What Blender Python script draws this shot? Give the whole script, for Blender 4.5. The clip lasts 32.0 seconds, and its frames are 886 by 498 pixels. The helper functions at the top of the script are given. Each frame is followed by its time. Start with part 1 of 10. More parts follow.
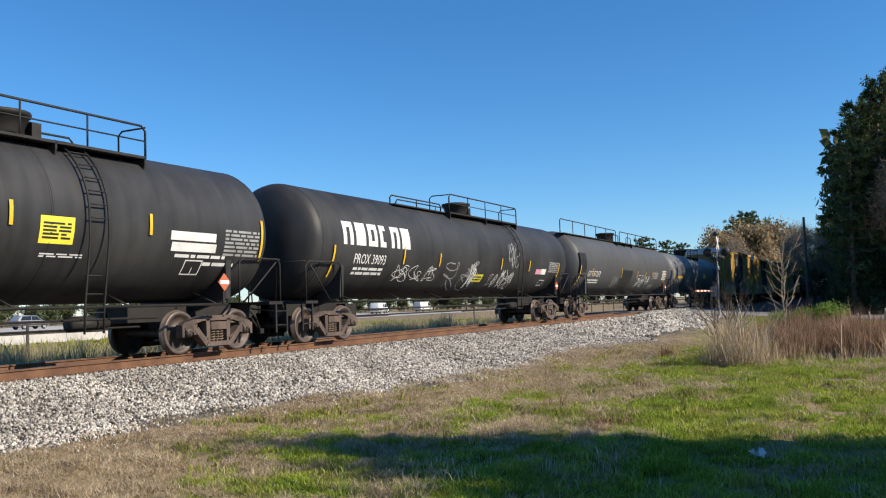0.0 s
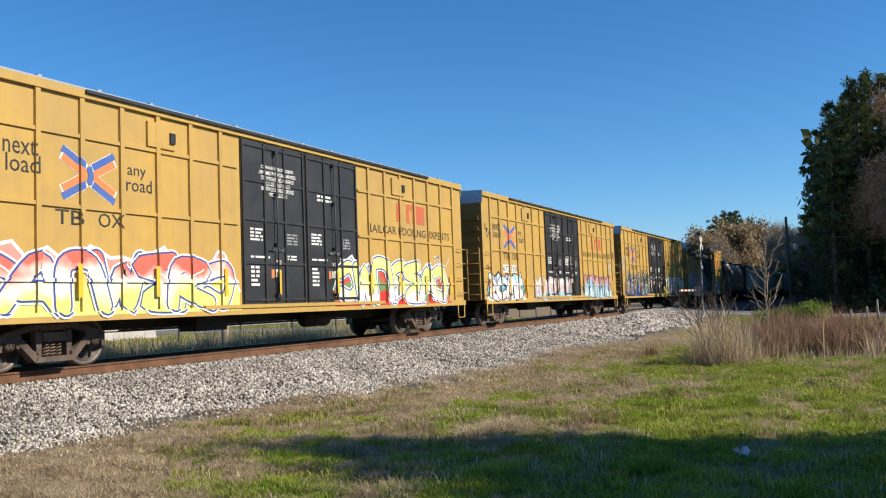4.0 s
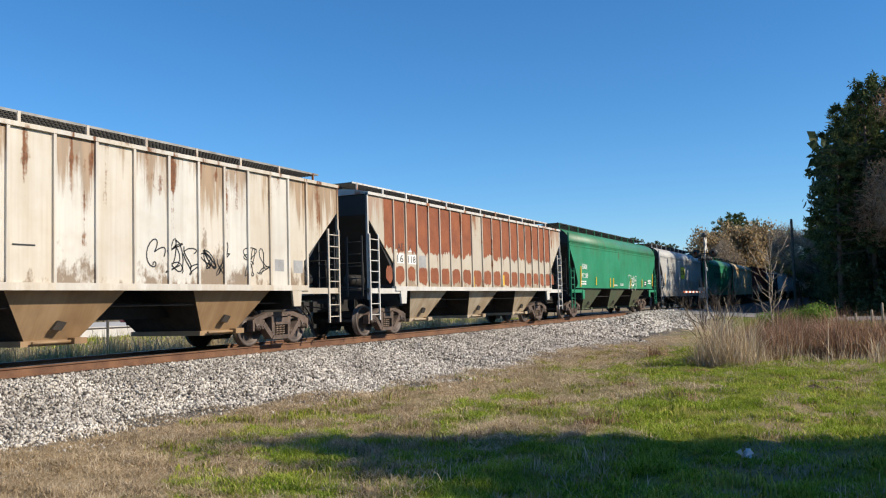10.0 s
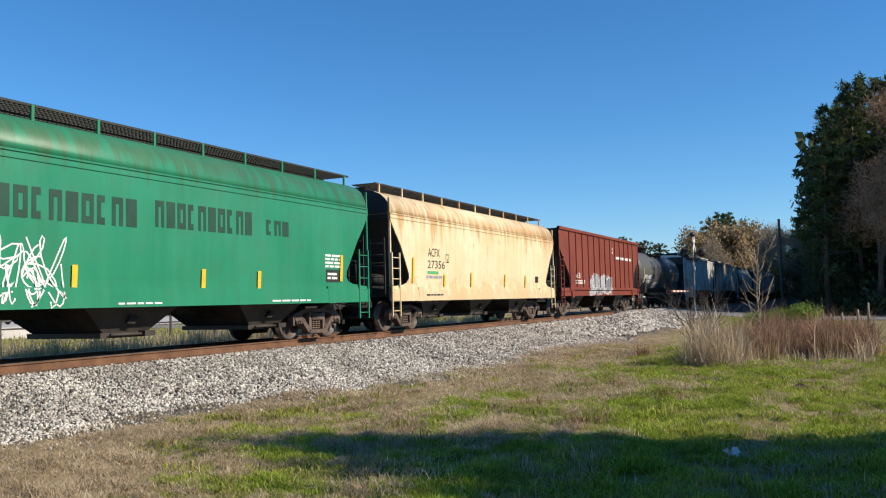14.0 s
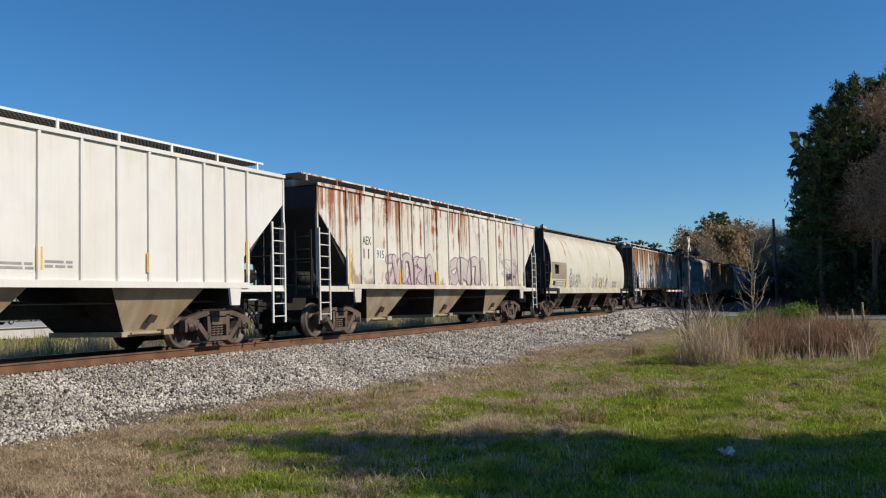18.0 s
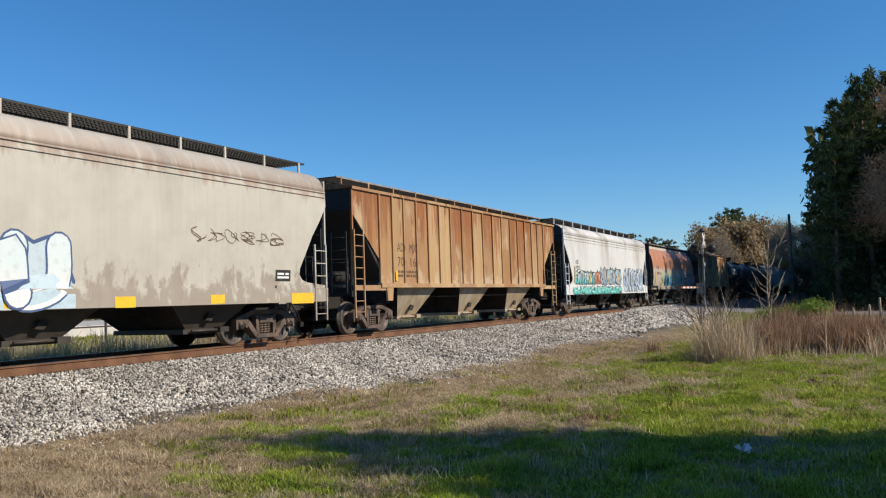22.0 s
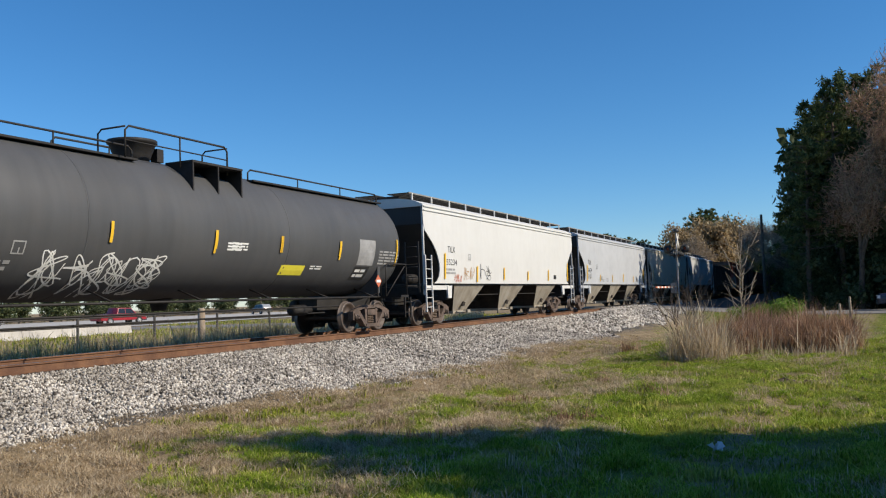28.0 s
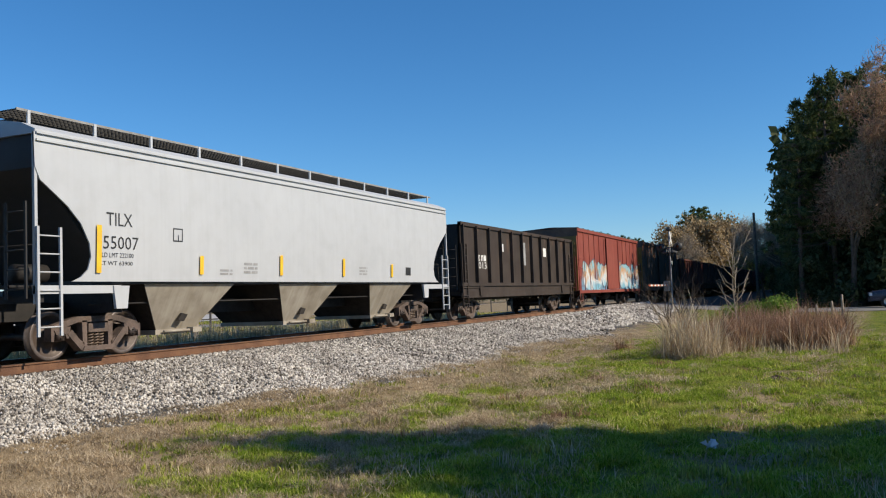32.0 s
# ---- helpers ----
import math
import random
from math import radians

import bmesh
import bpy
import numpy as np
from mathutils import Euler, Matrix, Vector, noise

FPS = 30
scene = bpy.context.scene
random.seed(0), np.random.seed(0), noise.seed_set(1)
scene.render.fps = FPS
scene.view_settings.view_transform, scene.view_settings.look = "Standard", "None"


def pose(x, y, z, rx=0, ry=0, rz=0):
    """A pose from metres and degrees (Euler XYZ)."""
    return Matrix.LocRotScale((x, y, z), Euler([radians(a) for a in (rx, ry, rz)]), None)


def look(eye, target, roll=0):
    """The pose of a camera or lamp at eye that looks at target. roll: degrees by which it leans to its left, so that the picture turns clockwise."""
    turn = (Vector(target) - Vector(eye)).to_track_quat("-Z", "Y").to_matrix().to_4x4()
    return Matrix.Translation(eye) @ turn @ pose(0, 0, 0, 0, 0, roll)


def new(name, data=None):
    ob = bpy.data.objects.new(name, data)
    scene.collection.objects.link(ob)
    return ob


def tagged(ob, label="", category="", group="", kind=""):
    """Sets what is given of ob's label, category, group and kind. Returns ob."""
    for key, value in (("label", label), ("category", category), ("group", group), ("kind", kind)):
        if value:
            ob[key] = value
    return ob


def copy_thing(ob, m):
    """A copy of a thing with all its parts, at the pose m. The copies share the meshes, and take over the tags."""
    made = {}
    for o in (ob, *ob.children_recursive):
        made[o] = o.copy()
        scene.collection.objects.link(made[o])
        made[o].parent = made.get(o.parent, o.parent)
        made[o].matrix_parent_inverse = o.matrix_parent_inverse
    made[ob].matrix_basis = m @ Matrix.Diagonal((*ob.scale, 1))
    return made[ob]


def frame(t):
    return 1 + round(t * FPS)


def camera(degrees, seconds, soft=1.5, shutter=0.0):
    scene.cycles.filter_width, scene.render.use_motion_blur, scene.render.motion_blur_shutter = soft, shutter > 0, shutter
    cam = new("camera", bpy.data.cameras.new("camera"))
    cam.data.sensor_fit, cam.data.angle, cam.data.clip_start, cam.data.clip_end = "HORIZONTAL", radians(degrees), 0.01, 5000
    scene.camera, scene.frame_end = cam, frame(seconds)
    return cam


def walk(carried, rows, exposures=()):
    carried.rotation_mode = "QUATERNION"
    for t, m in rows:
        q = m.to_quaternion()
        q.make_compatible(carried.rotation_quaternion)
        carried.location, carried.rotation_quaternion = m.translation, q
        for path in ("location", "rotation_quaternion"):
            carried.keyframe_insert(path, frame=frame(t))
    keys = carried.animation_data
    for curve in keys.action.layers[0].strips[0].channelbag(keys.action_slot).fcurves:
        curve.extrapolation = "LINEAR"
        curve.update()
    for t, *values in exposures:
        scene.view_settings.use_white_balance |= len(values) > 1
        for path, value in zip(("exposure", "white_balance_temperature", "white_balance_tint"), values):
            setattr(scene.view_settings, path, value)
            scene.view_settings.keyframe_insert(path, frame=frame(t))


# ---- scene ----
cam = camera(55.08, 32.0, soft=1.15)
EYE = (0.0, 0.0, 1.62)
# seconds, heading, tilt and lean in degrees: a phone held by hand, turning a little
HEADINGS = [
    (0.0, -62.75, 3.68, 1.84), (0.5, -62.56, 3.70, 1.86),
    (1.0, -62.43, 3.76, 1.85), (1.5, -62.34, 3.75, 1.89),
    (2.0, -62.44, 3.74, 1.92), (2.5, -62.54, 3.74, 1.97),
    (4.5, -63.97, 3.69, 2.17), (5.0, -64.05, 3.65, 2.06),
    (5.5, -64.45, 3.67, 2.02), (6.0, -64.35, 3.69, 2.01),
    (6.5, -63.94, 3.65, 1.90), (7.0, -63.49, 3.66, 1.85),
    (7.5, -63.25, 3.65, 1.84), (8.0, -63.11, 3.66, 1.86),
    (8.5, -63.73, 3.62, 1.86), (9.0, -64.11, 3.63, 1.84),
    (9.5, -63.90, 3.65, 1.72), (10.0, -63.48, 3.66, 1.63),
    (10.5, -64.13, 3.61, 1.65), (11.0, -64.68, 3.59, 1.68),
    (11.5, -64.78, 3.59, 1.64), (12.0, -64.77, 3.64, 1.63),
    (12.5, -64.96, 3.63, 1.60), (13.0, -64.59, 3.58, 1.50),
    (13.5, -64.32, 3.52, 1.46), (14.0, -64.23, 3.53, 1.43),
    (14.5, -63.77, 3.52, 1.34), (16.5, -64.57, 3.48, 1.50),
    (17.0, -64.58, 3.47, 1.45), (17.5, -64.36, 3.46, 1.47),
    (18.0, -64.54, 3.51, 1.48), (18.5, -64.94, 3.44, 1.46),
    (19.0, -65.08, 3.46, 1.47), (19.5, -64.37, 3.47, 1.44),
    (20.0, -63.71, 3.47, 1.49), (20.5, -64.81, 3.38, 1.77),
    (21.0, -63.94, 3.40, 1.84), (21.5, -63.54, 3.44, 1.83),
    (22.0, -63.60, 3.43, 1.89), (22.5, -64.70, 3.39, 2.01),
    (23.0, -64.58, 3.41, 1.94), (23.5, -63.71, 3.46, 1.87),
    (24.0, -63.55, 3.42, 1.88), (24.5, -64.52, 3.40, 1.94),
    (25.0, -64.92, 3.42, 1.99), (25.5, -65.00, 3.44, 1.95),
    (27.5, -64.45, 3.44, 1.93), (28.0, -65.22, 3.38, 1.99),
    (28.5, -65.33, 3.39, 2.06), (29.0, -65.31, 3.38, 2.12),
    (29.5, -65.51, 3.37, 2.11), (30.0, -65.51, 3.37, 2.11),
    (30.5, -65.57, 3.35, 2.13), (31.0, -65.60, 3.31, 2.17),
    (31.5, -65.65, 3.29, 2.19), (32.0, -65.65, 3.29, 2.18),
]
# the phone darkens its picture while white cars pass
STOPS = [(0, 0.55), (5, 0.46), (9, 0.52), (14, 0.50), (16.5, 0.50), (17, 0.45), (17.5, 0.52), (18, 0.05), (20, -0.02), (21, 0.02), (22, 0.32), (25, 0.32), (28, 0.32), (32, 0.34)]
walk(cam, [(t, pose(*EYE, 90 + tilt, lean, heading)) for t, heading, tilt, lean in HEADINGS], [(t, stops, 6220, 10) for t, stops in STOPS])

# ---- light ----
SUN_TO = Vector((0.12, -0.99, 0.0)).normalized()
SUN_UP = radians(34)
sun_data = bpy.data.lights.new("sun", "SUN")
sun_data.energy, sun_data.angle, sun_data.color = 4.4, radians(0.53), (1.0, 0.86, 0.66)
sun = new("sun", sun_data)
sun.matrix_world = look((0, 0, 60), Vector((0, 0, 60)) - Vector((SUN_TO.x * math.cos(SUN_UP), SUN_TO.y * math.cos(SUN_UP), math.sin(SUN_UP))))
world = bpy.data.worlds.new("sky")
scene.world = world
world.use_nodes = True
wn = world.node_tree.nodes
sky = wn.new("ShaderNodeTexSky")
sky.sky_type, sky.sun_disc, sky.sun_elevation, sky.sun_rotation = "NISHITA", False, SUN_UP, math.atan2(SUN_TO.x, SUN_TO.y)
sky.altitude, sky.air_density, sky.dust_density, sky.ozone_density = 0, 1.0, 0.0, 8.0
clear = wn.new("ShaderNodeHueSaturation")
clear.inputs["Saturation"].default_value = 1.12
clear.inputs["Hue"].default_value = 0.496
world.node_tree.links.new(sky.outputs[0], clear.inputs["Color"])
world.node_tree.links.new(clear.outputs[0], wn["Background"].inputs[0])
wn["Background"].inputs[1].default_value = 0.10

# ---- node helpers and materials ----
class Nodes:
    """A small writer of node trees."""

    def __init__(self, tree):
        self.t = tree

    def n(self, kind, values=None, **props):
        node = self.t.nodes.new(kind)
        for k, v in props.items():
            setattr(node, k, v)
        for k, v in (values or {}).items():
            if isinstance(v, bpy.types.NodeSocket):
                self.t.links.new(v, node.inputs[k])
            else:
                node.inputs[k].default_value = v
        return node

    def math(self, op, a, b=0.0, clamp=False):
        return self.n("ShaderNodeMath", {0: a, 1: b}, operation=op, use_clamp=clamp).outputs[0]

    def noise(self, vec, scale, detail=3.0, rough=0.55):
        return self.n("ShaderNodeTexNoise", {"Vector": vec, "Scale": scale, "Detail": detail, "Roughness": rough}).outputs[0]

    def ramp(self, fac, lo, hi):
        return self.n("ShaderNodeMapRange", {0: fac, 1: lo, 2: hi, 3: 0.0, 4: 1.0}, clamp=True).outputs[0]

    def mix(self, fac, a, b):
        node = self.t.nodes.new("ShaderNodeMix")
        node.data_type = "RGBA"
        for k, v in ((0, fac), (6, a), (7, b)):
            if isinstance(v, bpy.types.NodeSocket):
                self.t.links.new(v, node.inputs[k])
            else:
                node.inputs[k].default_value = (*v, 1) if isinstance(v, tuple) and len(v) == 3 else v
        return node.outputs[2]

    def scaled(self, vec, s):
        return self.n("ShaderNodeVectorMath", {0: vec, 1: s}, operation="MULTIPLY").outputs[0]


def start(name):
    m = bpy.data.materials.new(name)
    m.use_nodes = True
    return m, Nodes(m.node_tree), m.node_tree.nodes["Principled BSDF"]


def put(k, socket, value):
    if isinstance(value, bpy.types.NodeSocket):
        k.t.links.new(value, socket)
    else:
        socket.default_value = (*value, 1) if isinstance(value, tuple) else value


def plain(name, a, b=None, scale=3.0, rough=0.6, metal=0.0, bump=0.0, bump_scale=40.0, space="Object"):
    """Two mottled colours at two scales, with fine relief."""
    m, k, p = start(name)
    co = k.n("ShaderNodeTexCoord").outputs[space]
    if space == "Object":
        info = k.n("ShaderNodeObjectInfo")
        co = k.n("ShaderNodeVectorMath", {0: co, 1: info.outputs["Random"]}, operation="ADD").outputs[0]
    b = b or tuple(c * 0.75 for c in a)
    f = k.ramp(k.math("ADD", k.noise(co, scale), k.math("MULTIPLY", k.noise(co, scale * 9), 0.35)), 0.5, 0.85)
    put(k, p.inputs["Base Color"], k.mix(f, a, b))
    put(k, p.inputs["Roughness"], k.math("ADD", k.math("MULTIPLY", k.noise(co, scale * 4), 0.25), rough - 0.12))
    p.inputs["Metallic"].default_value = metal
    if bump:
        put(k, p.inputs["Normal"], k.n("ShaderNodeBump", {"Height": k.noise(co, bump_scale, 4), "Strength": bump, "Distance": 0.02}).outputs[0])
    return m


STEEL_RUST = plain("rusty_rail_steel", (0.19, 0.095, 0.048), (0.11, 0.052, 0.028), 2.5, 0.8, 0.0, 0.3)
RAIL_TOP = plain("polished_rail_head", (0.33, 0.27, 0.22), (0.2, 0.14, 0.1), 3.0, 0.35, 0.8)
TRUCK = plain("dusty_brown_cast_steel", (0.14, 0.10, 0.08), (0.05, 0.037, 0.03), 2.2, 0.75, 0.0, 0.35, 30)
TRUCK_DARK = plain("greasy_black_underframe", (0.020, 0.017, 0.015), (0.009, 0.008, 0.0075), 3.0, 0.7, 0.0, 0.2)
WHEEL = plain("worn_wheel_steel", (0.09, 0.065, 0.052), (0.04, 0.03, 0.026), 3.0, 0.55, 0.2, 0.15)
WHEEL_RIM = plain("worn_wheel_tread", (0.17, 0.14, 0.125), (0.10, 0.08, 0.07), 4.0, 0.5, 0.4)
SPRING = plain("spring_steel", (0.22, 0.16, 0.12), (0.10, 0.07, 0.05), 6.0, 0.6)
TIE = plain("weathered_tie_wood", (0.12, 0.085, 0.06), (0.06, 0.045, 0.035), 4.0, 0.9, 0.0, 0.5)
WHITE = plain("white_marking_paint", (0.80, 0.80, 0.78), (0.66, 0.66, 0.63), 3.0, 0.5)
BLACK = plain("black_marking_paint", (0.02, 0.02, 0.02), (0.035, 0.035, 0.035), 3.0, 0.5)
GREYMARK = plain("faded_grey_marking", (0.35, 0.35, 0.35), (0.25, 0.25, 0.25), 3.0, 0.6)
YELLOW = plain("yellow_reflective_strip", (0.83, 0.52, 0.03), (0.70, 0.42, 0.03), 6.0, 0.35)
LEMON = plain("lemon_placard", (0.85, 0.75, 0.06), (0.75, 0.66, 0.05), 3.0, 0.5)
RED = plain("faded_red_marking", (0.55, 0.12, 0.05), (0.48, 0.14, 0.07), 2.0, 0.6)
BLUEMARK = plain("blue_marking", (0.05, 0.12, 0.42), (0.08, 0.15, 0.4), 2.0, 0.6)
ORANGE = plain("orange_marking", (0.80, 0.22, 0.06), (0.7, 0.22, 0.08), 2.0, 0.6)

# ---- mesh kit ----
class Geo:
    """Gathers vertices and faces of one part."""

    def __init__(self):
        self.v, self.f, self.m, self.s = [], [], [], []

    def add(self, verts, faces, mat=0, smooth=False):
        k = len(self.v)
        self.v += [tuple(p) for p in verts]
        self.f += [tuple(i + k for i in f) for f in faces]
        self.m += [mat] * len(faces)
        self.s += [smooth] * len(faces)
        return self

    def box(self, x0, x1, y0, y1, z0, z1, mat=0):
        v = [(x, y, z) for x in (x0, x1) for y in (y0, y1) for z in (z0, z1)]
        return self.add(v, [(0, 1, 3, 2), (4, 6, 7, 5), (0, 4, 5, 1), (2, 3, 7, 6), (0, 2, 6, 4), (1, 5, 7, 3)], mat)

    def slab(self, poly, a, b, axis="y", mat=0, smooth=False):
        """A polygon drawn in the other two axes (x,z / y,z / x,y), carried from a to b."""
        n = len(poly)
        at = {"y": lambda p, c: (p[0], c, p[1]), "x": lambda p, c: (c, p[0], p[1]), "z": lambda p, c: (p[0], p[1], c)}[axis]
        v = [at(p, a) for p in poly] + [at(p, b) for p in poly]
        k = len(self.v)
        self.add(v, [tuple(range(n - 1, -1, -1)), tuple(range(n, 2 * n))], mat)
        self.f += [(k + i, k + (i + 1) % n, k + n + (i + 1) % n, k + n + i) for i in range(n)]
        self.m += [mat] * n
        self.s += [smooth] * n
        return self

    def tube(self, pts, r, n=6, mat=0, cap=True):
        """A round bar along a line of points."""
        pts = [Vector(p) for p in pts]
        rings = []
        for i, p in enumerate(pts):
            d = (pts[min(i + 1, len(pts) - 1)] - pts[max(i - 1, 0)]).normalized()
            a = d.orthogonal().normalized() if i == 0 else (rings_a - d * rings_a.dot(d)).normalized()
            rings_a = a
            b = d.cross(a)
            rr = r[i] if isinstance(r, (list, tuple)) else r
            rings.append([p + (a * math.cos(2 * math.pi * j / n) + b * math.sin(2 * math.pi * j / n)) * rr for j in range(n)])
        v = [q for ring in rings for q in ring]
        f = [(i * n + j, i * n + (j + 1) % n, (i + 1) * n + (j + 1) % n, (i + 1) * n + j) for i in range(len(pts) - 1) for j in range(n)]
        self.add(v, f, mat, True)
        if cap:
            k = len(self.v) - len(v)
            self.f += [tuple(k + j for j in range(n - 1, -1, -1)), tuple(len(self.v) - n + j for j in range(n))]
            self.m += [mat] * 2
            self.s += [False] * 2
        return self

    def lathe(self, prof, n=24, axis="x", centre=(0, 0, 0), mat=0, smooth=True, mats=None):
        """A profile of (along, radius) turned round an axis."""
        c = Vector(centre)
        v = []
        for a, r in prof:
            for j in range(n):
                t = 2 * math.pi * j / n
                p = {"x": (a, r * math.cos(t), r * math.sin(t)), "y": (r * math.cos(t), a, r * math.sin(t)), "z": (r * math.cos(t), r * math.sin(t), a)}[axis]
                v.append(c + Vector(p))
        k = len(self.v)
        self.v += [tuple(p) for p in v]
        for i in range(len(prof) - 1):
            for j in range(n):
                self.f.append((k + i * n + j, k + i * n + (j + 1) % n, k + (i + 1) * n + (j + 1) % n, k + (i + 1) * n + j))
                self.m.append(mats[i] if mats else mat)
                self.s.append(smooth)
        return self

    def mesh(self, name, mats):
        me = bpy.data.meshes.new(name)
        me.from_pydata(self.v, [], self.f)
        for m in mats if isinstance(mats, (list, tuple)) else [mats]:
            me.materials.append(m)
        me.polygons.foreach_set("material_index", self.m)
        me.polygons.foreach_set("use_smooth", self.s)
        me.update()
        bm = bmesh.new()
        bm.from_mesh(me)
        bmesh.ops.recalc_face_normals(bm, faces=bm.faces)
        bm.to_mesh(me)
        bm.free()
        return me


def part(name, geo, mat, parent, label="", at=(0, 0, 0), turn=0.0):
    """Links one mesh under its thing. geo: a Geo, or mesh data that other parts share."""
    me = geo.mesh(name, mat) if isinstance(geo, Geo) else geo
    ob = new(name, me)
    ob.parent = parent
    ob.location = at
    if turn:
        ob.rotation_euler = (0, 0, turn)
    return tagged(ob, label)


def thing(name, at, label, category, group="", kind=""):
    ob = new(name)
    ob.location = at
    return tagged(ob, label, category, group, kind)


def solid(name, geo, mat, label, category="", kind="", at=(0, 0, 0), group=""):
    ob = new(name, geo.mesh(name, mat) if isinstance(geo, Geo) else geo)
    ob.location = at
    return tagged(ob, label, category, group, kind)


def lettering(text, size, space=1.0):
    """Flat glyphs as (vertices, faces) in x, y from the text's left end, on its base line."""
    cu = bpy.data.curves.new("glyphs", "FONT")
    cu.body, cu.size, cu.space_character, cu.resolution_u = text, size, space, 2
    ob = bpy.data.objects.new("glyphs", cu)
    me = bpy.data.meshes.new_from_object(ob)
    v = [(p.co.x, p.co.y) for p in me.vertices]
    f = [tuple(p.vertices) for p in me.polygons]
    bpy.data.objects.remove(ob)
    bpy.data.curves.remove(cu)
    bpy.data.meshes.remove(me)
    return v, f

# ---- ground, track, road ----
TRACK_Y, RAIL_Z = 14.01, 0.73          # middle of the track; top of the rails
LOW = -0.15                             # grass beside the camera


def toe(x):
    """Where the ballast ends in the grass."""
    a = 9.25 + 0.35 * math.sin(x * 0.9) if x < 11 else 0.0
    t = min(max((x - 11) / 4, 0), 1)
    t = t * t * (3 - 2 * t)
    near = 9.3 + 0.3 * math.sin(x * 0.8)
    far = 8.1 + 0.25 * math.sin(x * 0.55) + 0.15 * math.sin(x * 1.7)
    return near * (1 - t) + far * t


ROAD_X0, ROAD_X1 = 51.5, 60.0


def ground_z(x, y):
    """Height of the land."""
    lump = 0.05 * noise.noise(Vector((x * 0.35, y * 0.35, 0))) + 0.025 * noise.noise(Vector((x * 1.3, y * 1.3, 5)))
    e = toe(x)
    if y < e and -8 < x < 45:
        # hummocks of matted turf
        near = min(1.0, (e - y) / 0.8) * min(1.0, (45 - x) / 8)
        lump += near * (0.075 * noise.noise(Vector((x * 1.05, y * 1.05, 31))) + 0.05 * noise.noise(Vector((x * 2.5, y * 2.5, 12))))
    if y < e:
        z = LOW + lump + 0.10 * max(0, min(1, (y - e + 2.5) / 2.5)) ** 2
    elif y < 12.5:
        t = (y - e) / (12.5 - e)
        z = LOW + 0.10 + (RAIL_Z - 0.19 - LOW - 0.10) * (t * 0.75 + 0.25 * t * t * (3 - 2 * t)) + lump * (1 - t)
    elif y < 15.6:
        z = RAIL_Z - 0.19
    elif y < 18.6:
        t = (y - 15.6) / 3.0
        z = RAIL_Z - 0.19 - (RAIL_Z - 0.19 - 0.0) * t * t * (3 - 2 * t)
    else:
        z = 0.0 + lump
    # the road's ramp up to the rails
    if ROAD_X0 - 6 < x < ROAD_X1 + 5:
        w = min(1, (x - ROAD_X0 + 6) / 5, (ROAD_X1 + 5 - x) / 4)
        ramp = 0.02 + (RAIL_Z - 0.03) * max(0, 1 - max(0, abs(y - TRACK_Y) - 2.5) / 9.0)
        if abs(y - TRACK_Y) > 1.7:
            z = z * (1 - w) + max(ramp, z) * w
    # a heap of spare stone beside the crossing
    d = ((x - 42) / 4.2) ** 2 + ((y - 10.1) / 1.7) ** 2
    z += 0.42 * math.exp(-d * 1.6)
    return z


def steps(*spans):
    out = []
    for a, b, s in spans:
        n = max(1, round((b - a) / s))
        out += [a + (b - a) * i / n for i in range(n)]
    return out + [spans[-1][1]]


def sheet(xs, ys, h):
    g = Geo()
    n = len(ys)
    g.add([(x, y, h(x, y)) for x in xs for y in ys],
          [(i * n + j, (i + 1) * n + j, (i + 1) * n + j + 1, i * n + j + 1) for i in range(len(xs) - 1) for j in range(n - 1)], 0, True)
    return g


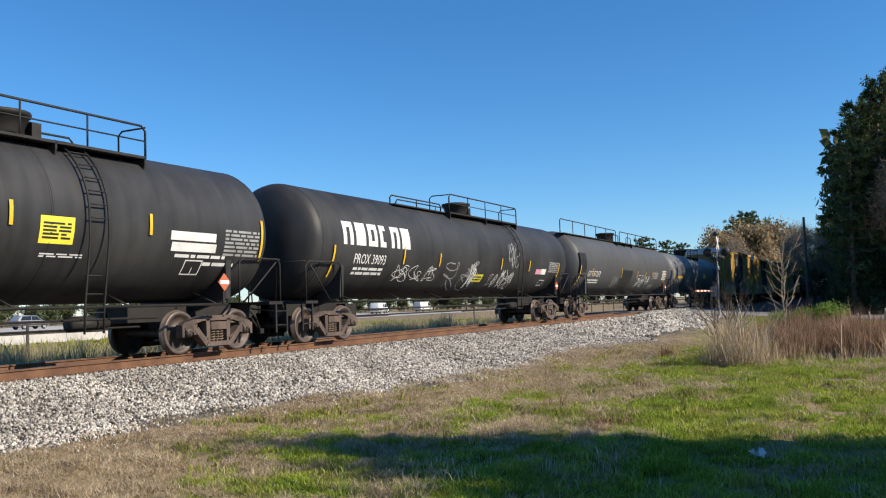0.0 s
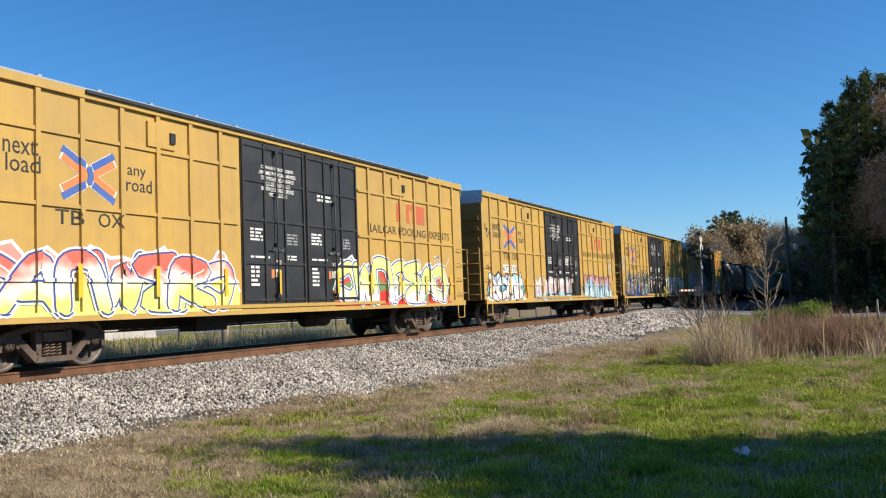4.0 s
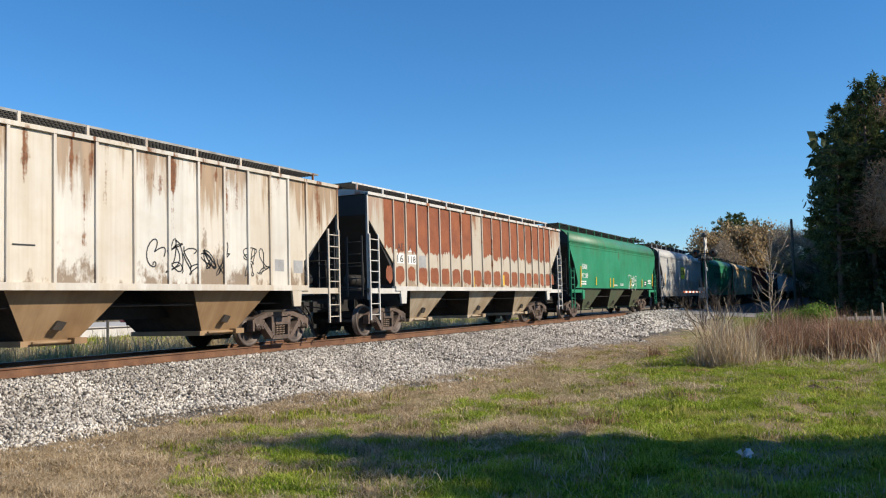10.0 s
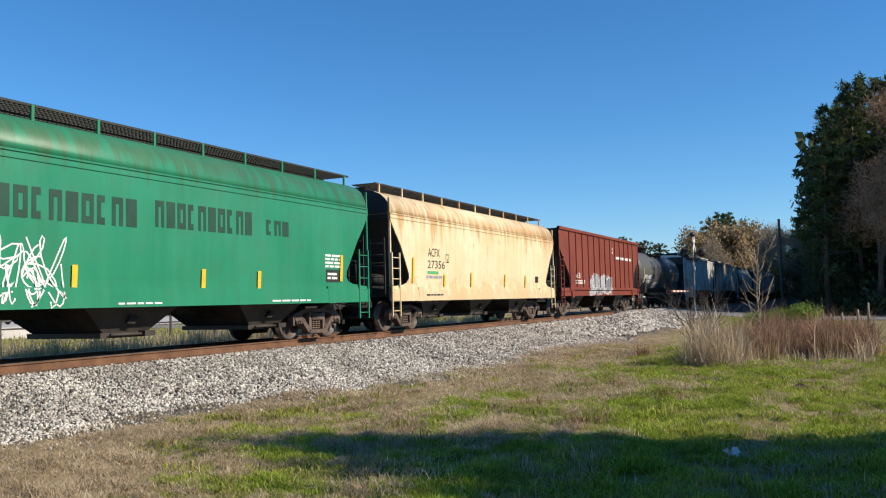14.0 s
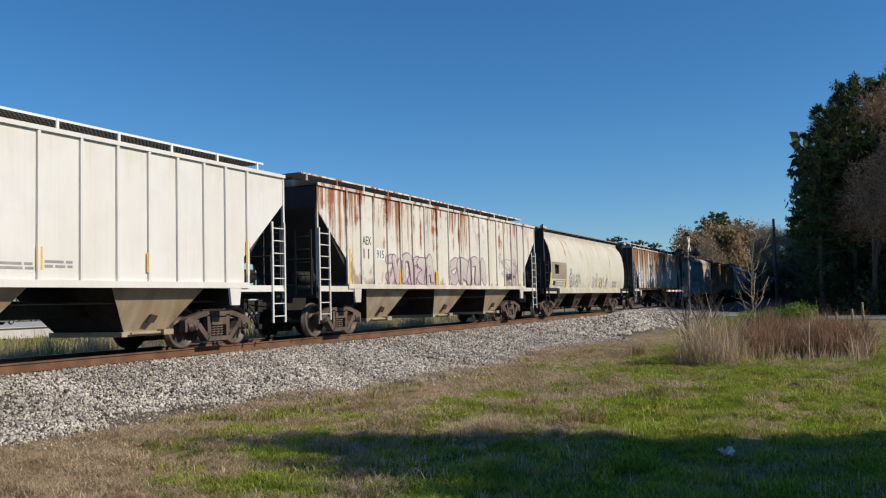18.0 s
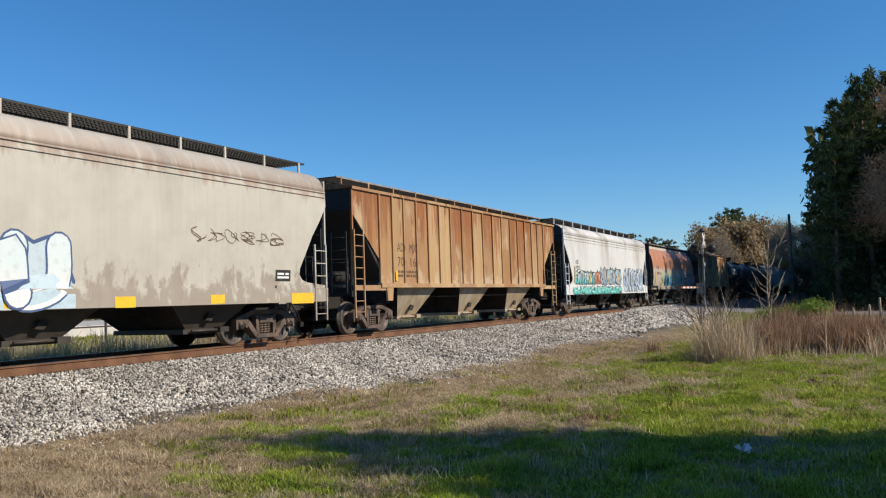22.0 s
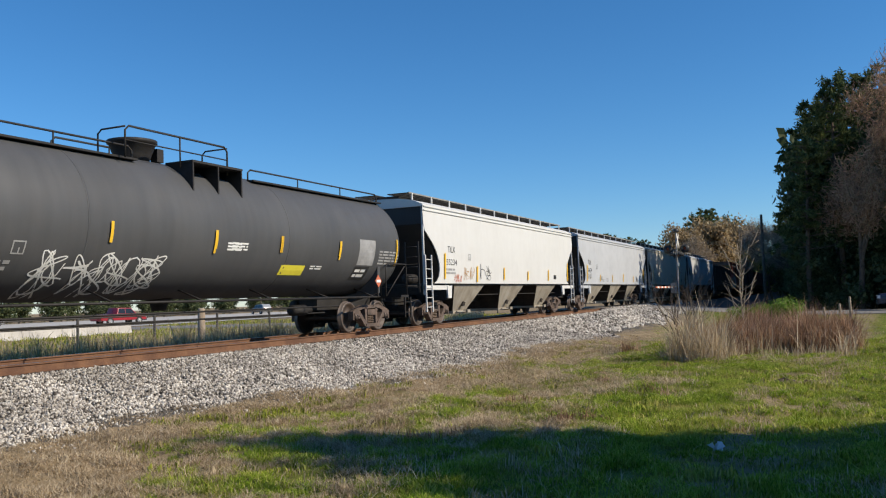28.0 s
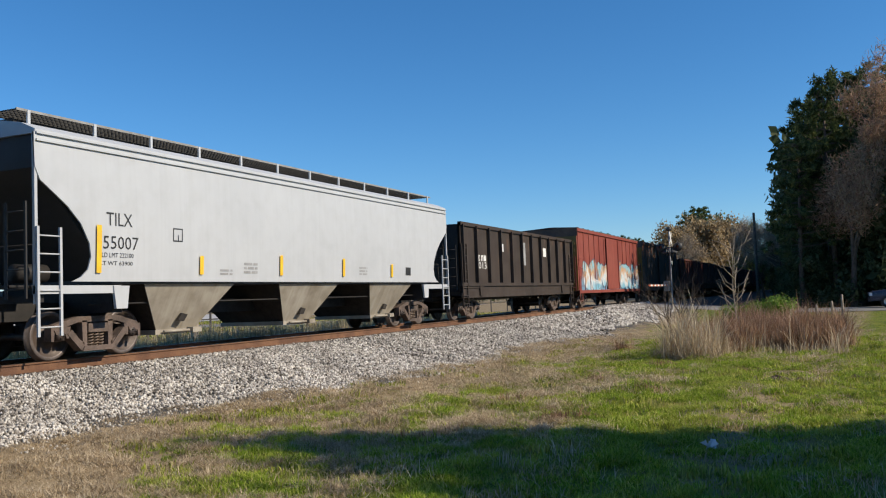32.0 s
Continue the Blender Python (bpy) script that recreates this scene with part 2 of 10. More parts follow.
def ground_material():
    m, k, p = start("grassland")
    co = k.n("ShaderNodeTexCoord").outputs["Object"]
    xyz = k.n("ShaderNodeSeparateXYZ", {0: co})
    x, y = xyz.outputs[0], xyz.outputs[1]
    big, mid, fine = k.noise(co, 0.35, 3), k.noise(co, 1.6, 4), k.noise(co, 45, 4)
    # dead grass along the ballast and to the left, green towards the wet ditch
    edge = k.math("SUBTRACT", 8.4, y)
    g1 = k.ramp(k.math("ADD", k.math("ADD", k.math("MULTIPLY", edge, 0.20), k.math("MULTIPLY", k.math("SUBTRACT", x, 8.0), 0.004)),
                       k.math("ADD", k.math("MULTIPLY", k.math("SUBTRACT", big, 0.5), 1.6), k.math("MULTIPLY", k.ramp(y, 19.0, 24.0), 3.0))), 0.30, 0.62)
    worn = k.math("ABSOLUTE", k.math("ADD", k.math("SUBTRACT", y, 1.56), k.math("MULTIPLY", x, 0.055)), 0.0)
    g1 = k.math("MULTIPLY", g1, k.math("SUBTRACT", 1.0, k.math("MULTIPLY", k.ramp(k.math("SUBTRACT", 1.3, worn), 0.0, 0.9), 0.75)))
    green = k.mix(k.ramp(mid, 0.35, 0.7), (0.08, 0.115, 0.014), (0.20, 0.21, 0.035))
    straw = k.mix(k.ramp(mid, 0.35, 0.7), (0.33, 0.255, 0.155), (0.20, 0.15, 0.085))
    c = k.mix(k.ramp(k.math("ADD", g1, k.math("MULTIPLY", k.math("SUBTRACT", fine, 0.5), 1.3)), 0.25, 0.75), straw, green)
    c = k.mix(k.math("MULTIPLY", k.ramp(fine, 0.55, 0.8), 0.45), c, (0.045, 0.04, 0.02))
    # stone under and beside the track
    tx = k.ramp(x, 11.0, 15.0)
    toe_y = k.math("SUBTRACT", 9.3, k.math("MULTIPLY", tx, 1.2))
    s = k.math("ADD", k.math("SUBTRACT", y, toe_y), k.math("MULTIPLY", k.math("SUBTRACT", mid, 0.5), 1.2))
    far = k.math("SUBTRACT", 18.2, y)
    stone_here = k.ramp(k.math("MINIMUM", s, k.math("ADD", far, k.math("MULTIPLY", mid, 1.0))), -0.05, 0.25)
    pad = k.math("MULTIPLY", k.ramp(k.math("ADD", x, k.math("MULTIPLY", mid, 3)), 35, 38), k.ramp(k.math("ADD", y, k.math("MULTIPLY", mid, 2.0)), 8.2, 9.6))
    pad = k.math("MULTIPLY", pad, k.ramp(k.math("SUBTRACT", 17.5, y), 0.0, 0.5))
    pad = k.math("MULTIPLY", pad, k.ramp(k.math("SUBTRACT", 66.0, x), 0.0, 2.0))
    stone_here = k.math("MAXIMUM", stone_here, pad)
    vor = k.n("ShaderNodeTexVoronoi", {"Vector": co, "Scale": 17.0})
    grey = k.n("ShaderNodeSeparateColor", {0: vor.outputs["Color"]}).outputs[0]
    # stone tones darkened to paint the shade in gaps between loose stones
    st = k.mix(grey, (0.04, 0.037, 0.033), (0.17, 0.16, 0.145))
    st = k.mix(k.ramp(vor.outputs["Distance"], 0.03, 0.055), st, (0.09, 0.085, 0.08))
    c = k.mix(stone_here, c, st)
    put(k, p.inputs["Base Color"], c)
    p.inputs["Roughness"].default_value = 0.95
    p.inputs["Specular IOR Level"].default_value = 0.15
    put(k, p.inputs["Normal"], k.n("ShaderNodeBump", {"Height": k.math("ADD", fine, vor.outputs["Distance"]), "Strength": 0.45, "Distance": 0.03}).outputs[0])
    return m


GROUND = ground_material()
xs = steps((-900, -120, 120), (-120, -20, 10), (-20, 4, 1.5), (4, 34, 0.15), (34, 70, 0.6), (70, 160, 6), (160, 1500, 120))
ys = steps((-900, -120, 120), (-120, -20, 10), (-20, -3, 1.0), (-3, 9, 0.15), (9, 19, 0.3), (19, 40, 1.5), (40, 160, 10), (160, 1500, 120))
solid("ground", sheet(xs, ys, ground_z), GROUND, "rough grass and dead straw beside white ballast", kind="structure")

# rails
RAIL_PROFILE = [(-0.07, -0.175), (0.07, -0.175), (0.07, -0.16), (0.012, -0.135), (0.012, -0.045), (0.037, -0.032), (0.037, -0.004), (0.03, 0.0),
                (-0.03, 0.0), (-0.037, -0.004), (-0.037, -0.032), (-0.012, -0.045), (-0.012, -0.135), (-0.07, -0.16)]
track = thing("track", (0, TRACK_Y, RAIL_Z), "single railway track with rusty rails on wooden ties", "track", kind="structure")
for side in (-1, 1):
    g = Geo()
    g.slab([(side * 0.755 + a, z) for a, z in RAIL_PROFILE], -400, 700, "x")
    for i in range(len(g.f)):
        zc = sum(g.v[j][2] for j in g.f[i]) / len(g.f[i])
        if zc > -0.003:
            g.m[i] = 1
    part("rail", g, [STEEL_RUST, RAIL_TOP], track, "rusty steel rail with polished head")
tie = Geo().box(-0.115, 0.115, -1.3, 1.3, -0.36, -0.18).mesh("tie", TIE)
plate = Geo().box(-0.09, 0.09, -0.19, 0.19, -0.182, -0.172).mesh("tie_plate", STEEL_RUST)
for i in range(140):
    x = -6 + i * 0.53
    if not ROAD_X0 < x < ROAD_X1:
        part("tie", tie, None, track, at=(x, 0.0, 0.012 * math.sin(i * 7.3)), turn=0.02 * math.sin(i * 3.1))
        for side in (-1, 1):
            part("tie_plate", plate, None, track, at=(x, side * 0.755, 0))

# ---- rolling stock kit ----
R_WHEEL = 0.457


def wheelset_mesh():
    g = Geo()
    for s in (-1, 1):
        y = s * 0.755
        # tread, flange, plate and hub
        g.lathe([(y + s * 0.075, 0.10), (y + s * 0.085, 0.14), (y + s * 0.02, 0.17), (y + s * 0.00, 0.35), (y + s * 0.07, 0.385), (y + s * 0.07, 0.445),
                 (y + s * 0.06, 0.455), (y - s * 0.04, 0.457), (y - s * 0.045, 0.482), (y - s * 0.07, 0.484), (y - s * 0.072, 0.39), (y - s * 0.02, 0.34),
                 (y - s * 0.03, 0.17), (y - s * 0.08, 0.14), (y - s * 0.08, 0.09)], 28, "y", mats=[0, 0, 0, 0, 1, 1, 1, 1, 1, 0, 0, 0, 0, 0])
    g.lathe([(-1.12, 0.0), (-1.12, 0.07), (-1.08, 0.105), (-0.93, 0.105), (-0.92, 0.075), (0.92, 0.075), (0.93, 0.105), (1.08, 0.105), (1.12, 0.07), (1.12, 0.0)], 14, "y")
    for s in (-1, 1):
        for j in range(3):
            t = 2 * math.pi * j / 3
            g.lathe([(s * 1.12, 0.016), (s * 1.145, 0.016), (s * 1.145, 0.0)], 6, "y", (0.045 * math.cos(t), 0, 0.045 * math.sin(t)))
    return g.mesh("wheelset", [WHEEL, WHEEL_RIM])


def side_frame_mesh():
    """A cast side frame: compression and tension members round two windows and the spring nest."""
    g = Geo()
    w = 0.075

    def bar(poly, a=-w, b=w):
        g.slab(poly, a, b, "y")
    bar([(-1.08, 0.60), (-1.02, 0.66), (-0.5, 0.80), (0.5, 0.80), (1.02, 0.66), (1.08, 0.60), (0.99, 0.555), (0.48, 0.69), (-0.48, 0.69), (-0.99, 0.555)])
    for s in (-1, 1):
        bar([(s * 1.10, 0.62), (s * 1.10, 0.36), (s * 1.04, 0.36), (s * 1.02, 0.55), (s * 0.78, 0.55), (s * 0.76, 0.40), (s * 0.70, 0.40), (s * 0.66, 0.62)], -0.09, 0.09)
        bar([(s * 0.78, 0.58), (s * 0.66, 0.56), (s * 0.33, 0.17), (s * 0.33, 0.30)])
        bar([(s * 0.74, 0.48), (s * 0.64, 0.56), (s * 0.30, 0.20), (s * 0.40, 0.14)], -0.10, 0.10)
        bar([(s * 0.36, 0.18), (s * 0.26, 0.18), (s * 0.26, 0.72), (s * 0.38, 0.72)])
        bar([(s * 1.04, 0.56), (s * 0.76, 0.56), (s * 0.80, 0.48), (s * 1.00, 0.48)], -0.11, 0.11)
    bar([(-0.42, 0.14), (0.42, 0.14), (0.36, 0.235), (-0.36, 0.235)], -0.13, 0.13)
    return g.mesh("side_frame", TRUCK)


def spring_mesh():
    g = Geo()
    for x in (-0.13, 0.0, 0.13):
        pts = [(x + 0.055 * math.cos(t), 0.055 * math.sin(t), 0.235 + 0.25 * t / (2 * math.pi * 4.5)) for t in [2 * math.pi * 4.5 * i / 36 for i in range(37)]]
        g.tube(pts, 0.017, 4)
    return g.mesh("spring_nest", SPRING)


WHEELSET, SIDE_FRAME, SPRINGS = wheelset_mesh(), side_frame_mesh(), spring_mesh()
BOLSTER = Geo().box(-0.20, 0.20, -0.95, 0.95, 0.49, 0.70).box(-0.24, 0.24, -1.09, -0.86, 0.49, 0.66).box(-0.24, 0.24, 0.86, 1.09, 0.49, 0.66)
BOLSTER.lathe([(0.70, 0.0), (0.70, 0.20), (0.76, 0.20), (0.76, 0.0)], 16, "z")
BOLSTER = BOLSTER.mesh("truck", TRUCK)
BEAM = Geo().box(-0.04, 0.04, -0.78, 0.78, 0.30, 0.40).box(-0.12, 0.12, -0.80, -0.70, 0.26, 0.48).box(-0.12, 0.12, 0.70, 0.80, 0.26, 0.48).mesh("brake_beam", TRUCK_DARK)
WHEELS = []


def add_truck(car, x, tone=None):
    """A four-wheeled truck; its wheelsets are gathered to be spun."""
    truck = part("truck", BOLSTER, None, car, at=(x, 0, 0))
    for s in (-1, 1):
        part("side_frame", SIDE_FRAME, None, truck, at=(0, s * 1.0, 0))
        part("spring_nest", SPRINGS, None, truck, at=(0, s * 1.0, 0))
        w = part("wheelset", WHEELSET, None, truck, at=(s * 0.889, 0, R_WHEEL))
        WHEELS.append(w)
        part("brake_beam", BEAM, None, truck, at=(s * 0.36, 0, 0))
    return truck


def coupler_mesh():
    g = Geo()
    g.box(0.0, 0.45, -0.09, 0.09, 0.80, 0.98)
    g.slab([(0.40, -0.13), (0.62, -0.16), (0.70, -0.05), (0.62, 0.0), (0.60, 0.12), (0.52, 0.16), (0.40, 0.12)], 0.74, 1.04, "z")
    g.tube([(0.2, -0.25, 0.80), (0.35, -0.28, 0.62), (0.52, -0.25, 0.48), (0.68, -0.2, 0.42)], 0.03, 6)
    g.tube([(0.05, -0.42, 0.92), (0.25, -0.45, 0.70), (0.50, -0.36, 0.40), (0.66, -0.24, 0.34)], 0.028, 6)
    g.box(0.60, 0.74, -0.30, -0.18, 0.30, 0.42)
    g.tube([(0.0, -1.45, 1.02), (0.12, -1.42, 0.86), (0.30, -0.9, 0.84), (0.36, -0.2, 0.92)], 0.018, 5)
    return g.mesh("coupler", TRUCK_DARK)


COUPLER = coupler_mesh()


def add_ends(car, half):
    for s, turn in ((1, 0.0), (-1, math.pi)):
        part("coupler", COUPLER, None, car, at=(s * half, 0, 0), turn=turn)


def ladder(g, x, y, z0, z1, w, n, r=0.016, mat=0):
    """A ladder along x with n rungs, its rails standing at x and x+w."""
    for a in (x, x + w):
        g.box(a - 0.025, a + 0.025, y - 0.02, y + 0.02, z0, z1, mat)
    for i in range(n):
        z = z0 + (i + 0.5) * (z1 - z0) / n
        g.tube([(x, y, z), (x + w, y, z)], r, 5, mat)
    return g


def livery(name, car, base, worn=None, rust=0.0, streak=0.3, dirt=0.25, seed=0.0, rough=0.55, tops=None, tags=(), rust_col=(0.20, 0.075, 0.03), grime=(0.10, 0.085, 0.07), gloss=0.35, scrape=None, soot=0.0, panels=(), pan=None, bleed=None, foot=None, smears=()):
    """Weathered paint in the car's own space: worn patches, run-down streaks, rust that starts under the roof and at the sill, and sprayed pieces.
    tops: a second colour above a ragged height. tags: (x0, x1, z0, z1, colours, outline, cell) of a sprayed piece. panels: where the posts stand; pan: (colour, amount) by which single
    panels differ. bleed: (colour, amount, height, fall) of streaks that run down from the eave. foot: (colour, amount) of splashed dirt above the sill.
    smears: (x, width, amount) where the side is scraped bright."""
    m, k, p = start(name)
    tc = k.n("ShaderNodeTexCoord", object=car)
    co = k.n("ShaderNodeVectorMath", {0: tc.outputs["Object"], 1: (seed * 7.3, seed * 1.7, 0)}, operation="ADD").outputs[0]
    raw = k.n("ShaderNodeSeparateXYZ", {0: tc.outputs["Object"]})
    x, z = raw.outputs[0], raw.outputs[2]
    # rust gathers on the sheets and spares the posts that stand proud of them
    sheet_only = k.math("SUBTRACT", 1.0, k.math("MULTIPLY", k.math("GREATER_THAN", k.math("ABSOLUTE", raw.outputs[1], 0.0), 1.60), 0.8)) if panels else 1.0
    big, mid, fine = k.noise(co, 0.55, 3), k.noise(co, 2.3, 4), k.noise(co, 22, 3)
    runs = k.noise(k.scaled(co, (4.5, 1.0, 0.28)), 1.0, 4)
    runs2 = k.noise(k.scaled(co, (14.0, 1.0, 0.5)), 1.0, 2)
    worn = worn or tuple(min(1, c * 0.8 + 0.03) for c in base)
    c = k.mix(k.ramp(k.math("ADD", k.math("MULTIPLY", big, 0.6), k.math("MULTIPLY", runs, 0.4)), 0.38, 0.62), base, worn)
    if tops:
        colour, height, ragged = tops
        edge = k.math("ADD", k.math("SUBTRACT", z, height), k.math("MULTIPLY", k.math("SUBTRACT", k.math("ADD", k.math("MULTIPLY", runs, 0.7), k.math("MULTIPLY", mid, 0.3)), 0.5), ragged))
        c = k.mix(k.ramp(edge, -0.12, 0.12), c, colour)
    c = k.mix(k.math("MULTIPLY", k.ramp(runs2, 0.50, 0.80), streak * 0.55), c, grime)
    c = k.mix(k.math("MULTIPLY", k.ramp(mid, 0.45, 0.8), dirt), c, grime)
    for x0, x1, z0, z1, colours, outline, cell in tags:
        wob = k.math("MULTIPLY", k.math("SUBTRACT", k.noise(k.scaled(co, (1.4, 0.0, 1.4)), 1.0, 2), 0.5), 1.1)
        inside = k.math("MINIMUM", k.math("MINIMUM", k.math("SUBTRACT", x, x0), k.math("SUBTRACT", x1, x)),
                        k.math("MINIMUM", k.math("SUBTRACT", z, z0), k.math("SUBTRACT", z1, z)))
        inside = k.math("ADD", inside, wob)
        warp = k.n("ShaderNodeTexNoise", {"Vector": co, "Scale": 1.3, "Detail": 1.0})
        bent = k.n("ShaderNodeVectorMath", {0: k.scaled(co, (1.0 / cell, 0.0, 0.62 / cell)), 1: k.scaled(warp.outputs["Color"], (1.5, 0.0, 1.5))}, operation="ADD").outputs[0]
        cells = k.n("ShaderNodeTexVoronoi", {"Vector": bent, "Scale": 1.0})
        rims = k.n("ShaderNodeTexVoronoi", {"Vector": bent, "Scale": 1.0}, feature="DISTANCE_TO_EDGE").outputs[0]
        small = k.n("ShaderNodeTexVoronoi", {"Vector": k.scaled(bent, (2.3, 1.0, 1.7)), "Scale": 1.0}, feature="DISTANCE_TO_EDGE").outputs[0]
        pick = k.n("ShaderNodeSeparateColor", {0: cells.outputs["Color"]}).outputs[0]
        pal = k.n("ShaderNodeValToRGB", {0: k.math("ADD", k.math("MULTIPLY", pick, 0.8), k.math("MULTIPLY", mid, 0.2))})
        pal.color_ramp.interpolation = "CONSTANT"
        while len(pal.color_ramp.elements) < len(colours):
            pal.color_ramp.elements.new(0.5)
        for i, col in enumerate(colours):
            pal.color_ramp.elements[i].position = i / len(colours)
            pal.color_ramp.elements[i].color = (*col, 1)
        paint = k.mix(k.math("LESS_THAN", small, 0.02), pal.outputs[0], outline[1])
        paint = k.mix(k.math("LESS_THAN", rims, 0.03), paint, outline[0])
        paint = k.mix(k.math("LESS_THAN", inside, 0.05), paint, outline[0])
        c = k.mix(k.math("GREATER_THAN", inside, 0.0), c, paint)
    lot = 0.5
    if panels:
        count = k.math("GREATER_THAN", x, panels[0])
        for edge_x in panels[1:]:
            count = k.math("ADD", count, k.math("GREATER_THAN", x, edge_x))
        dice = k.n("ShaderNodeTexWhiteNoise", {"W": k.math("ADD", count, seed)}, noise_dimensions="1D")
        lot = dice.outputs["Value"]
        second = k.n("ShaderNodeSeparateColor", {0: dice.outputs["Color"]}).outputs[1]
        if pan:
            patchy = k.math("ADD", 0.55, k.math("MULTIPLY", k.ramp(runs, 0.35, 0.65), 0.45))
            c = k.mix(k.math("MULTIPLY", k.math("MULTIPLY", k.ramp(second, 0.40, 0.95), patchy), pan[1]), c, pan[0])
    if foot:
        splash = k.math("SUBTRACT", k.math("ADD", k.math("MULTIPLY", k.noise(k.scaled(co, (3.0, 1.0, 1.6)), 1.0, 4, 0.65), 1.0), k.math("MULTIPLY", k.math("SUBTRACT", lot, 0.5), 0.22)), k.math("MULTIPLY", k.math("SUBTRACT", z, 1.35), 0.30))
        c = k.mix(k.math("MULTIPLY", k.math("MULTIPLY", k.ramp(splash, 0.42, 0.52), foot[1]), sheet_only), c, foot[0])
    if bleed:
        colour, amount, height, fall, bias = (*bleed, 0.0)[:5]
        drop = k.math("MAXIMUM", k.math("SUBTRACT", height, z), 0.0)
        wet = k.math("ADD", k.math("MULTIPLY", k.noise(k.scaled(co, (4.6, 1.0, 0.20)), 1.0, 4, 0.62), 0.75), k.math("MULTIPLY", k.noise(k.scaled(co, (9.0, 1.0, 1.3)), 1.0, 5, 0.72), 0.30))
        wet = k.math("ADD", wet, k.math("MULTIPLY", k.math("SUBTRACT", lot, 0.5), 0.22))
        wet = k.math("SUBTRACT", k.math("ADD", wet, bias), k.math("MULTIPLY", drop, fall))
        tone = k.mix(k.ramp(k.noise(k.scaled(co, (9.0, 1.0, 1.2)), 1.0, 3), 0.35, 0.65), colour, tuple(q * 1.55 for q in colour))
        c = k.mix(k.math("MULTIPLY", k.math("MULTIPLY", k.ramp(wet, 0.42, 0.53), k.math("MULTIPLY", amount, sheet_only)), k.math("SUBTRACT", 1.0, k.math("MULTIPLY", k.ramp(z, height, height + 0.35), 0.75))), c, tone)
    if soot:
        sweep = k.math("ADD", k.math("MULTIPLY", k.noise(k.scaled(co, (0.75, 1.0, 0.16)), 1.0, 2, 0.5), 0.88), k.math("MULTIPLY", k.noise(k.scaled(co, (5.0, 1.0, 0.25)), 1.0, 3), 0.12))
        down = k.ramp(z, 1.6, 4.0)
        c = k.mix(k.math("MULTIPLY", k.math("MULTIPLY", k.ramp(sweep, 0.54, 0.74), down), soot), c, grime)
    for x0, wide, amount in smears:
        near = k.ramp(k.math("SUBTRACT", 1.0, k.math("DIVIDE", k.math("ABSOLUTE", k.math("SUBTRACT", x, x0), 0.0), wide)), 0.0, 0.6)
        rub = k.math("MULTIPLY", near, k.ramp(k.noise(k.scaled(co, (3.2, 1.0, 0.9)), 1.0, 5, 0.7), 0.40, 0.62))
        c = k.mix(k.math("MULTIPLY", rub, amount), c, (0.50, 0.44, 0.33))
    if scrape:
        c = k.mix(k.math("MULTIPLY", k.ramp(k.noise(k.scaled(co, (1.5, 1.0, 0.5)), 1.0, 5, 0.65), 0.58, 0.66), 0.75), c, scrape)
    if rust:
        r = k.math("ADD", k.math("MULTIPLY", mid, 0.32), k.math("MULTIPLY", runs, 0.78))
        hi = k.ramp(z, 1.2, 4.3)
        r = k.math("ADD", r, k.math("MULTIPLY", k.math("SUBTRACT", hi, 0.5), 0.18))
        r = k.math("ADD", r, k.math("MULTIPLY", k.math("SUBTRACT", fine, 0.5), 0.10))
        f = k.ramp(r, 0.70 - 0.28 * rust, 0.76 - 0.28 * rust)
        shade = k.mix(k.ramp(fine, 0.4, 0.6), rust_col, tuple(q * 1.7 for q in rust_col))
        c = k.mix(f, c, shade)
    put(k, p.inputs["Base Color"], c)
    put(k, p.inputs["Roughness"], k.math("ADD", k.math("MULTIPLY", k.math("ADD", mid, fine), 0.15), rough - 0.15))
    p.inputs["Specular IOR Level"].default_value = gloss
    dents = k.math("ADD", k.math("MULTIPLY", k.noise(co, 0.9, 2), 1.0), k.math("MULTIPLY", fine, 0.03))
    put(k, p.inputs["Normal"], k.n("ShaderNodeBump", {"Height": dents, "Strength": 0.25, "Distance": 0.06}).outputs[0])
    return m


def spray(name, car, cols, z0, z1, seed=0.0):
    """Sprayed paint that fades from colour to colour up the side."""
    m, k, p = start(name)
    tc = k.n("ShaderNodeTexCoord", object=car)
    raw = k.n("ShaderNodeSeparateXYZ", {0: tc.outputs["Object"]})
    co = k.n("ShaderNodeVectorMath", {0: tc.outputs["Object"], 1: (seed, 0, seed)}, operation="ADD").outputs[0]
    f = k.ramp(raw.outputs[2], z0, z1)
    f = k.math("ADD", f, k.math("MULTIPLY", k.math("SUBTRACT", k.noise(co, 1.6, 2), 0.5), 1.3))
    pal = k.n("ShaderNodeValToRGB", {0: f})
    while len(pal.color_ramp.elements) < len(cols):
        pal.color_ramp.elements.new(0.5)
    for i, col in enumerate(cols):
        pal.color_ramp.elements[i].position = (i + 0.5) / len(cols)
        pal.color_ramp.elements[i].color = (*col, 1)
    c = k.mix(k.math("MULTIPLY", k.ramp(k.noise(co, 9, 3), 0.5, 0.8), 0.25), pal.outputs[0], (0.1, 0.09, 0.08))
    put(k, p.inputs["Base Color"], c)
    p.inputs["Roughness"].default_value = 0.5
    return m


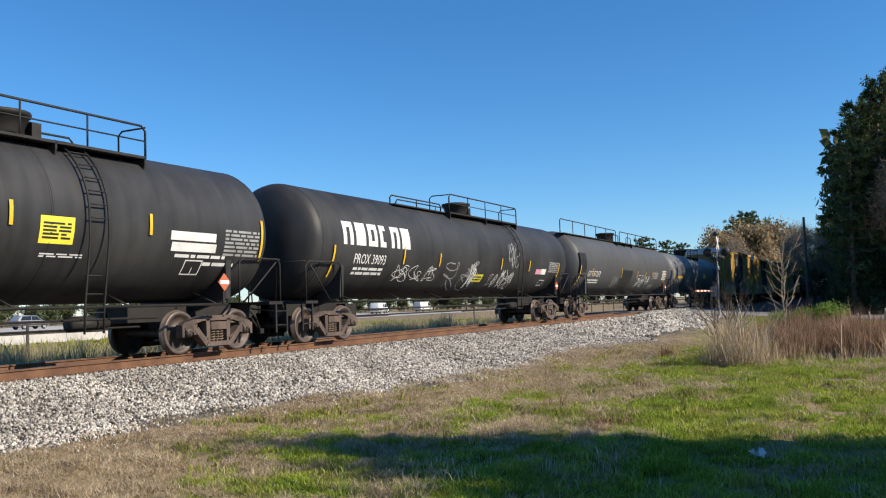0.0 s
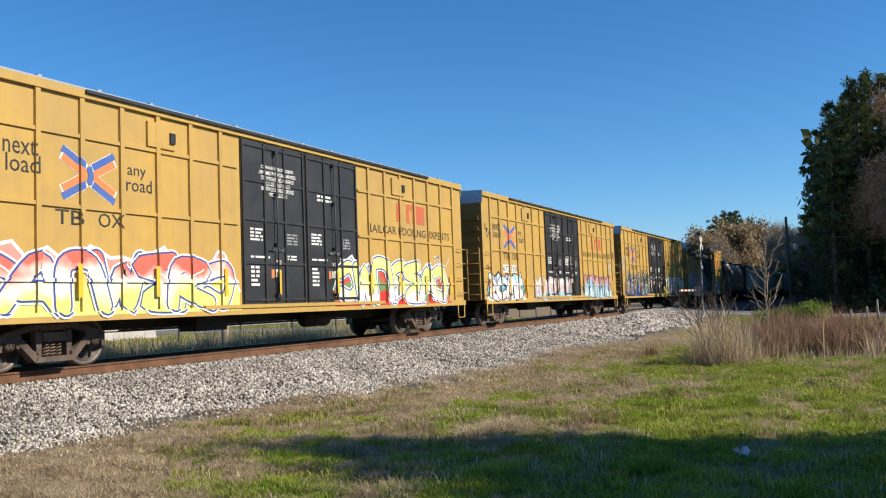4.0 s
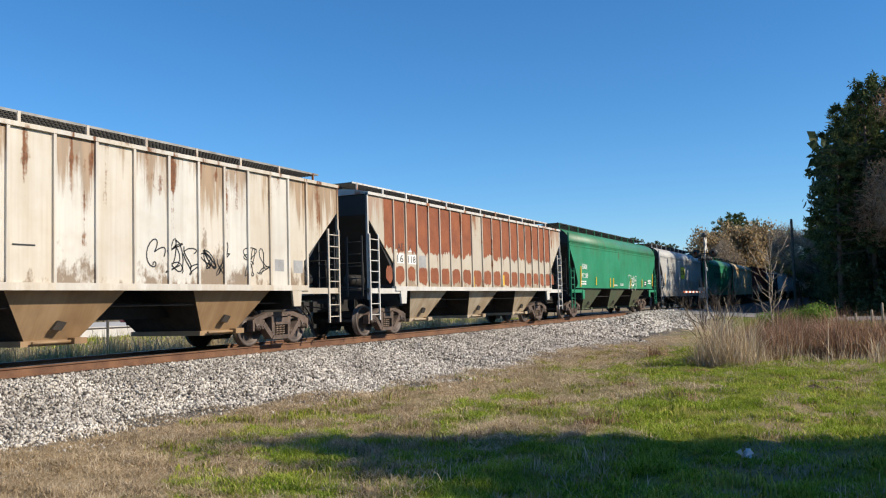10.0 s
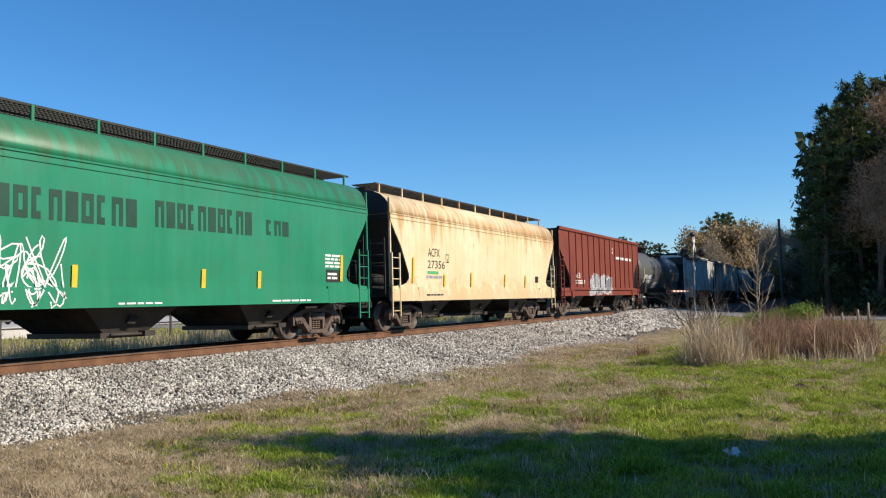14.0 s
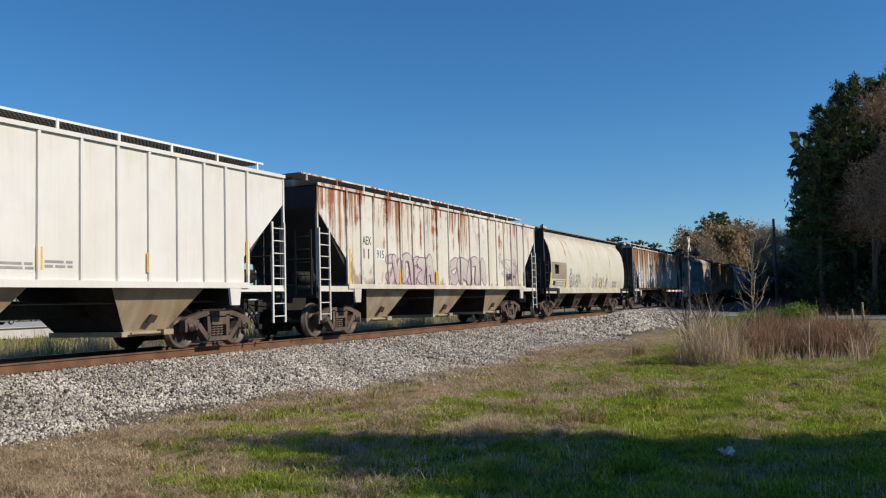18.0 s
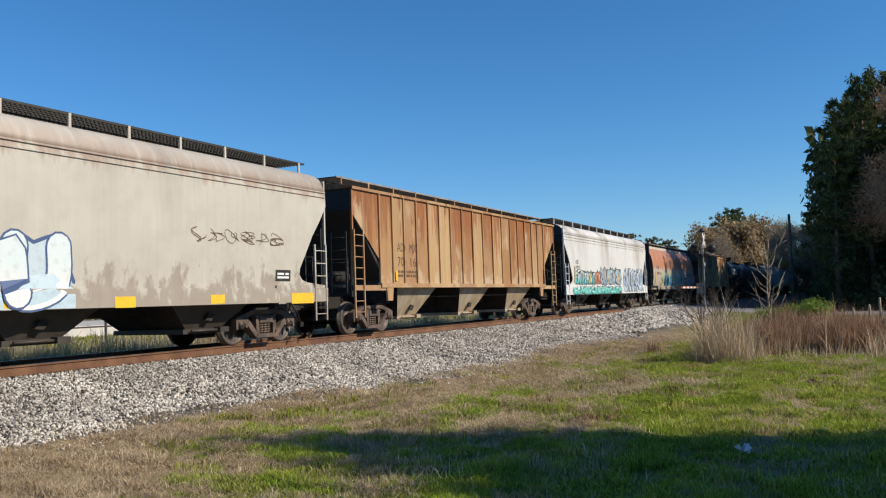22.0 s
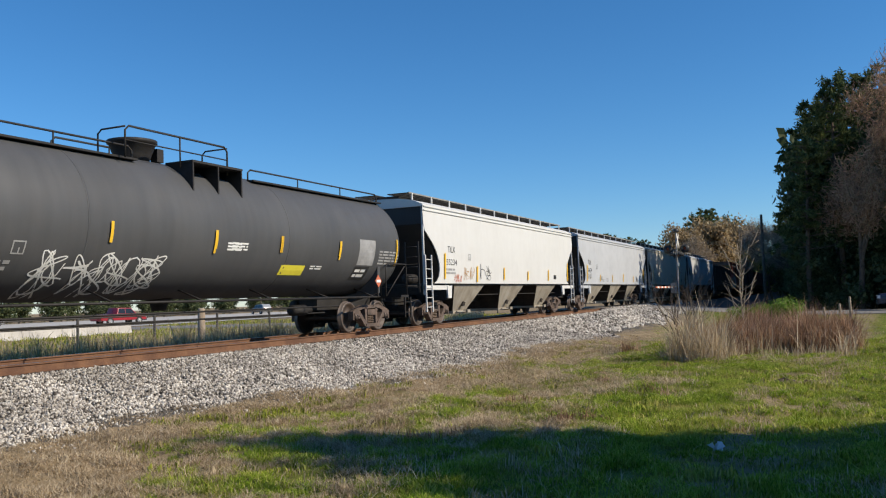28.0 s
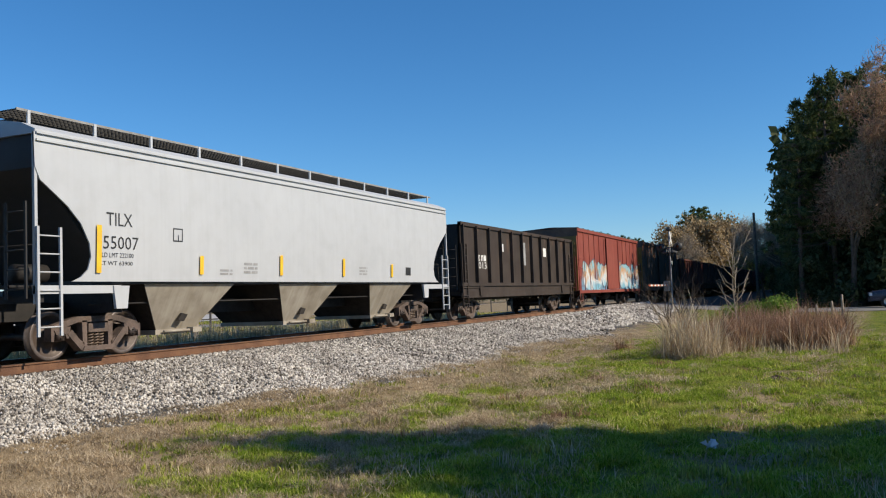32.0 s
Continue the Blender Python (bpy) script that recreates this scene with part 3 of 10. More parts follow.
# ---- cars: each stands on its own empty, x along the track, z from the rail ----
# shade on the bays' end slopes put into a near-black colour; knockers share it
SLOPE_SHADE = plain("shaded_slope_sheet", (0.035, 0.028, 0.022), (0.016, 0.013, 0.011), 3.0, 0.9, 0.0, 0.3)
FADED_GREEN = plain("faded_green_spray", (0.17, 0.26, 0.14), (0.24, 0.22, 0.13), 4.0, 0.7)
# dark brown that paints groove shade along the drum's hoops
HOOP_SHADE = plain("shaded_hoop", (0.10, 0.06, 0.035), (0.17, 0.11, 0.06), 2.5, 0.8)
WALK_EDGE = plain("worn_steel_edge", (0.30, 0.29, 0.27), (0.18, 0.17, 0.15), 3.0, 0.6)
EAVE_PALE = plain("pale_eave_paint", (0.55, 0.51, 0.45), (0.42, 0.37, 0.31), 2.0, 0.7)
GRATING = plain("dark_steel_grating", (0.035, 0.033, 0.03), (0.02, 0.02, 0.018), 5.0, 0.7)


def car_at(kind, x0, x1, label, category):
    car = thing(kind, ((x0 + x1) / 2, TRACK_Y, RAIL_Z), label, category, "cars of the passing freight train")
    return car, (x1 - x0) / 2


def both(f):
    for s in (-1, 1):
        f(s)


def cells(g, surface, x0, x1, z0, z1, lift=0.006, mat=0):
    """A thin painted mark that follows the near side of a car."""
    n = max(1, round((z1 - z0) / 0.12))
    v = [surface(x, z0 + (z1 - z0) * i / n, lift) for i in range(n + 1) for x in (x0, x1)]
    return g.add(v, [(2 * i, 2 * i + 1, 2 * i + 3, 2 * i + 2) for i in range(n)], mat)


RIBS = {}


def clip(poly, axis, at, keep_more):
    out = []
    for i, a in enumerate(poly):
        b = poly[(i + 1) % len(poly)]
        ina, inb = (a[axis] >= at) == keep_more, (b[axis] >= at) == keep_more
        if ina:
            out.append(a)
        if ina != inb:
            f = (at - a[axis]) / (b[axis] - a[axis])
            out.append((a[0] + (b[0] - a[0]) * f, a[1] + (b[1] - a[1]) * f))
    return out


def over(g, car, polys, surface, lift, mat=0):
    """Lay flat shapes on the side, and again on the posts and girths that stand proud of it."""
    for poly in polys:
        g.add([surface(x, z, lift) for x, z in poly], [tuple(range(len(poly)))], mat)
        x0, x1 = min(x for x, _ in poly), max(x for x, _ in poly)
        z0, z1 = min(z for _, z in poly), max(z for _, z in poly)
        for a, b, c, d, deep in RIBS.get(car.name, ()):
            if x1 > a and x0 < b and z1 > c and z0 < d:
                q = poly
                for axis, at, more in ((0, a, True), (0, b, False), (1, c, True), (1, d, False)):
                    q = clip(q, axis, at, more)
                    if len(q) < 3:
                        break
                if len(q) > 2:
                    g.add([surface(x, z, deep + lift) for x, z in q], [tuple(range(len(q)))], mat)


GLYPHS = (((0, 0), (0.1, 1), (0.95, 0.8), (0.3, 0.45), (1.05, 0.05)), ((1, 1), (0.1, 0.85), (0.85, 0.5), (0, 0.12), (0.9, 0)), ((0, 0.9), (0.25, 0), (0.5, 0.75), (0.8, 0), (1, 1)),
          ((0.9, 0.15), (0.35, 0), (0.0, 0.5), (0.4, 1), (1, 0.8)), ((0, 0), (0.45, 1.1), (1, 0), (0.75, 0.35), (0.2, 0.4)), ((0, 1), (0.15, 0.1), (0.85, 0), (1, 1.05)))


def ribbon(pts, w):
    """Quads along a bent stroke."""
    fine = []
    for a, b in zip(pts, pts[1:]):
        n = max(1, round(math.hypot(b[0] - a[0], b[1] - a[1]) / 0.4))
        fine += [(a[0] + (b[0] - a[0]) * i / n, a[1] + (b[1] - a[1]) * i / n) for i in range(n)]
    fine.append(pts[-1])
    edge = []
    for i, p in enumerate(fine):
        a, b = fine[max(0, i - 1)], fine[min(len(fine) - 1, i + 1)]
        dx, dz = b[0] - a[0], b[1] - a[1]
        d = math.hypot(dx, dz) or 1
        edge.append(((p[0] - dz / d * w / 2, p[1] + dx / d * w / 2), (p[0] + dz / d * w / 2, p[1] - dx / d * w / 2)))
    return [(a[0], a[1], b[1], b[0]) for a, b in zip(edge, edge[1:])]


def curve_through(pts, n=4):
    """More points on a smooth line through the given ones."""
    out = []
    for i in range(len(pts) - 1):
        a, b, c, d = pts[max(0, i - 1)], pts[i], pts[i + 1], pts[min(len(pts) - 1, i + 2)]
        for j in range(n):
            t = j / n
            out.append(tuple(0.5 * (2 * b[q] + (c[q] - a[q]) * t + (2 * a[q] - 5 * b[q] + 4 * c[q] - d[q]) * t * t + (3 * b[q] - 3 * c[q] + d[q] - a[q]) * t ** 3) for q in (0, 1)))
    return out + [pts[-1]]


def stroke(g, car, pts, w, surface, lift):
    """A sprayed stroke with round ends as one strip that rises a hair along its length, and again on the posts that it crosses."""
    left, right, rise = [], [], []
    for i, p in enumerate(pts):
        a, b = pts[max(0, i - 1)], pts[min(len(pts) - 1, i + 1)]
        dx, dz = b[0] - a[0], b[1] - a[1]
        d = math.hypot(dx, dz) or 1
        dx, dz = dx / d * w / 2, dz / d * w / 2
        # the ends swell into half rounds
        for turn in (75, 45, 20) if i == 0 else ():
            c, q = math.cos(math.radians(turn)), math.sin(math.radians(turn))
            left.append((p[0] - dz * c - dx * q, p[1] + dx * c - dz * q))
            right.append((p[0] + dz * c - dx * q, p[1] - dx * c - dz * q))
        left.append((p[0] - dz, p[1] + dx))
        right.append((p[0] + dz, p[1] - dx))
        for turn in (20, 45, 75) if i == len(pts) - 1 else ():
            c, q = math.cos(math.radians(turn)), math.sin(math.radians(turn))
            left.append((p[0] - dz * c + dx * q, p[1] + dx * c + dz * q))
            right.append((p[0] + dz * c + dx * q, p[1] - dx * c + dz * q))
    n = len(left)
    v = [surface(x, z, lift + 0.0001 * i) for i, (x, z) in enumerate(left)] + [surface(x, z, lift + 0.0001 * i) for i, (x, z) in enumerate(right)]
    g.add(v, [(i, i + 1, n + i + 1, n + i) for i in range(n - 1)])
    for i in range(n - 1):
        quad = [left[i], left[i + 1], right[i + 1], right[i]]
        x0, x1, z0, z1 = min(q[0] for q in quad), max(q[0] for q in quad), min(q[1] for q in quad), max(q[1] for q in quad)
        for a, b, c, d, deep in RIBS.get(car.name, ()):
            if x1 > a and x0 < b and z1 > c and z0 < d:
                q = quad
                for axis, at, more in ((0, a, True), (0, b, False), (1, c, True), (1, d, False)):
                    q = clip(q, axis, at, more)
                    if len(q) < 3:
                        break
                if len(q) > 2:
                    g.add([surface(x, z, deep + lift + 0.0001 * i) for x, z in q], [tuple(range(len(q)))])


def piece(car, x0, x1, z0, z1, n, cols, line, surface, seed=1, halo=None, back=None, gleam=(0.8, 0.8, 0.78), fat=0.34):
    """A sprayed piece: n swollen, leaning, interlocking shapes with outline, faded fill and gleams over an uneven ground."""
    rnd = random.Random(seed)
    tall = z1 - z0
    if back:
        g, rim, m = Geo(), Geo(), n * 5
        step = (x1 - x0) / m
        xs = [x0 - step + (x1 - x0 + 2 * step) * i / m for i in range(m + 1)]
        tops = [z1 - tall * 0.10 + tall * 0.16 * math.sin(i * 1.25 + seed) * math.sin(i * 0.37 + seed * 2) + tall * rnd.uniform(-0.05, 0.05) for i in range(m + 1)]
        tops[0], tops[-1] = z0 + tall * 0.35, z0 + tall * 0.35
        tops[1], tops[-2] = z0 + tall * 0.7, z0 + tall * 0.7
        rows = 4
        for r in range(rows):
            over(g, car, [((xs[i], z0 + (tops[i] - z0) * r / rows), (xs[i + 1], z0 + (tops[i + 1] - z0) * r / rows), (xs[i + 1], z0 + (tops[i + 1] - z0) * (r + 1) / rows), (xs[i], z0 + (tops[i] - z0) * (r + 1) / rows)) for i in range(m)], surface, 0.003)
        part("sprayed_ground", g, spray("sprayed_ground_paint", car, back, z0, z1, seed), car)
        stroke(rim, car, list(zip(xs, tops)), 0.07, surface, 0.0035)
        part("sprayed_rim", rim, spray("sprayed_rim_paint", car, [halo or line, halo or line], z0, z1, seed), car)
    n = max(2, round(n * 1.1))
    step = (x1 - x0) / n
    w = min(step, tall) * fat
    paints = {"halo": spray("sprayed_halo_paint", car, [halo, halo], z0, z1, seed) if halo else None, "outline": spray("sprayed_outline_paint", car, [line, line], z0, z1, seed),
              "fill": spray("sprayed_fill_paint", car, cols, z0, z1, seed), "gleam": spray("sprayed_gleam_paint", car, [gleam, gleam], z0, z1, seed)}
    for i in range(n):
        shape = GLYPHS[(i * 5 + seed) % len(GLYPHS)] if i % 2 else GLYPHS[(i + seed * 3) % len(GLYPHS)]
        lean, up = rnd.uniform(-0.22, 0.22), rnd.uniform(0.85, 1.04)
        pts = [(x0 + step * min(n - 0.15, max(0.15, i - 0.05 + 1.1 * (a if i % 3 else 1 - a) + lean * (b - 0.5) + rnd.uniform(-0.1, 0.1))), z0 + w * 0.55 + (tall - w * 1.1) * min(1.0, max(0, (b if i % 2 else 1 - b) + rnd.uniform(-0.1, 0.1))) * up) for a, b in shape]
        pts = curve_through(pts, 6)
        lift = 0.006 + 0.010 * (i % 3)
        edge, fill, shine = Geo(), Geo(), Geo()
        if halo:
            glow = Geo()
            stroke(glow, car, pts, w + 0.15, surface, lift - 0.002)
            part("sprayed_halo", glow, paints["halo"], car)
        stroke(edge, car, pts, w + 0.075, surface, lift)
        stroke(fill, car, pts, w, surface, lift + 0.004)
        part("sprayed_outline", edge, paints["outline"], car)
        part("sprayed_fill", fill, paints["fill"], car)
        a = rnd.randrange(1, len(pts) - 5)
        stroke(shine, car, [(p[0] - w * 0.22, p[1] + w * 0.12) for p in pts[a:a + 5]], 0.03, surface, lift + 0.008)
        part("sprayed_gleam", shine, paints["gleam"], car)


def wild_piece(car, x0, x1, z0, z1, surface, seed, cols, pale, dark, n=34):
    """A crowded sprayed piece: dark ground with a double contour, wedges of colour, thin pale letter edges and dots."""
    rnd = random.Random(seed)
    tall = z1 - z0
    m = 40
    xs = [x0 + (x1 - x0) * i / m for i in range(m + 1)]
    tops = [z1 - tall * (0.16 + 0.11 * math.sin(i * 0.95 + seed) + 0.05 * math.sin(i * 2.3)) for i in range(m + 1)]
    for i in (7, 26, 31):
        tops[i] = z1 + tall * 0.02
    for i in range(3):
        tops[i] = tops[-1 - i] = z0 + tall * (0.25, 0.5, 0.68)[i]
    g = Geo()
    for r in range(4):
        over(g, car, [((xs[i], z0 + (tops[i] - z0) * r / 4), (xs[i + 1], z0 + (tops[i + 1] - z0) * r / 4), (xs[i + 1], z0 + (tops[i + 1] - z0) * (r + 1) / 4), (xs[i], z0 + (tops[i] - z0) * (r + 1) / 4)) for i in range(m)], surface, 0.003)
    part("sprayed_ground", g, spray("wild_ground_paint", car, [dark] + cols + [dark], z0, z1, seed), car)
    for w, drop, lift, tone, name in ((0.12, 0.0, 0.004, dark, "sprayed_contour"), (0.045, -0.05, 0.006, pale, "sprayed_rim")):
        g = Geo()
        stroke(g, car, curve_through([(x, z + drop) for x, z in zip(xs, tops)], 2), w, surface, lift)
        part(name, g, spray(name + "_paint", car, [tone, tone], z0, z1, seed), car)
    edge_paint = spray("wild_line_paint", car, [pale, tuple(q * 0.8 for q in pale)], z0, z1, seed)
    fills = [spray("wild_fill_paint", car, [c, tuple(q * 0.45 + 0.02 for q in c)], z0, z1, seed + i) for i, c in enumerate(cols)]
    for i in range(n):
        # tilted slivers of colour, each with one pale edge
        a = x0 + 0.4 + (x1 - x0 - 0.8) * (i + rnd.random()) / n
        top = min(tops[max(0, min(m, round((a - x0) / (x1 - x0) * m)))], z1) - 0.16
        b0 = rnd.choice((z0 + 0.05, z0 + 0.1 * tall, z0 + 0.42 * tall))
        b1 = min(top, b0 + tall * rnd.uniform(0.35, 0.6))
        w0, w1, tilt = rnd.uniform(0.14, 0.40), rnd.uniform(0.12, 0.30), rnd.uniform(-0.75, 0.75)
        lift = 0.008 + 0.004 * (i % 4)
        line = curve_through([(a - tilt * 0.3, b0 + 0.1), (a + tilt * rnd.uniform(-0.3, 0.6), (b0 + b1) / 2), (a + tilt * 0.6, b1)], 4)
        g = Geo()
        stroke(g, car, line, (w0 + w1) / 2, surface, lift)
        part("sprayed_fill", g, fills[i % len(cols)], car)
        hook = rnd.choice((-1, 1)) * rnd.uniform(0.2, 0.6)
        g = Geo()
        stroke(g, car, [(x + w0 * 0.5, z) for x, z in line] + [(a + tilt + hook, b1 - rnd.uniform(0.0, 0.25))], 0.034, surface, lift + 0.006)
        part("sprayed_outline", g, edge_paint, car)
    g = Geo()
    for i in range(16):
        x, z = rnd.uniform(x0 + 0.3, x1 - 0.3), rnd.uniform(z0 + 0.1, z1 - 0.4)
        stroke(g, car, [(x, z), (x + 0.02, z + 0.02)], rnd.uniform(0.05, 0.10), surface, 0.028)
    part("sprayed_gleam", g, edge_paint, car)


def scale_patches(car, spots, z0, z1, z2, z3, mat, surface, seed, miss=0.10, wild=0.35):
    """Ragged patches of rust in each panel between two posts: one above, one at the foot."""
    rnd = random.Random(seed)
    for a, b in zip(spots, spots[1:]):
        for lo, hi, amount in ((z0, z1, wild), (z2, z3, 0.18)):
            if z2 == z3 and lo == z2 or rnd.random() < miss:
                continue
            m = (0.035 if lo == z0 else 0.09) + rnd.uniform(0, 0.03)
            n = 26
            xs = [a + m + (b - a - 2 * m) * i / n for i in range(n + 1)]
            key = rnd.uniform(0, 50)
            ragged = [noise.noise(Vector((x * 1.7, key, 0))) + 0.45 * noise.noise(Vector((x * 9, key, 3))) + 0.35 * noise.noise(Vector((x * 27, key, 6))) for x in xs]
            jag = [noise.noise(Vector((x * 11, key, 9))) for x in xs]
            round_off = [0.0 if lo == z0 else 0.13 * abs(2 * i / n - 1) ** 5 for i in range(n + 1)]
            foot = [lo + amount * q * 0.8 + e for q, e in zip(ragged, round_off)]
            head = [max(f + 0.02, hi - amount * (0.14 if lo == z0 else 0.5) * abs(q) - e) for q, f, e in zip(jag, foot, round_off)]
            g = Geo()
            rows = 4
            v = [surface(x, f + (t - f) * r / rows, 0.005) for r in range(rows + 1) for x, f, t in zip(xs, foot, head)]
            g.add(v, [(r * (n + 1) + i, r * (n + 1) + i + 1, (r + 1) * (n + 1) + i + 1, (r + 1) * (n + 1) + i) for r in range(rows) for i in range(n)])
            part("rust_patch", g, mat, car)


def words(car, text, x0, x1, z0, z1, mat, surface, name="lettering"):
    """Lettering that fills the given stretch of the side."""
    v, f = lettering(text, 1.0)
    a0, a1 = min(a for a, _ in v), max(a for a, _ in v)
    b0, b1 = min(b for _, b in v), max(b for _, b in v)
    v = [(x0 + (a - a0) / (a1 - a0) * (x1 - x0), z0 + (b - b0) / (b1 - b0) * (z1 - z0)) for a, b in v]
    if car.name in RIBS:
        g = Geo()
        over(g, car, [[v[i] for i in q] for q in f], surface, 0.006)
    else:
        g = Geo().add([surface(a, b, 0.006) for a, b in v], f)
    return part(name, g, mat, car)


def blocks(car, n, x0, x1, z0, z1, mat, surface, gap=0.22, lift=0.006):
    """A name as plain block shapes, one for each letter."""
    step = (x1 - x0) / n
    for i in range(n):
        g = Geo()
        a, b = x0 + i * step, x0 + (i + 1 - gap) * step
        t, u = (b - a) * 0.34, (z1 - z0) * 0.24
        ring = ((a, a + t, z0, z1), (a + t, b - t, z1 - u, z1), (b - t, b, z0, z1), (a + t, b - t, z0, z0 + u))
        for p in (ring, ((a, b, z0, z1),), ring[:3], ring[:1] + ring[1:2] + ring[3:])[(i * 7 + n) % 4]:
            cells(g, surface, *p, lift)
        part("painted_mark", g, mat, car)


def strip(car, xs, z0, z1, surface, w=0.12):
    for x in xs:
        part("reflector_strip", cells(Geo(), surface, x, x + w, z0, z1, 0.034), YELLOW, car)


def bars(car, x0, x1, z0, z1, n, mat, surface):
    """Small print as plain bars."""
    rnd = random.Random(round(x0 * 100))
    step = (z1 - z0) / n
    for i in range(n):
        g = Geo()
        x, z = x0, z1 - (i + 0.8) * step
        while x < x1 - 0.04:
            e = min(x1, x + rnd.uniform(0.10, 0.45))
            cells(g, surface, x, e, z, z + step * 0.58, 0.006)
            x = e + 0.05
        part("stencilled_line", g, mat, car)


def panel(car, x0, x1, z0, z1, mat, surface):
    return part("painted_panel", cells(Geo(), surface, x0, x1, z0, z1, 0.004), mat, car)


def outline(car, x0, x1, z0, z1, mat, surface, w=0.025):
    g = Geo()
    for p in ((x0, x1, z0, z0 + w), (x0, x1, z1 - w, z1), (x0, x0 + w, z0 + w, z1 - w), (x1 - w, x1, z0 + w, z1 - w), ((x0 + x1) / 2, (x0 + x1) / 2 + w, z0 + w, (z0 + z1) / 2)):
        cells(g, surface, *p, 0.006)
    return part("stencilled_box", g, mat, car)


def scribble(car, x0, x1, z0, z1, seed, mat, n, surface):
    """A sprayed tag: n looping letter-like strokes."""
    rnd = random.Random(seed * 17 + 3)
    step = (x1 - x0) / n
    wide = max(0.014, min(0.03, (z1 - z0) * 0.035))
    for i in range(n):
        g = Geo()
        xc, zc = x0 + (i + 0.5) * step, (z0 + z1) / 2
        for loop in range(1 + (i + seed) % 2):
            ph = [rnd.uniform(0, 6.283) for _ in range(4)]
            fr = [rnd.choice((1, 2, 3)) for _ in range(4)]
            pts = []
            for j in range(30):
                t = j / 29 * rnd.choice((4.2,)) * 1.15
                pts.append((xc + step * 0.5 * (0.62 * math.sin(fr[0] * t + ph[0]) + 0.40 * math.sin(fr[1] * t * 1.7 + ph[1])),
                            zc + (z1 - z0) * 0.5 * (0.68 * math.sin(fr[2] * t + ph[2]) + 0.36 * math.sin(fr[3] * t * 1.5 + ph[3]))))
            v, f = [], []
            for j, (px, pz) in enumerate(pts):
                qx, qz = pts[min(j + 1, 29)]
                ox, oz = pts[max(j - 1, 0)]
                dx, dz = qx - ox, qz - oz
                d = math.hypot(dx, dz) or 1
                nx, nz = -dz / d * wide / 2, dx / d * wide / 2
                v += [surface(px + nx, pz + nz, 0.007), surface(px - nx, pz - nz, 0.007)]
                if j:
                    f.append((2 * j - 2, 2 * j - 1, 2 * j + 1, 2 * j))
            g.add(v, f)
        part("sprayed_tag", g, mat, car)


def underframe(car, h, x_truck, sill=(0.72, 1.05), stub=0.0):
    for a, b in ((-h, h),) if not stub else ((-h, -h + stub), (h - stub, h)):
        part("centre_sill", Geo().box(a, b, -0.33, 0.33, *sill), TRUCK_DARK, car)
    add_ends(car, h)
    for s in (-1, 1):
        add_truck(car, s * x_truck)


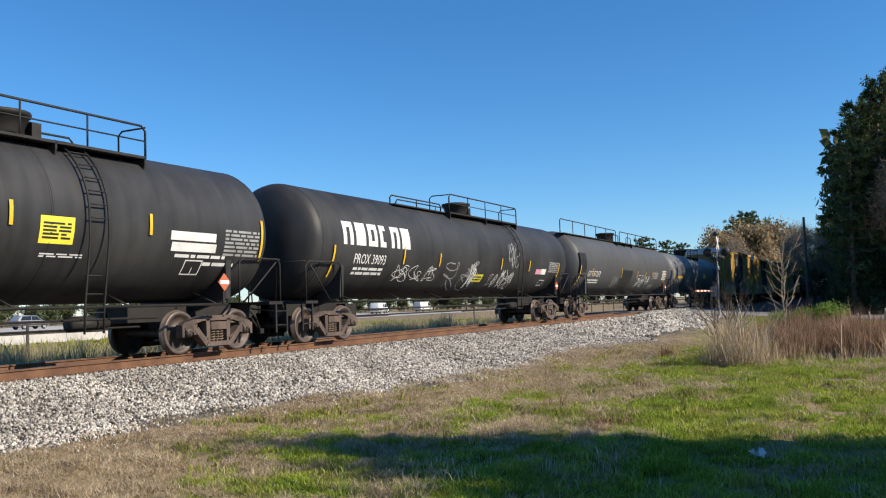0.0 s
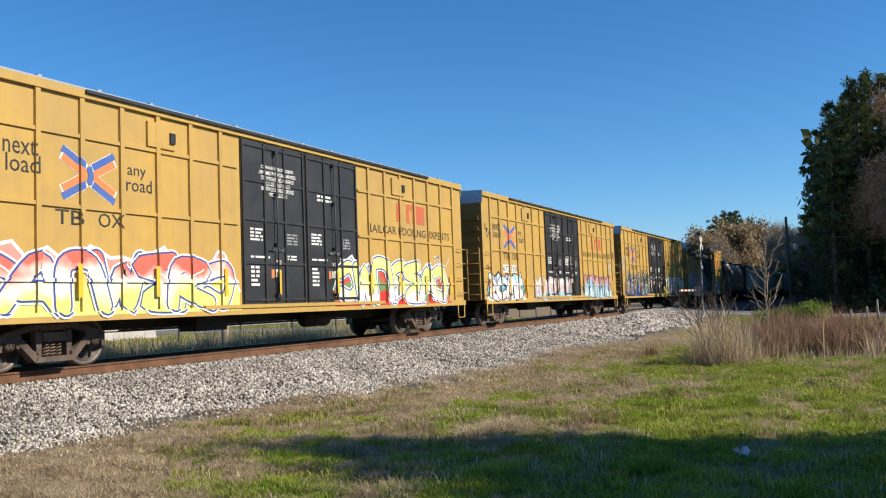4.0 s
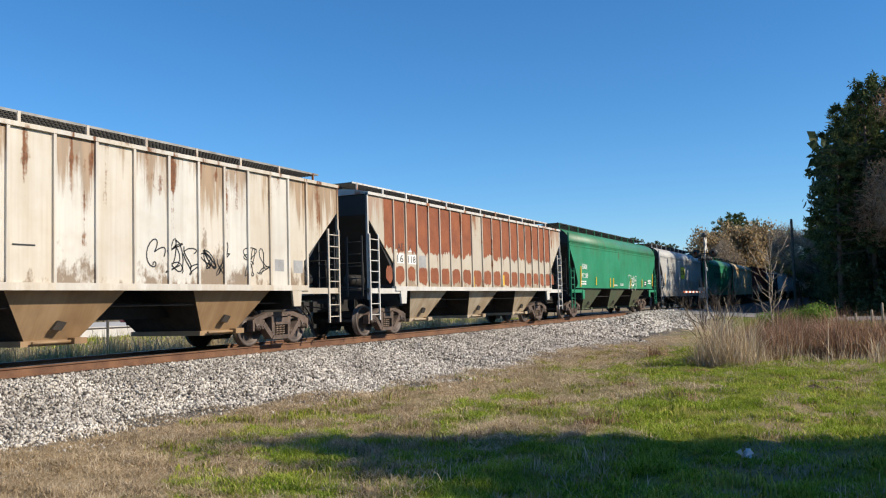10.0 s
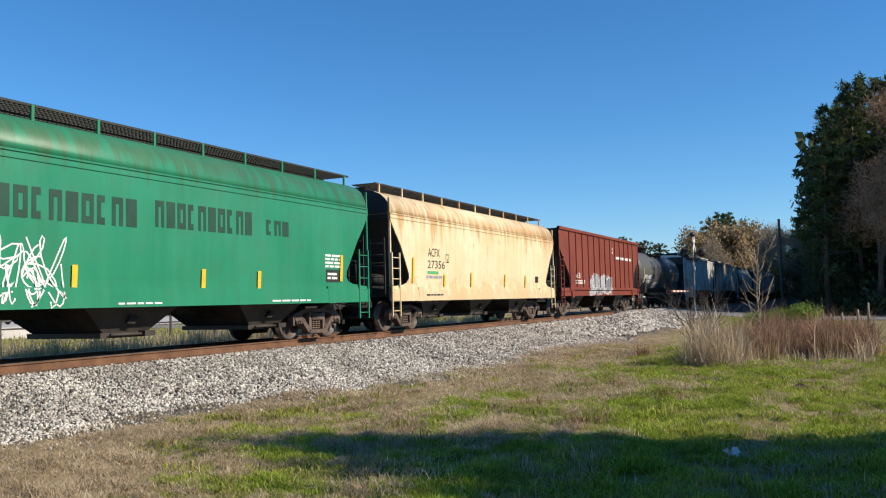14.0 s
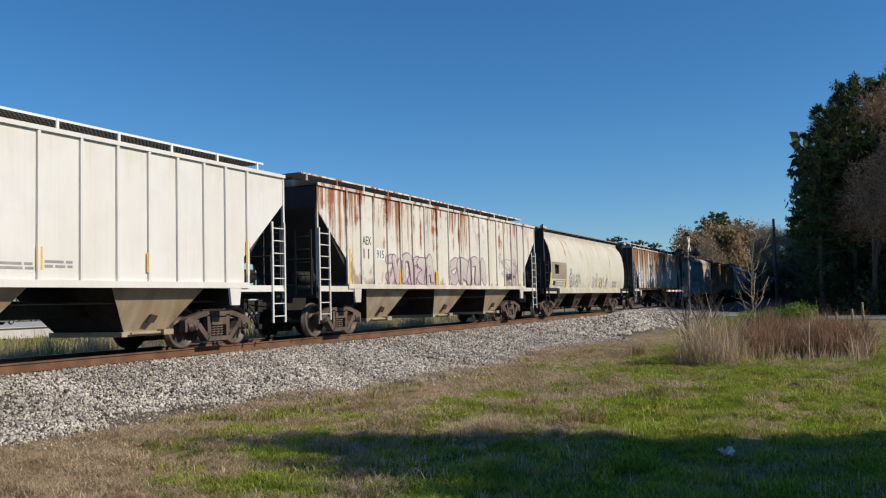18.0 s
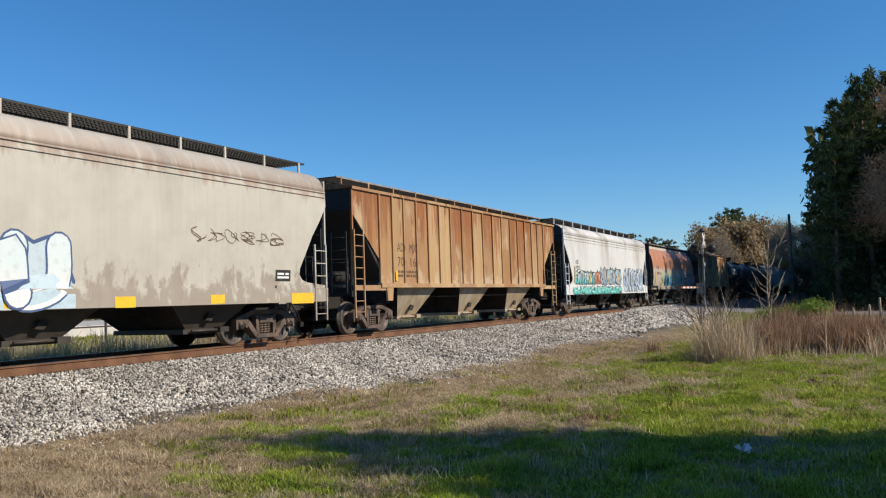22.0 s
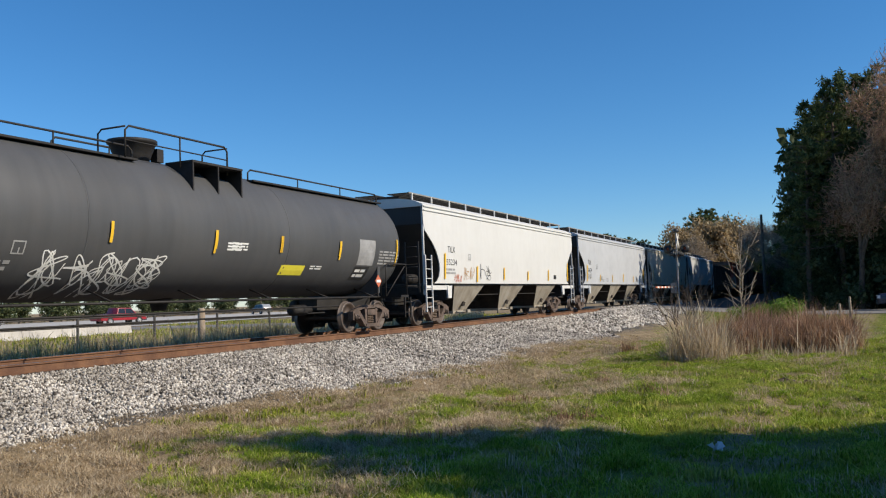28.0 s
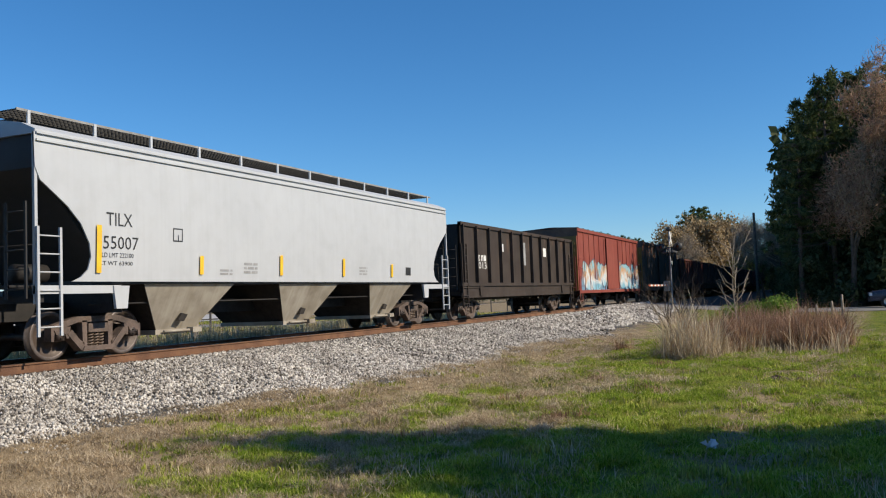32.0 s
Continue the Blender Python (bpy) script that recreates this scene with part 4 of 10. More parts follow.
def tank_car(x0, x1, R, zc, body, label, rails="centre", ladder_x=0.6, plat=0.0, plat_w=1.25, low=None, apron=None, placarded=True):
    car, h = car_at("tank_car", x0, x1, label, "tank car")
    paint = body(car)
    L = h - 0.12
    prof = [(-L + 0.62 * (1 - math.cos(t)), R * math.sin(t)) for t in [math.pi / 2 * i / 8 for i in range(9)]]
    prof = prof + [(x, R) for x in (-L * 0.33, L * 0.33)] + [(-a, r) for a, r in reversed(prof)]
    g = Geo().lathe(prof, 56, "x", (0, 0, zc))
    part("tank", g, paint, car)
    for x in (-L + 0.62, -L * 0.33, L * 0.33, L - 0.62):
        part("weld_band", Geo().lathe([(x - 0.02, R - 0.001), (x - 0.02, R + 0.004), (x + 0.02, R + 0.004), (x + 0.02, R - 0.001)], 56, "x", (0, 0, zc)), paint, car)

    def surf(x, z, lift=0.006):
        s = max(-1, min(1, (z - zc) / R))
        c = math.sqrt(1 - s * s)
        return (x, -(R + lift) * c, zc + (R + lift) * s)
    underframe(car, h, h - 1.75, (0.70, 1.05), 3.6)
    dark = TRUCK_DARK
    for s in (-1, 1):
        # saddle, end platform with its handrail, side bolster
        g = Geo()
        g.slab([(-1.35, 1.15), (-1.40, zc - R * 0.25), (-1.15, zc - R * 0.62), (-0.6, zc - R * 0.95), (0.6, zc - R * 0.95), (1.15, zc - R * 0.62), (1.40, zc - R * 0.25), (1.35, 1.15), (0.4, 0.9), (-0.4, 0.9)],
               s * (h - 1.75) - 0.08, s * (h - 1.75) + 0.08, "x")
        part("saddle", g, paint, car)
        g = Geo().box(s * h - 0.0 if s < 0 else h - 0.5, -h + 0.5 if s < 0 else h, -1.48, 1.48, 1.0, 1.07)
        g.box(s * (h - 0.25) - 0.25, s * (h - 0.25) + 0.25, -0.5, 0.5, 0.7, 1.0)
        part("end_platform", g, dark, car)
        a, b = s * (h - 0.06), s * (h - 1.75)
        g = Geo()
        g.tube([(a, -1.45, 1.05), (a, -1.45, 1.95), (a - s * 0.12, -1.47, 2.05), (b + s * 0.35, -1.50, 2.05), (b + s * 0.22, -1.50, 1.95), (b + s * 0.2, -1.50, 1.05)], 0.022, 6)
        g.tube([(a, -1.45, 2.05), (a, -0.55, 2.05), (a, -0.5, 1.05)], 0.02, 6)
        g.tube([(a - s * 0.15, -1.46, 1.98), (b + s * 0.5, -1.35, 1.05)], 0.02, 6)
        part("end_handrail", Geo().tube([(a, 1.45, 1.05), (a, 1.45, 2.0), (b + s * 0.3, 1.48, 2.0), (b + s * 0.2, 1.48, 1.05)], 0.022, 6), dark, car)
        part("end_handrail", g, dark, car)
        g = Geo()
        ladder(g, a - 0.2 if s > 0 else a - 0.2, -1.47, 0.35, 1.0, 0.4, 2)
        part("sill_step", g, dark, car)
    # hazard placard on the trailing bolster
    if placarded:
        px = h - 2.05
        g = Geo().add([(px - 0.19, -1.53, 1.50), (px, -1.53, 1.31), (px + 0.19, -1.53, 1.50), (px, -1.53, 1.69), (px - 0.19, -1.51, 1.50), (px, -1.51, 1.31), (px + 0.19, -1.51, 1.50), (px, -1.51, 1.69)],
                      [(0, 1, 2, 3), (7, 6, 5, 4), (0, 4, 5, 1), (1, 5, 6, 2), (2, 6, 7, 3), (3, 7, 4, 0)])
        placard = part("placard", g, RED, car, "red and white hazard placard")
        part("placard_band", Geo().box(px - 0.13, px + 0.13, -1.535, -1.531, 1.46, 1.54), WHITE, placard)
        part("placard_holder", Geo().box(px - 0.03, px + 0.03, -1.51, -1.49, 1.05, 1.69), dark, car)
    # low running pipe with brackets
    g = Geo().tube([(-h + 1.9, -1.47, 1.03), (h - 1.9, -1.47, 1.03)], 0.028, 6)
    for i in range(7):
        x = (-h + 2.2) + i * (2 * h - 4.4) / 6
        g.tube([(x, -1.47, 1.03), (x, -0.7, zc - R * 0.86)], 0.02, 5)
    part("side_handrail", g, dark, car)
    # manway, fittings, platform
    top = zc + R
    g = Geo().lathe([(top - 0.15, 0.0), (top - 0.15, 0.34), (top + 0.08, 0.40), (top + 0.34, 0.50), (top + 0.36, 0.54), (top + 0.43, 0.54), (top + 0.46, 0.40), (top + 0.48, 0.0)], 20, "z", (plat - 0.35, 0, 0))
    g.lathe([(top, 0.10), (top + 0.35, 0.10), (top + 0.36, 0.16), (top + 0.42, 0.16), (top + 0.42, 0.0)], 10, "z", (plat + 0.35, 0.3, 0))
    g.box(plat + 0.1, plat + 0.3, -0.3, -0.1, top, top + 0.3)
    part("manway", g, dark, car)
    w = plat_w
    zp = top - 0.20
    if apron:
        # wide working deck on curved gusset plates
        a, b = apron
        zd = top - 0.10
        part("working_deck", Geo().box(a, b, -1.33, -0.55, zd, zd + 0.05), dark, car)
        for x in (a + 0.03, (a + b) / 2, b - 0.03):
            curve = [(-1.30 + 0.14 * i, zc + math.sqrt(R * R - (1.30 - 0.14 * i) ** 2) - 0.01) for i in range(6)]
            part("gusset", Geo().slab([(-1.32, zd), (-1.32, curve[0][1] - 0.08)] + curve + [(-0.58, zd)], x - 0.02, x + 0.02, "x"), dark, car)
    for s in (1,) if apron else (-1, 1):
        y0, y1 = sorted((s * 1.08, s * 0.60))
        part("platform", Geo().box(plat - w, plat + w, y0, y1, zp, zp + 0.05), dark, car)
        for x in (plat - w + 0.03, plat, plat + w - 0.03):
            g = Geo().slab([(s * 1.08, zp + 0.02), (s * 1.08, zp - 0.10), (s * 1.02, zp - 0.30), (s * 0.92, zp - 0.22), (s * 0.80, zp + 0.02)], x - 0.02, x + 0.02, "x")
            part("platform_bracket", g, dark, car)
    if rails == "centre":
        for s in (-1, 1):
            y = s * 1.05
            zr = top + 0.46
            g = Geo().tube([(plat - w, y, zp), (plat - w, y, zr - 0.1), (plat - w + 0.1, y, zr), (plat + w - 0.1, y, zr), (plat + w, y, zr - 0.1), (plat + w, y, zp)], 0.024, 6)
            g.tube([(plat - w, y, zp + 0.36), (plat + w, y, zp + 0.36)], 0.016, 5)
            for i in range(1, max(2, round(w / 0.7))):
                x = plat - w + 2 * w * i / max(2, round(w / 0.7))
                g.tube([(x, y, zp), (x, y, zr)], 0.019, 5)
            part("platform_railing", g, dark, car)
            part("railing_gate", Geo().tube([(plat + s * w, -1.05, zr - 0.02), (plat + s * w, -0.4, zr - 0.02), (plat + s * w, -0.3, zr - 0.1), (plat + s * w, -0.3, zp)], 0.02, 5), dark, car)
    else:
        # two long rails along the walkway, and low hoops beside the manway
        y = -0.66
        z0 = zc + math.sqrt(R * R - y * y)
        for a, b in ((-L + 0.25, plat - 0.45), (plat + 0.35, L - 0.15)):
            n = max(2, round((b - a) / 1.9))
            g = Geo().tube([(a, y, z0), (a, y, z0 + 0.62), (a + 0.1, y, z0 + 0.70), (b - 0.1, y, z0 + 0.70), (b, y, z0 + 0.62), (b, y, z0)], 0.024, 6)
            for i in range(1, n):
                x = a + (b - a) * i / n
                g.tube([(x, y, z0), (x, y, z0 + 0.70)], 0.020, 5)
            part("walkway_railing", g, dark, car)
            part("walkway", Geo().box(a, b, -0.85, -0.40, z0 - 0.01, z0 + 0.03), dark, car)
        for a in (plat - 2.2, plat + 0.5):
            part("hoop_rail", Geo().tube([(a, -1.0, zp), (a, -1.0, top + 0.14), (a + 0.1, -1.0, top + 0.2), (a + 0.9, -1.0, top + 0.2), (a + 1.0, -1.0, top + 0.12), (a + 1.0, -1.0, zp)], 0.022, 6), dark, car)
    for a, b in low or ():
        y = -0.72
        z0 = zc + math.sqrt(R * R - y * y)
        n = max(2, round((b - a) / 1.9))
        g = Geo().tube([(a, y, z0 - 0.02), (a, y, z0 + 0.22), (a + 0.1, y, z0 + 0.30), (b - 0.1, y, z0 + 0.30), (b, y, z0 + 0.22), (b, y, z0 - 0.02)], 0.022, 6)
        for i in range(1, n):
            x = a + (b - a) * i / n
            g.tube([(x, y, z0 - 0.02), (x, y, z0 + 0.30)], 0.018, 5)
        part("low_railing", g, dark, car)
        part("walkway", Geo().box(a, b, -0.9, -0.45, z0 - 0.01, z0 + 0.03), dark, car)
    if ladder_x is not None:
        g = Geo()
        pts = [surf(0, z, 0.09) for z in [zc - 0.25 + (R + 0.1) * 1.0 * i / 7 for i in range(8)]]
        for dx in (0.0, 0.42):
            x = ladder_x + dx
            g.tube([(x, -1.47, 0.55), (x, -1.49, 1.05), (x, -(R + 0.10), zc - 0.4)] + [(x, p[1], p[2]) for p in pts[1:]], 0.022, 5)
        for i in range(4):
            z = 0.6 + i * 0.33
            g.tube([(ladder_x, -1.48, z), (ladder_x + 0.42, -1.48, z)], 0.015, 5)
        for i in range(1, 8):
            p = pts[i]
            g.tube([(ladder_x, p[1], p[2]), (ladder_x + 0.42, p[1], p[2])], 0.015, 5)
        part("ladder", g, dark, car)
    # bottom outlet and brake gear
    g = Geo().lathe([(zc - R - 0.25, 0.0), (zc - R - 0.25, 0.16), (zc - R - 0.1, 0.2), (zc - R + 0.05, 0.35)], 14, "z", (0.2, 0, 0))
    part("bottom_outlet", g, dark, car)
    part("brake_cylinder", Geo().lathe([(h - 5.2, 0.0), (h - 5.2, 0.15), (h - 4.6, 0.15), (h - 4.55, 0.09), (h - 4.3, 0.09), (h - 4.3, 0.0)], 12, "x", (0, -0.55, 0.72)), dark, car)
    for y, z in ((-0.95, 0.80), (-0.45, 0.62)):
        part("brake_rod", Geo().tube([(-h + 3.4, y, z), (h - 3.4, y, z)], 0.024, 5), dark, car)
    part("brake_valve", Geo().box(-h + 3.0, -h + 3.55, -0.62, -0.20, 0.60, 0.98), dark, car)
    part("air_reservoir", Geo().lathe([(h - 3.6, 0.0), (h - 3.6, 0.2), (h - 2.75, 0.2), (h - 2.75, 0.0)], 14, "x", (0, 0.45, 0.82)), dark, car)
    return car, h, surf


def box_car(x0, x1, body, label, roof_mat, door_mat=None, z_top=5.02, z0=0.83):
    car, h = car_at("box_car", x0, x1, label, "boxcar")
    paint = body(car)
    W = 1.55
    g = Geo().box(-h, h, -W, W, z0 + 0.14, z_top - 0.06)
    part("body", g, paint, car)
    underframe(car, h, h - 2.35, (0.62, 1.0))
    # roof sheets with raised seams
    g = Geo().slab([(-1.62, z_top), (-1.62, z_top + 0.03), (0, z_top + 0.12), (1.62, z_top + 0.03), (1.62, z_top), (0, z_top + 0.06)], -h - 0.02, h + 0.02, "x")
    for i in range(15):
        x = -h + 0.4 + i * (2 * h - 0.8) / 14
        g.slab([(-1.60, z_top + 0.03), (0, z_top + 0.12), (1.60, z_top + 0.03), (1.60, z_top + 0.07), (0, z_top + 0.16), (-1.60, z_top + 0.07)], x - 0.04, x + 0.04, "x")
    part("roof", g, roof_mat, car, "galvanised steel roof")
    for s in (-1, 1):
        y0, y1 = (-1.625, -W + 0.001) if s < 0 else (W - 0.001, 1.625)
        part("top_chord", Geo().box(-h, h, y0, y1, z_top - 0.16, z_top), paint, car)
        part("side_sill", Geo().box(-h, h, y0, y1, z0, z0 + 0.17), paint, car)
    # pressed ends; their paint holds some dirt and the shade they stand in
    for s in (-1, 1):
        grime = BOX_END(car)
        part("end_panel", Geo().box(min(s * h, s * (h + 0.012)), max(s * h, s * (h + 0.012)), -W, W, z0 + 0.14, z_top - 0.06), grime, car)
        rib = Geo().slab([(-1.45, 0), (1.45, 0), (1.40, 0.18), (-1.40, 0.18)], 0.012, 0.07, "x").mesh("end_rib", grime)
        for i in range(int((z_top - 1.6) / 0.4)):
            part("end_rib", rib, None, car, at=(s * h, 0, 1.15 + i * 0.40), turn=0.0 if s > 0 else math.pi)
        part("end_cap", Geo().box(min(s * h, s * (h + 0.02)), max(s * h, s * (h + 0.02)), -1.6, 1.6, z_top - 0.42, z_top + 0.02), roof_mat, car, "galvanised end strip")
    if door_mat:
        post = Geo().box(-0.05, 0.05, -0.055, 0.0, 0, z_top - z0 - 0.32).mesh("side_post", paint)
        d = 2.44
        ribs = RIBS.setdefault(car.name, [])
        for k in range(7):
            for sx in (-1, 1):
                x = sx * (h - 0.72 - 0.92 * k)
                if abs(x) > d + 0.3:
                    part("side_post", post, None, car, at=(x, -W, z0 + 0.16))
                    part("side_post", post, None, car, at=(x, W, z0 + 0.16), turn=math.pi)
                    ribs.append((x - 0.05, x + 0.05, z0 + 0.16, z_top - 0.16, 0.055))
        ribs += [(-h, h, z0, z0 + 0.17, 0.075), (-d, -0.03, 1.06, z_top - 0.2, 0.03), (0.03, d, 1.06, z_top - 0.2, 0.03)]
        for z in (1.56, 2.87, 4.15):
            for sx in (-1, 1):
                a, b = sorted((sx * (d + 0.1), sx * (h - 0.72)))
                ribs.append((a, b, z - 0.035, z + 0.035, 0.04))
                part("side_girth", Geo().box(a, b, -W - 0.04, -W, z - 0.035, z + 0.035), paint, car)
        for sx in (-1, 1):
            a, b = (-d, -0.03) if sx < 0 else (0.03, d)
            g = Geo().box(a, b, -W - 0.03, -W + 0.02, 1.06, z_top - 0.2)
            door = part("plug_door", g, door_mat, car, "black steel plug door")
            g = Geo()
            for f in (0.02, 0.34, 0.66, 0.98):
                x = a + (b - a) * f
                g.box(x - 0.03, x + 0.03, -W - 0.07, -W - 0.03, 1.08, z_top - 0.22)
            for z in (1.15, 2.0, 3.0, 3.9, 4.72):
                g.box(a + 0.03, b - 0.03, -W - 0.06, -W - 0.03, z - 0.03, z + 0.03)
            part("door_frame", g, door_mat, door)
            g = Geo()
            xm = a + (b - a) * 0.5
            g.tube([(xm, -W - 0.12, 1.1), (xm, -W - 0.12, z_top - 0.3)], 0.022, 6)
            g.tube([(xm - 0.25, -W - 0.13, 2.35), (xm + 0.35, -W - 0.13, 2.35)], 0.02, 5)
            for z in (1.2, 2.4, 3.6, 4.6):
                g.box(xm - 0.05, xm + 0.05, -W - 0.14, -W - 0.03, z, z + 0.08)
            part("lock_rod", g, door_mat, door)
        for sx in (-1, 1):
            x = sx * 4.85
            plate = part("hatch_plate", Geo().box(x - 0.38, x + 0.38, -W - 0.052, -W + 0.001, 4.22, 4.72), paint, car)
            part("latch", Geo().box(x + 0.20, x + 0.34, -W - 0.09, -W - 0.052, 4.34, 4.56), BLACK, plate)
        part("door_track", Geo().box(-h + 2.6, h - 2.6, -1.68, -1.62, z_top - 0.07, z_top - 0.01), BLACK, car)
        part("door_sill", Geo().box(-d - 1.3, d + 1.3, -1.66, -1.56, 0.97, 1.05), paint, car)
    else:
        part("sliding_door", Geo().box(-1.6, 1.6, -W - 0.06, -W, 1.05, z_top - 0.25).box(-1.6, -1.5, -W - 0.1, -W, 1.05, z_top - 0.25).box(1.5, 1.6, -W - 0.1, -W, 1.05, z_top - 0.25), paint, car)
        post = Geo().box(-0.03, 0.03, -0.03, 0.0, 0, z_top - z0 - 0.32).mesh("side_post", paint)
        for i in range(6):
            for sx in (-1, 1):
                part("side_post", post, None, car, at=(sx * (2.0 + i * (h - 2.2) / 5), -W, z0 + 0.16))
    for sx in (-1, 1):
        g = Geo()
        x = -h + 0.08 if sx < 0 else h - 0.58
        for z in (1.25, 1.75, 2.25, 2.75):
            part("grab_iron", Geo().tube([(x, -1.62, z), (x, -1.70, z), (x + 0.5, -1.70, z), (x + 0.5, -1.62, z)], 0.014, 5), paint, car)
        g = Geo().tube([(x, -1.60, z0), (x, -1.60, 0.42), (x + 0.5, -1.60, 0.42), (x + 0.5, -1.60, z0)], 0.02, 5)
        part("sill_step", g, paint, car)
        g = Geo()
        ladder(g, -0.25, 0, 0, 1.9, 0.5, 5)
        me = g.mesh("end_ladder", paint)
        part("end_ladder", me, None, car, at=(sx * (h + 0.14), -1.2, 1.0), turn=math.pi / 2)
    part("brake_valve", Geo().box(-3.2, -2.2, -0.9, -0.4, 0.5, 0.8), TRUCK_DARK, car)
    part("air_reservoir", Geo().lathe([(1.2, 0.0), (1.2, 0.2), (2.2, 0.2), (2.2, 0.0)], 12, "x", (0, -0.6, 0.62)), TRUCK_DARK, car)
    part("brake_rod", Geo().tube([(-5, -0.5, 0.6), (5, -0.5, 0.6)], 0.025, 5), TRUCK_DARK, car)

    def surf(x, z, lift=0.006):
        return (x, -W - lift, z)
    return car, h, surf


ROUND = [(1.50, 1.33), (1.57, 1.6), (1.61, 2.0), (1.61, 2.5), (1.57, 2.95), (1.48, 3.35), (1.34, 3.66), (1.14, 3.88), (0.85, 4.02), (0.45, 4.08)]


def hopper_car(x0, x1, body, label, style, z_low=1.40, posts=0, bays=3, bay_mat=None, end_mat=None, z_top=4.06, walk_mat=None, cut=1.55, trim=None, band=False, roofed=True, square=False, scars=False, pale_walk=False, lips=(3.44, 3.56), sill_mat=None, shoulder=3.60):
    """A hopper car. style: posts (outside posts), curved and bowed (bulging side sheets with a roof lip), round (drum-shaped). roofed: covered; square: an upright-ended gondola."""
    car, h = car_at("gondola_car" if square else "covered_hopper_car" if roofed else "open_hopper_car", x0, x1, label, "gondola" if square else "hopper car")
    paint = body(car)
    # without its own paint the end takes one darkened for shade
    end_mat = (end_mat or END_SHADE)(car)
    bay_mat = bay_mat(car) if bay_mat else paint
    trim = trim(car) if trim else paint
    rungs = TRUCK_DARK if style == "round" else trim
    W = 1.57
    underframe(car, h, h - 1.85, (0.75, 1.08))
    zb = 1.40
    # core with the sloping end sheets
    c = cut if not square else 0.06
    core_w = W - 0.05
    if style == "round":
        e = h - 1.05
        ring = [(-y, z) for y, z in ROUND] + [(0, 4.10)] + [(y, z) for y, z in reversed(ROUND)]
        g = Geo()
        n = len(ring)
        m = 170 if scars else 6
        xs = [-e, -e + 0.05] + [(-e + 0.05) + (2 * e - 0.1) * i / m for i in range(1, m)] + [e - 0.05, e]

        def dent(x, z):
            # how far the sheet stands in: pillows between the hoops, knocks and creases
            if not scars:
                return 0.0
            u = (x + e) / (2 * e) * 7
            low = max(0.0, min(1.0, (z - 1.35) / 0.5)) * max(0.0, min(1.0, (4.0 - z) / 0.8))
            knock = max(0.0, min(1.0, (noise.noise(Vector((x * 0.95, z * 1.15, 61))) - 0.06) / 0.10)) * 0.055 + max(0.0, min(1.0, (noise.noise(Vector((x * 1.7, z * 2.1, 83))) - 0.12) / 0.08)) * 0.035
            crease = 0.050 * max(0.0, 1 - abs(noise.noise(Vector((x * 0.55, z * 1.1, 71)))) * 11) * max(0.0, min(1.0, 3 * noise.noise(Vector((x * 0.6, z * 0.6, 75))) + 0.3))
            groove = 0.075 * abs(math.cos(math.pi * u)) ** 45 + 0.03 * abs(math.cos(math.pi * u)) ** 6
            return low * (groove + max(0.0, min(1.0, (z - 2.05) / 0.4)) * (knock + crease))
        if scars:
            fine = []
            for (ya, za), (yb, zz) in zip(ring, ring[1:]):
                fine += [(ya + (yb - ya) * j / 3, za + (zz - za) * j / 3) for j in range(3)]
            ring = fine + [ring[-1]]
            n = len(ring)
        v = []
        for i, x in enumerate(xs):
            f = 0.985 if i in (0, len(xs) - 1) else 1.0
            for y, z in ring:
                q = dent(x, z) * (1 if f == 1.0 else 0)
                v.append((x, y * f - math.copysign(q, y), 2.6 + (z - 2.6) * f))
        g.add(v, [(i * n + j, i * n + j + 1, (i + 1) * n + j + 1, (i + 1) * n + j) for i in range(len(xs) - 1) for j in range(n - 1)], 0, True)
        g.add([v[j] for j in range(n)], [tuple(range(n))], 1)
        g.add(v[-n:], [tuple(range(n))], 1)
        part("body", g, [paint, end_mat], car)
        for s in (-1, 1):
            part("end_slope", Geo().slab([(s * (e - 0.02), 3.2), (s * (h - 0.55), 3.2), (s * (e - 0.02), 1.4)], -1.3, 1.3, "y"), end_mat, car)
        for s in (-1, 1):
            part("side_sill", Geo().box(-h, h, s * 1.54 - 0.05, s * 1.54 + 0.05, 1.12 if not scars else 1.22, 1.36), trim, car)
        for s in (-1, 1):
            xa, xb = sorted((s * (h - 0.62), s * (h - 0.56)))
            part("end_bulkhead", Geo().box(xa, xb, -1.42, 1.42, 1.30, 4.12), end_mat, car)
            part("end_beam", Geo().box(min(s * h, s * (h - 0.62)), max(s * h, s * (h - 0.62)), -1.56, -1.46, 4.12, 4.22), trim, car)
            part("eave", Geo().box(-e, e, s * 1.09 - 0.04, s * 1.09 + 0.04, 3.86, 4.05), EAVE_PALE, car)
        if scars:
            # hoops that stiffen the drum, coloured dark for the shade in their grooves
            for i in range(1, 7):
                x = -e + 2 * e * i / 7
                gg = Geo()
                gg.add([(x + dx, y * 1.002 - math.copysign(dent(x, z), y), 2.6 + (z - 2.6) * 1.002) for dx in (-0.025, 0.025) for y, z in ring], [(j, j + 1, n + j + 1, n + j) for j in range(n - 1)])
                part("hoop", gg, HOOP_SHADE, car)

        def surf(x, z, lift=0.006):
            for (ya, za), (yb, zz) in zip(ROUND, ROUND[1:]):
                if za <= z <= zz:
                    return (x, -(ya + (yb - ya) * (z - za) / (zz - za)) - lift, z)
            return (x, -1.5 - lift, z)
    else:
        zt = shoulder if style == "bowed" else z_top
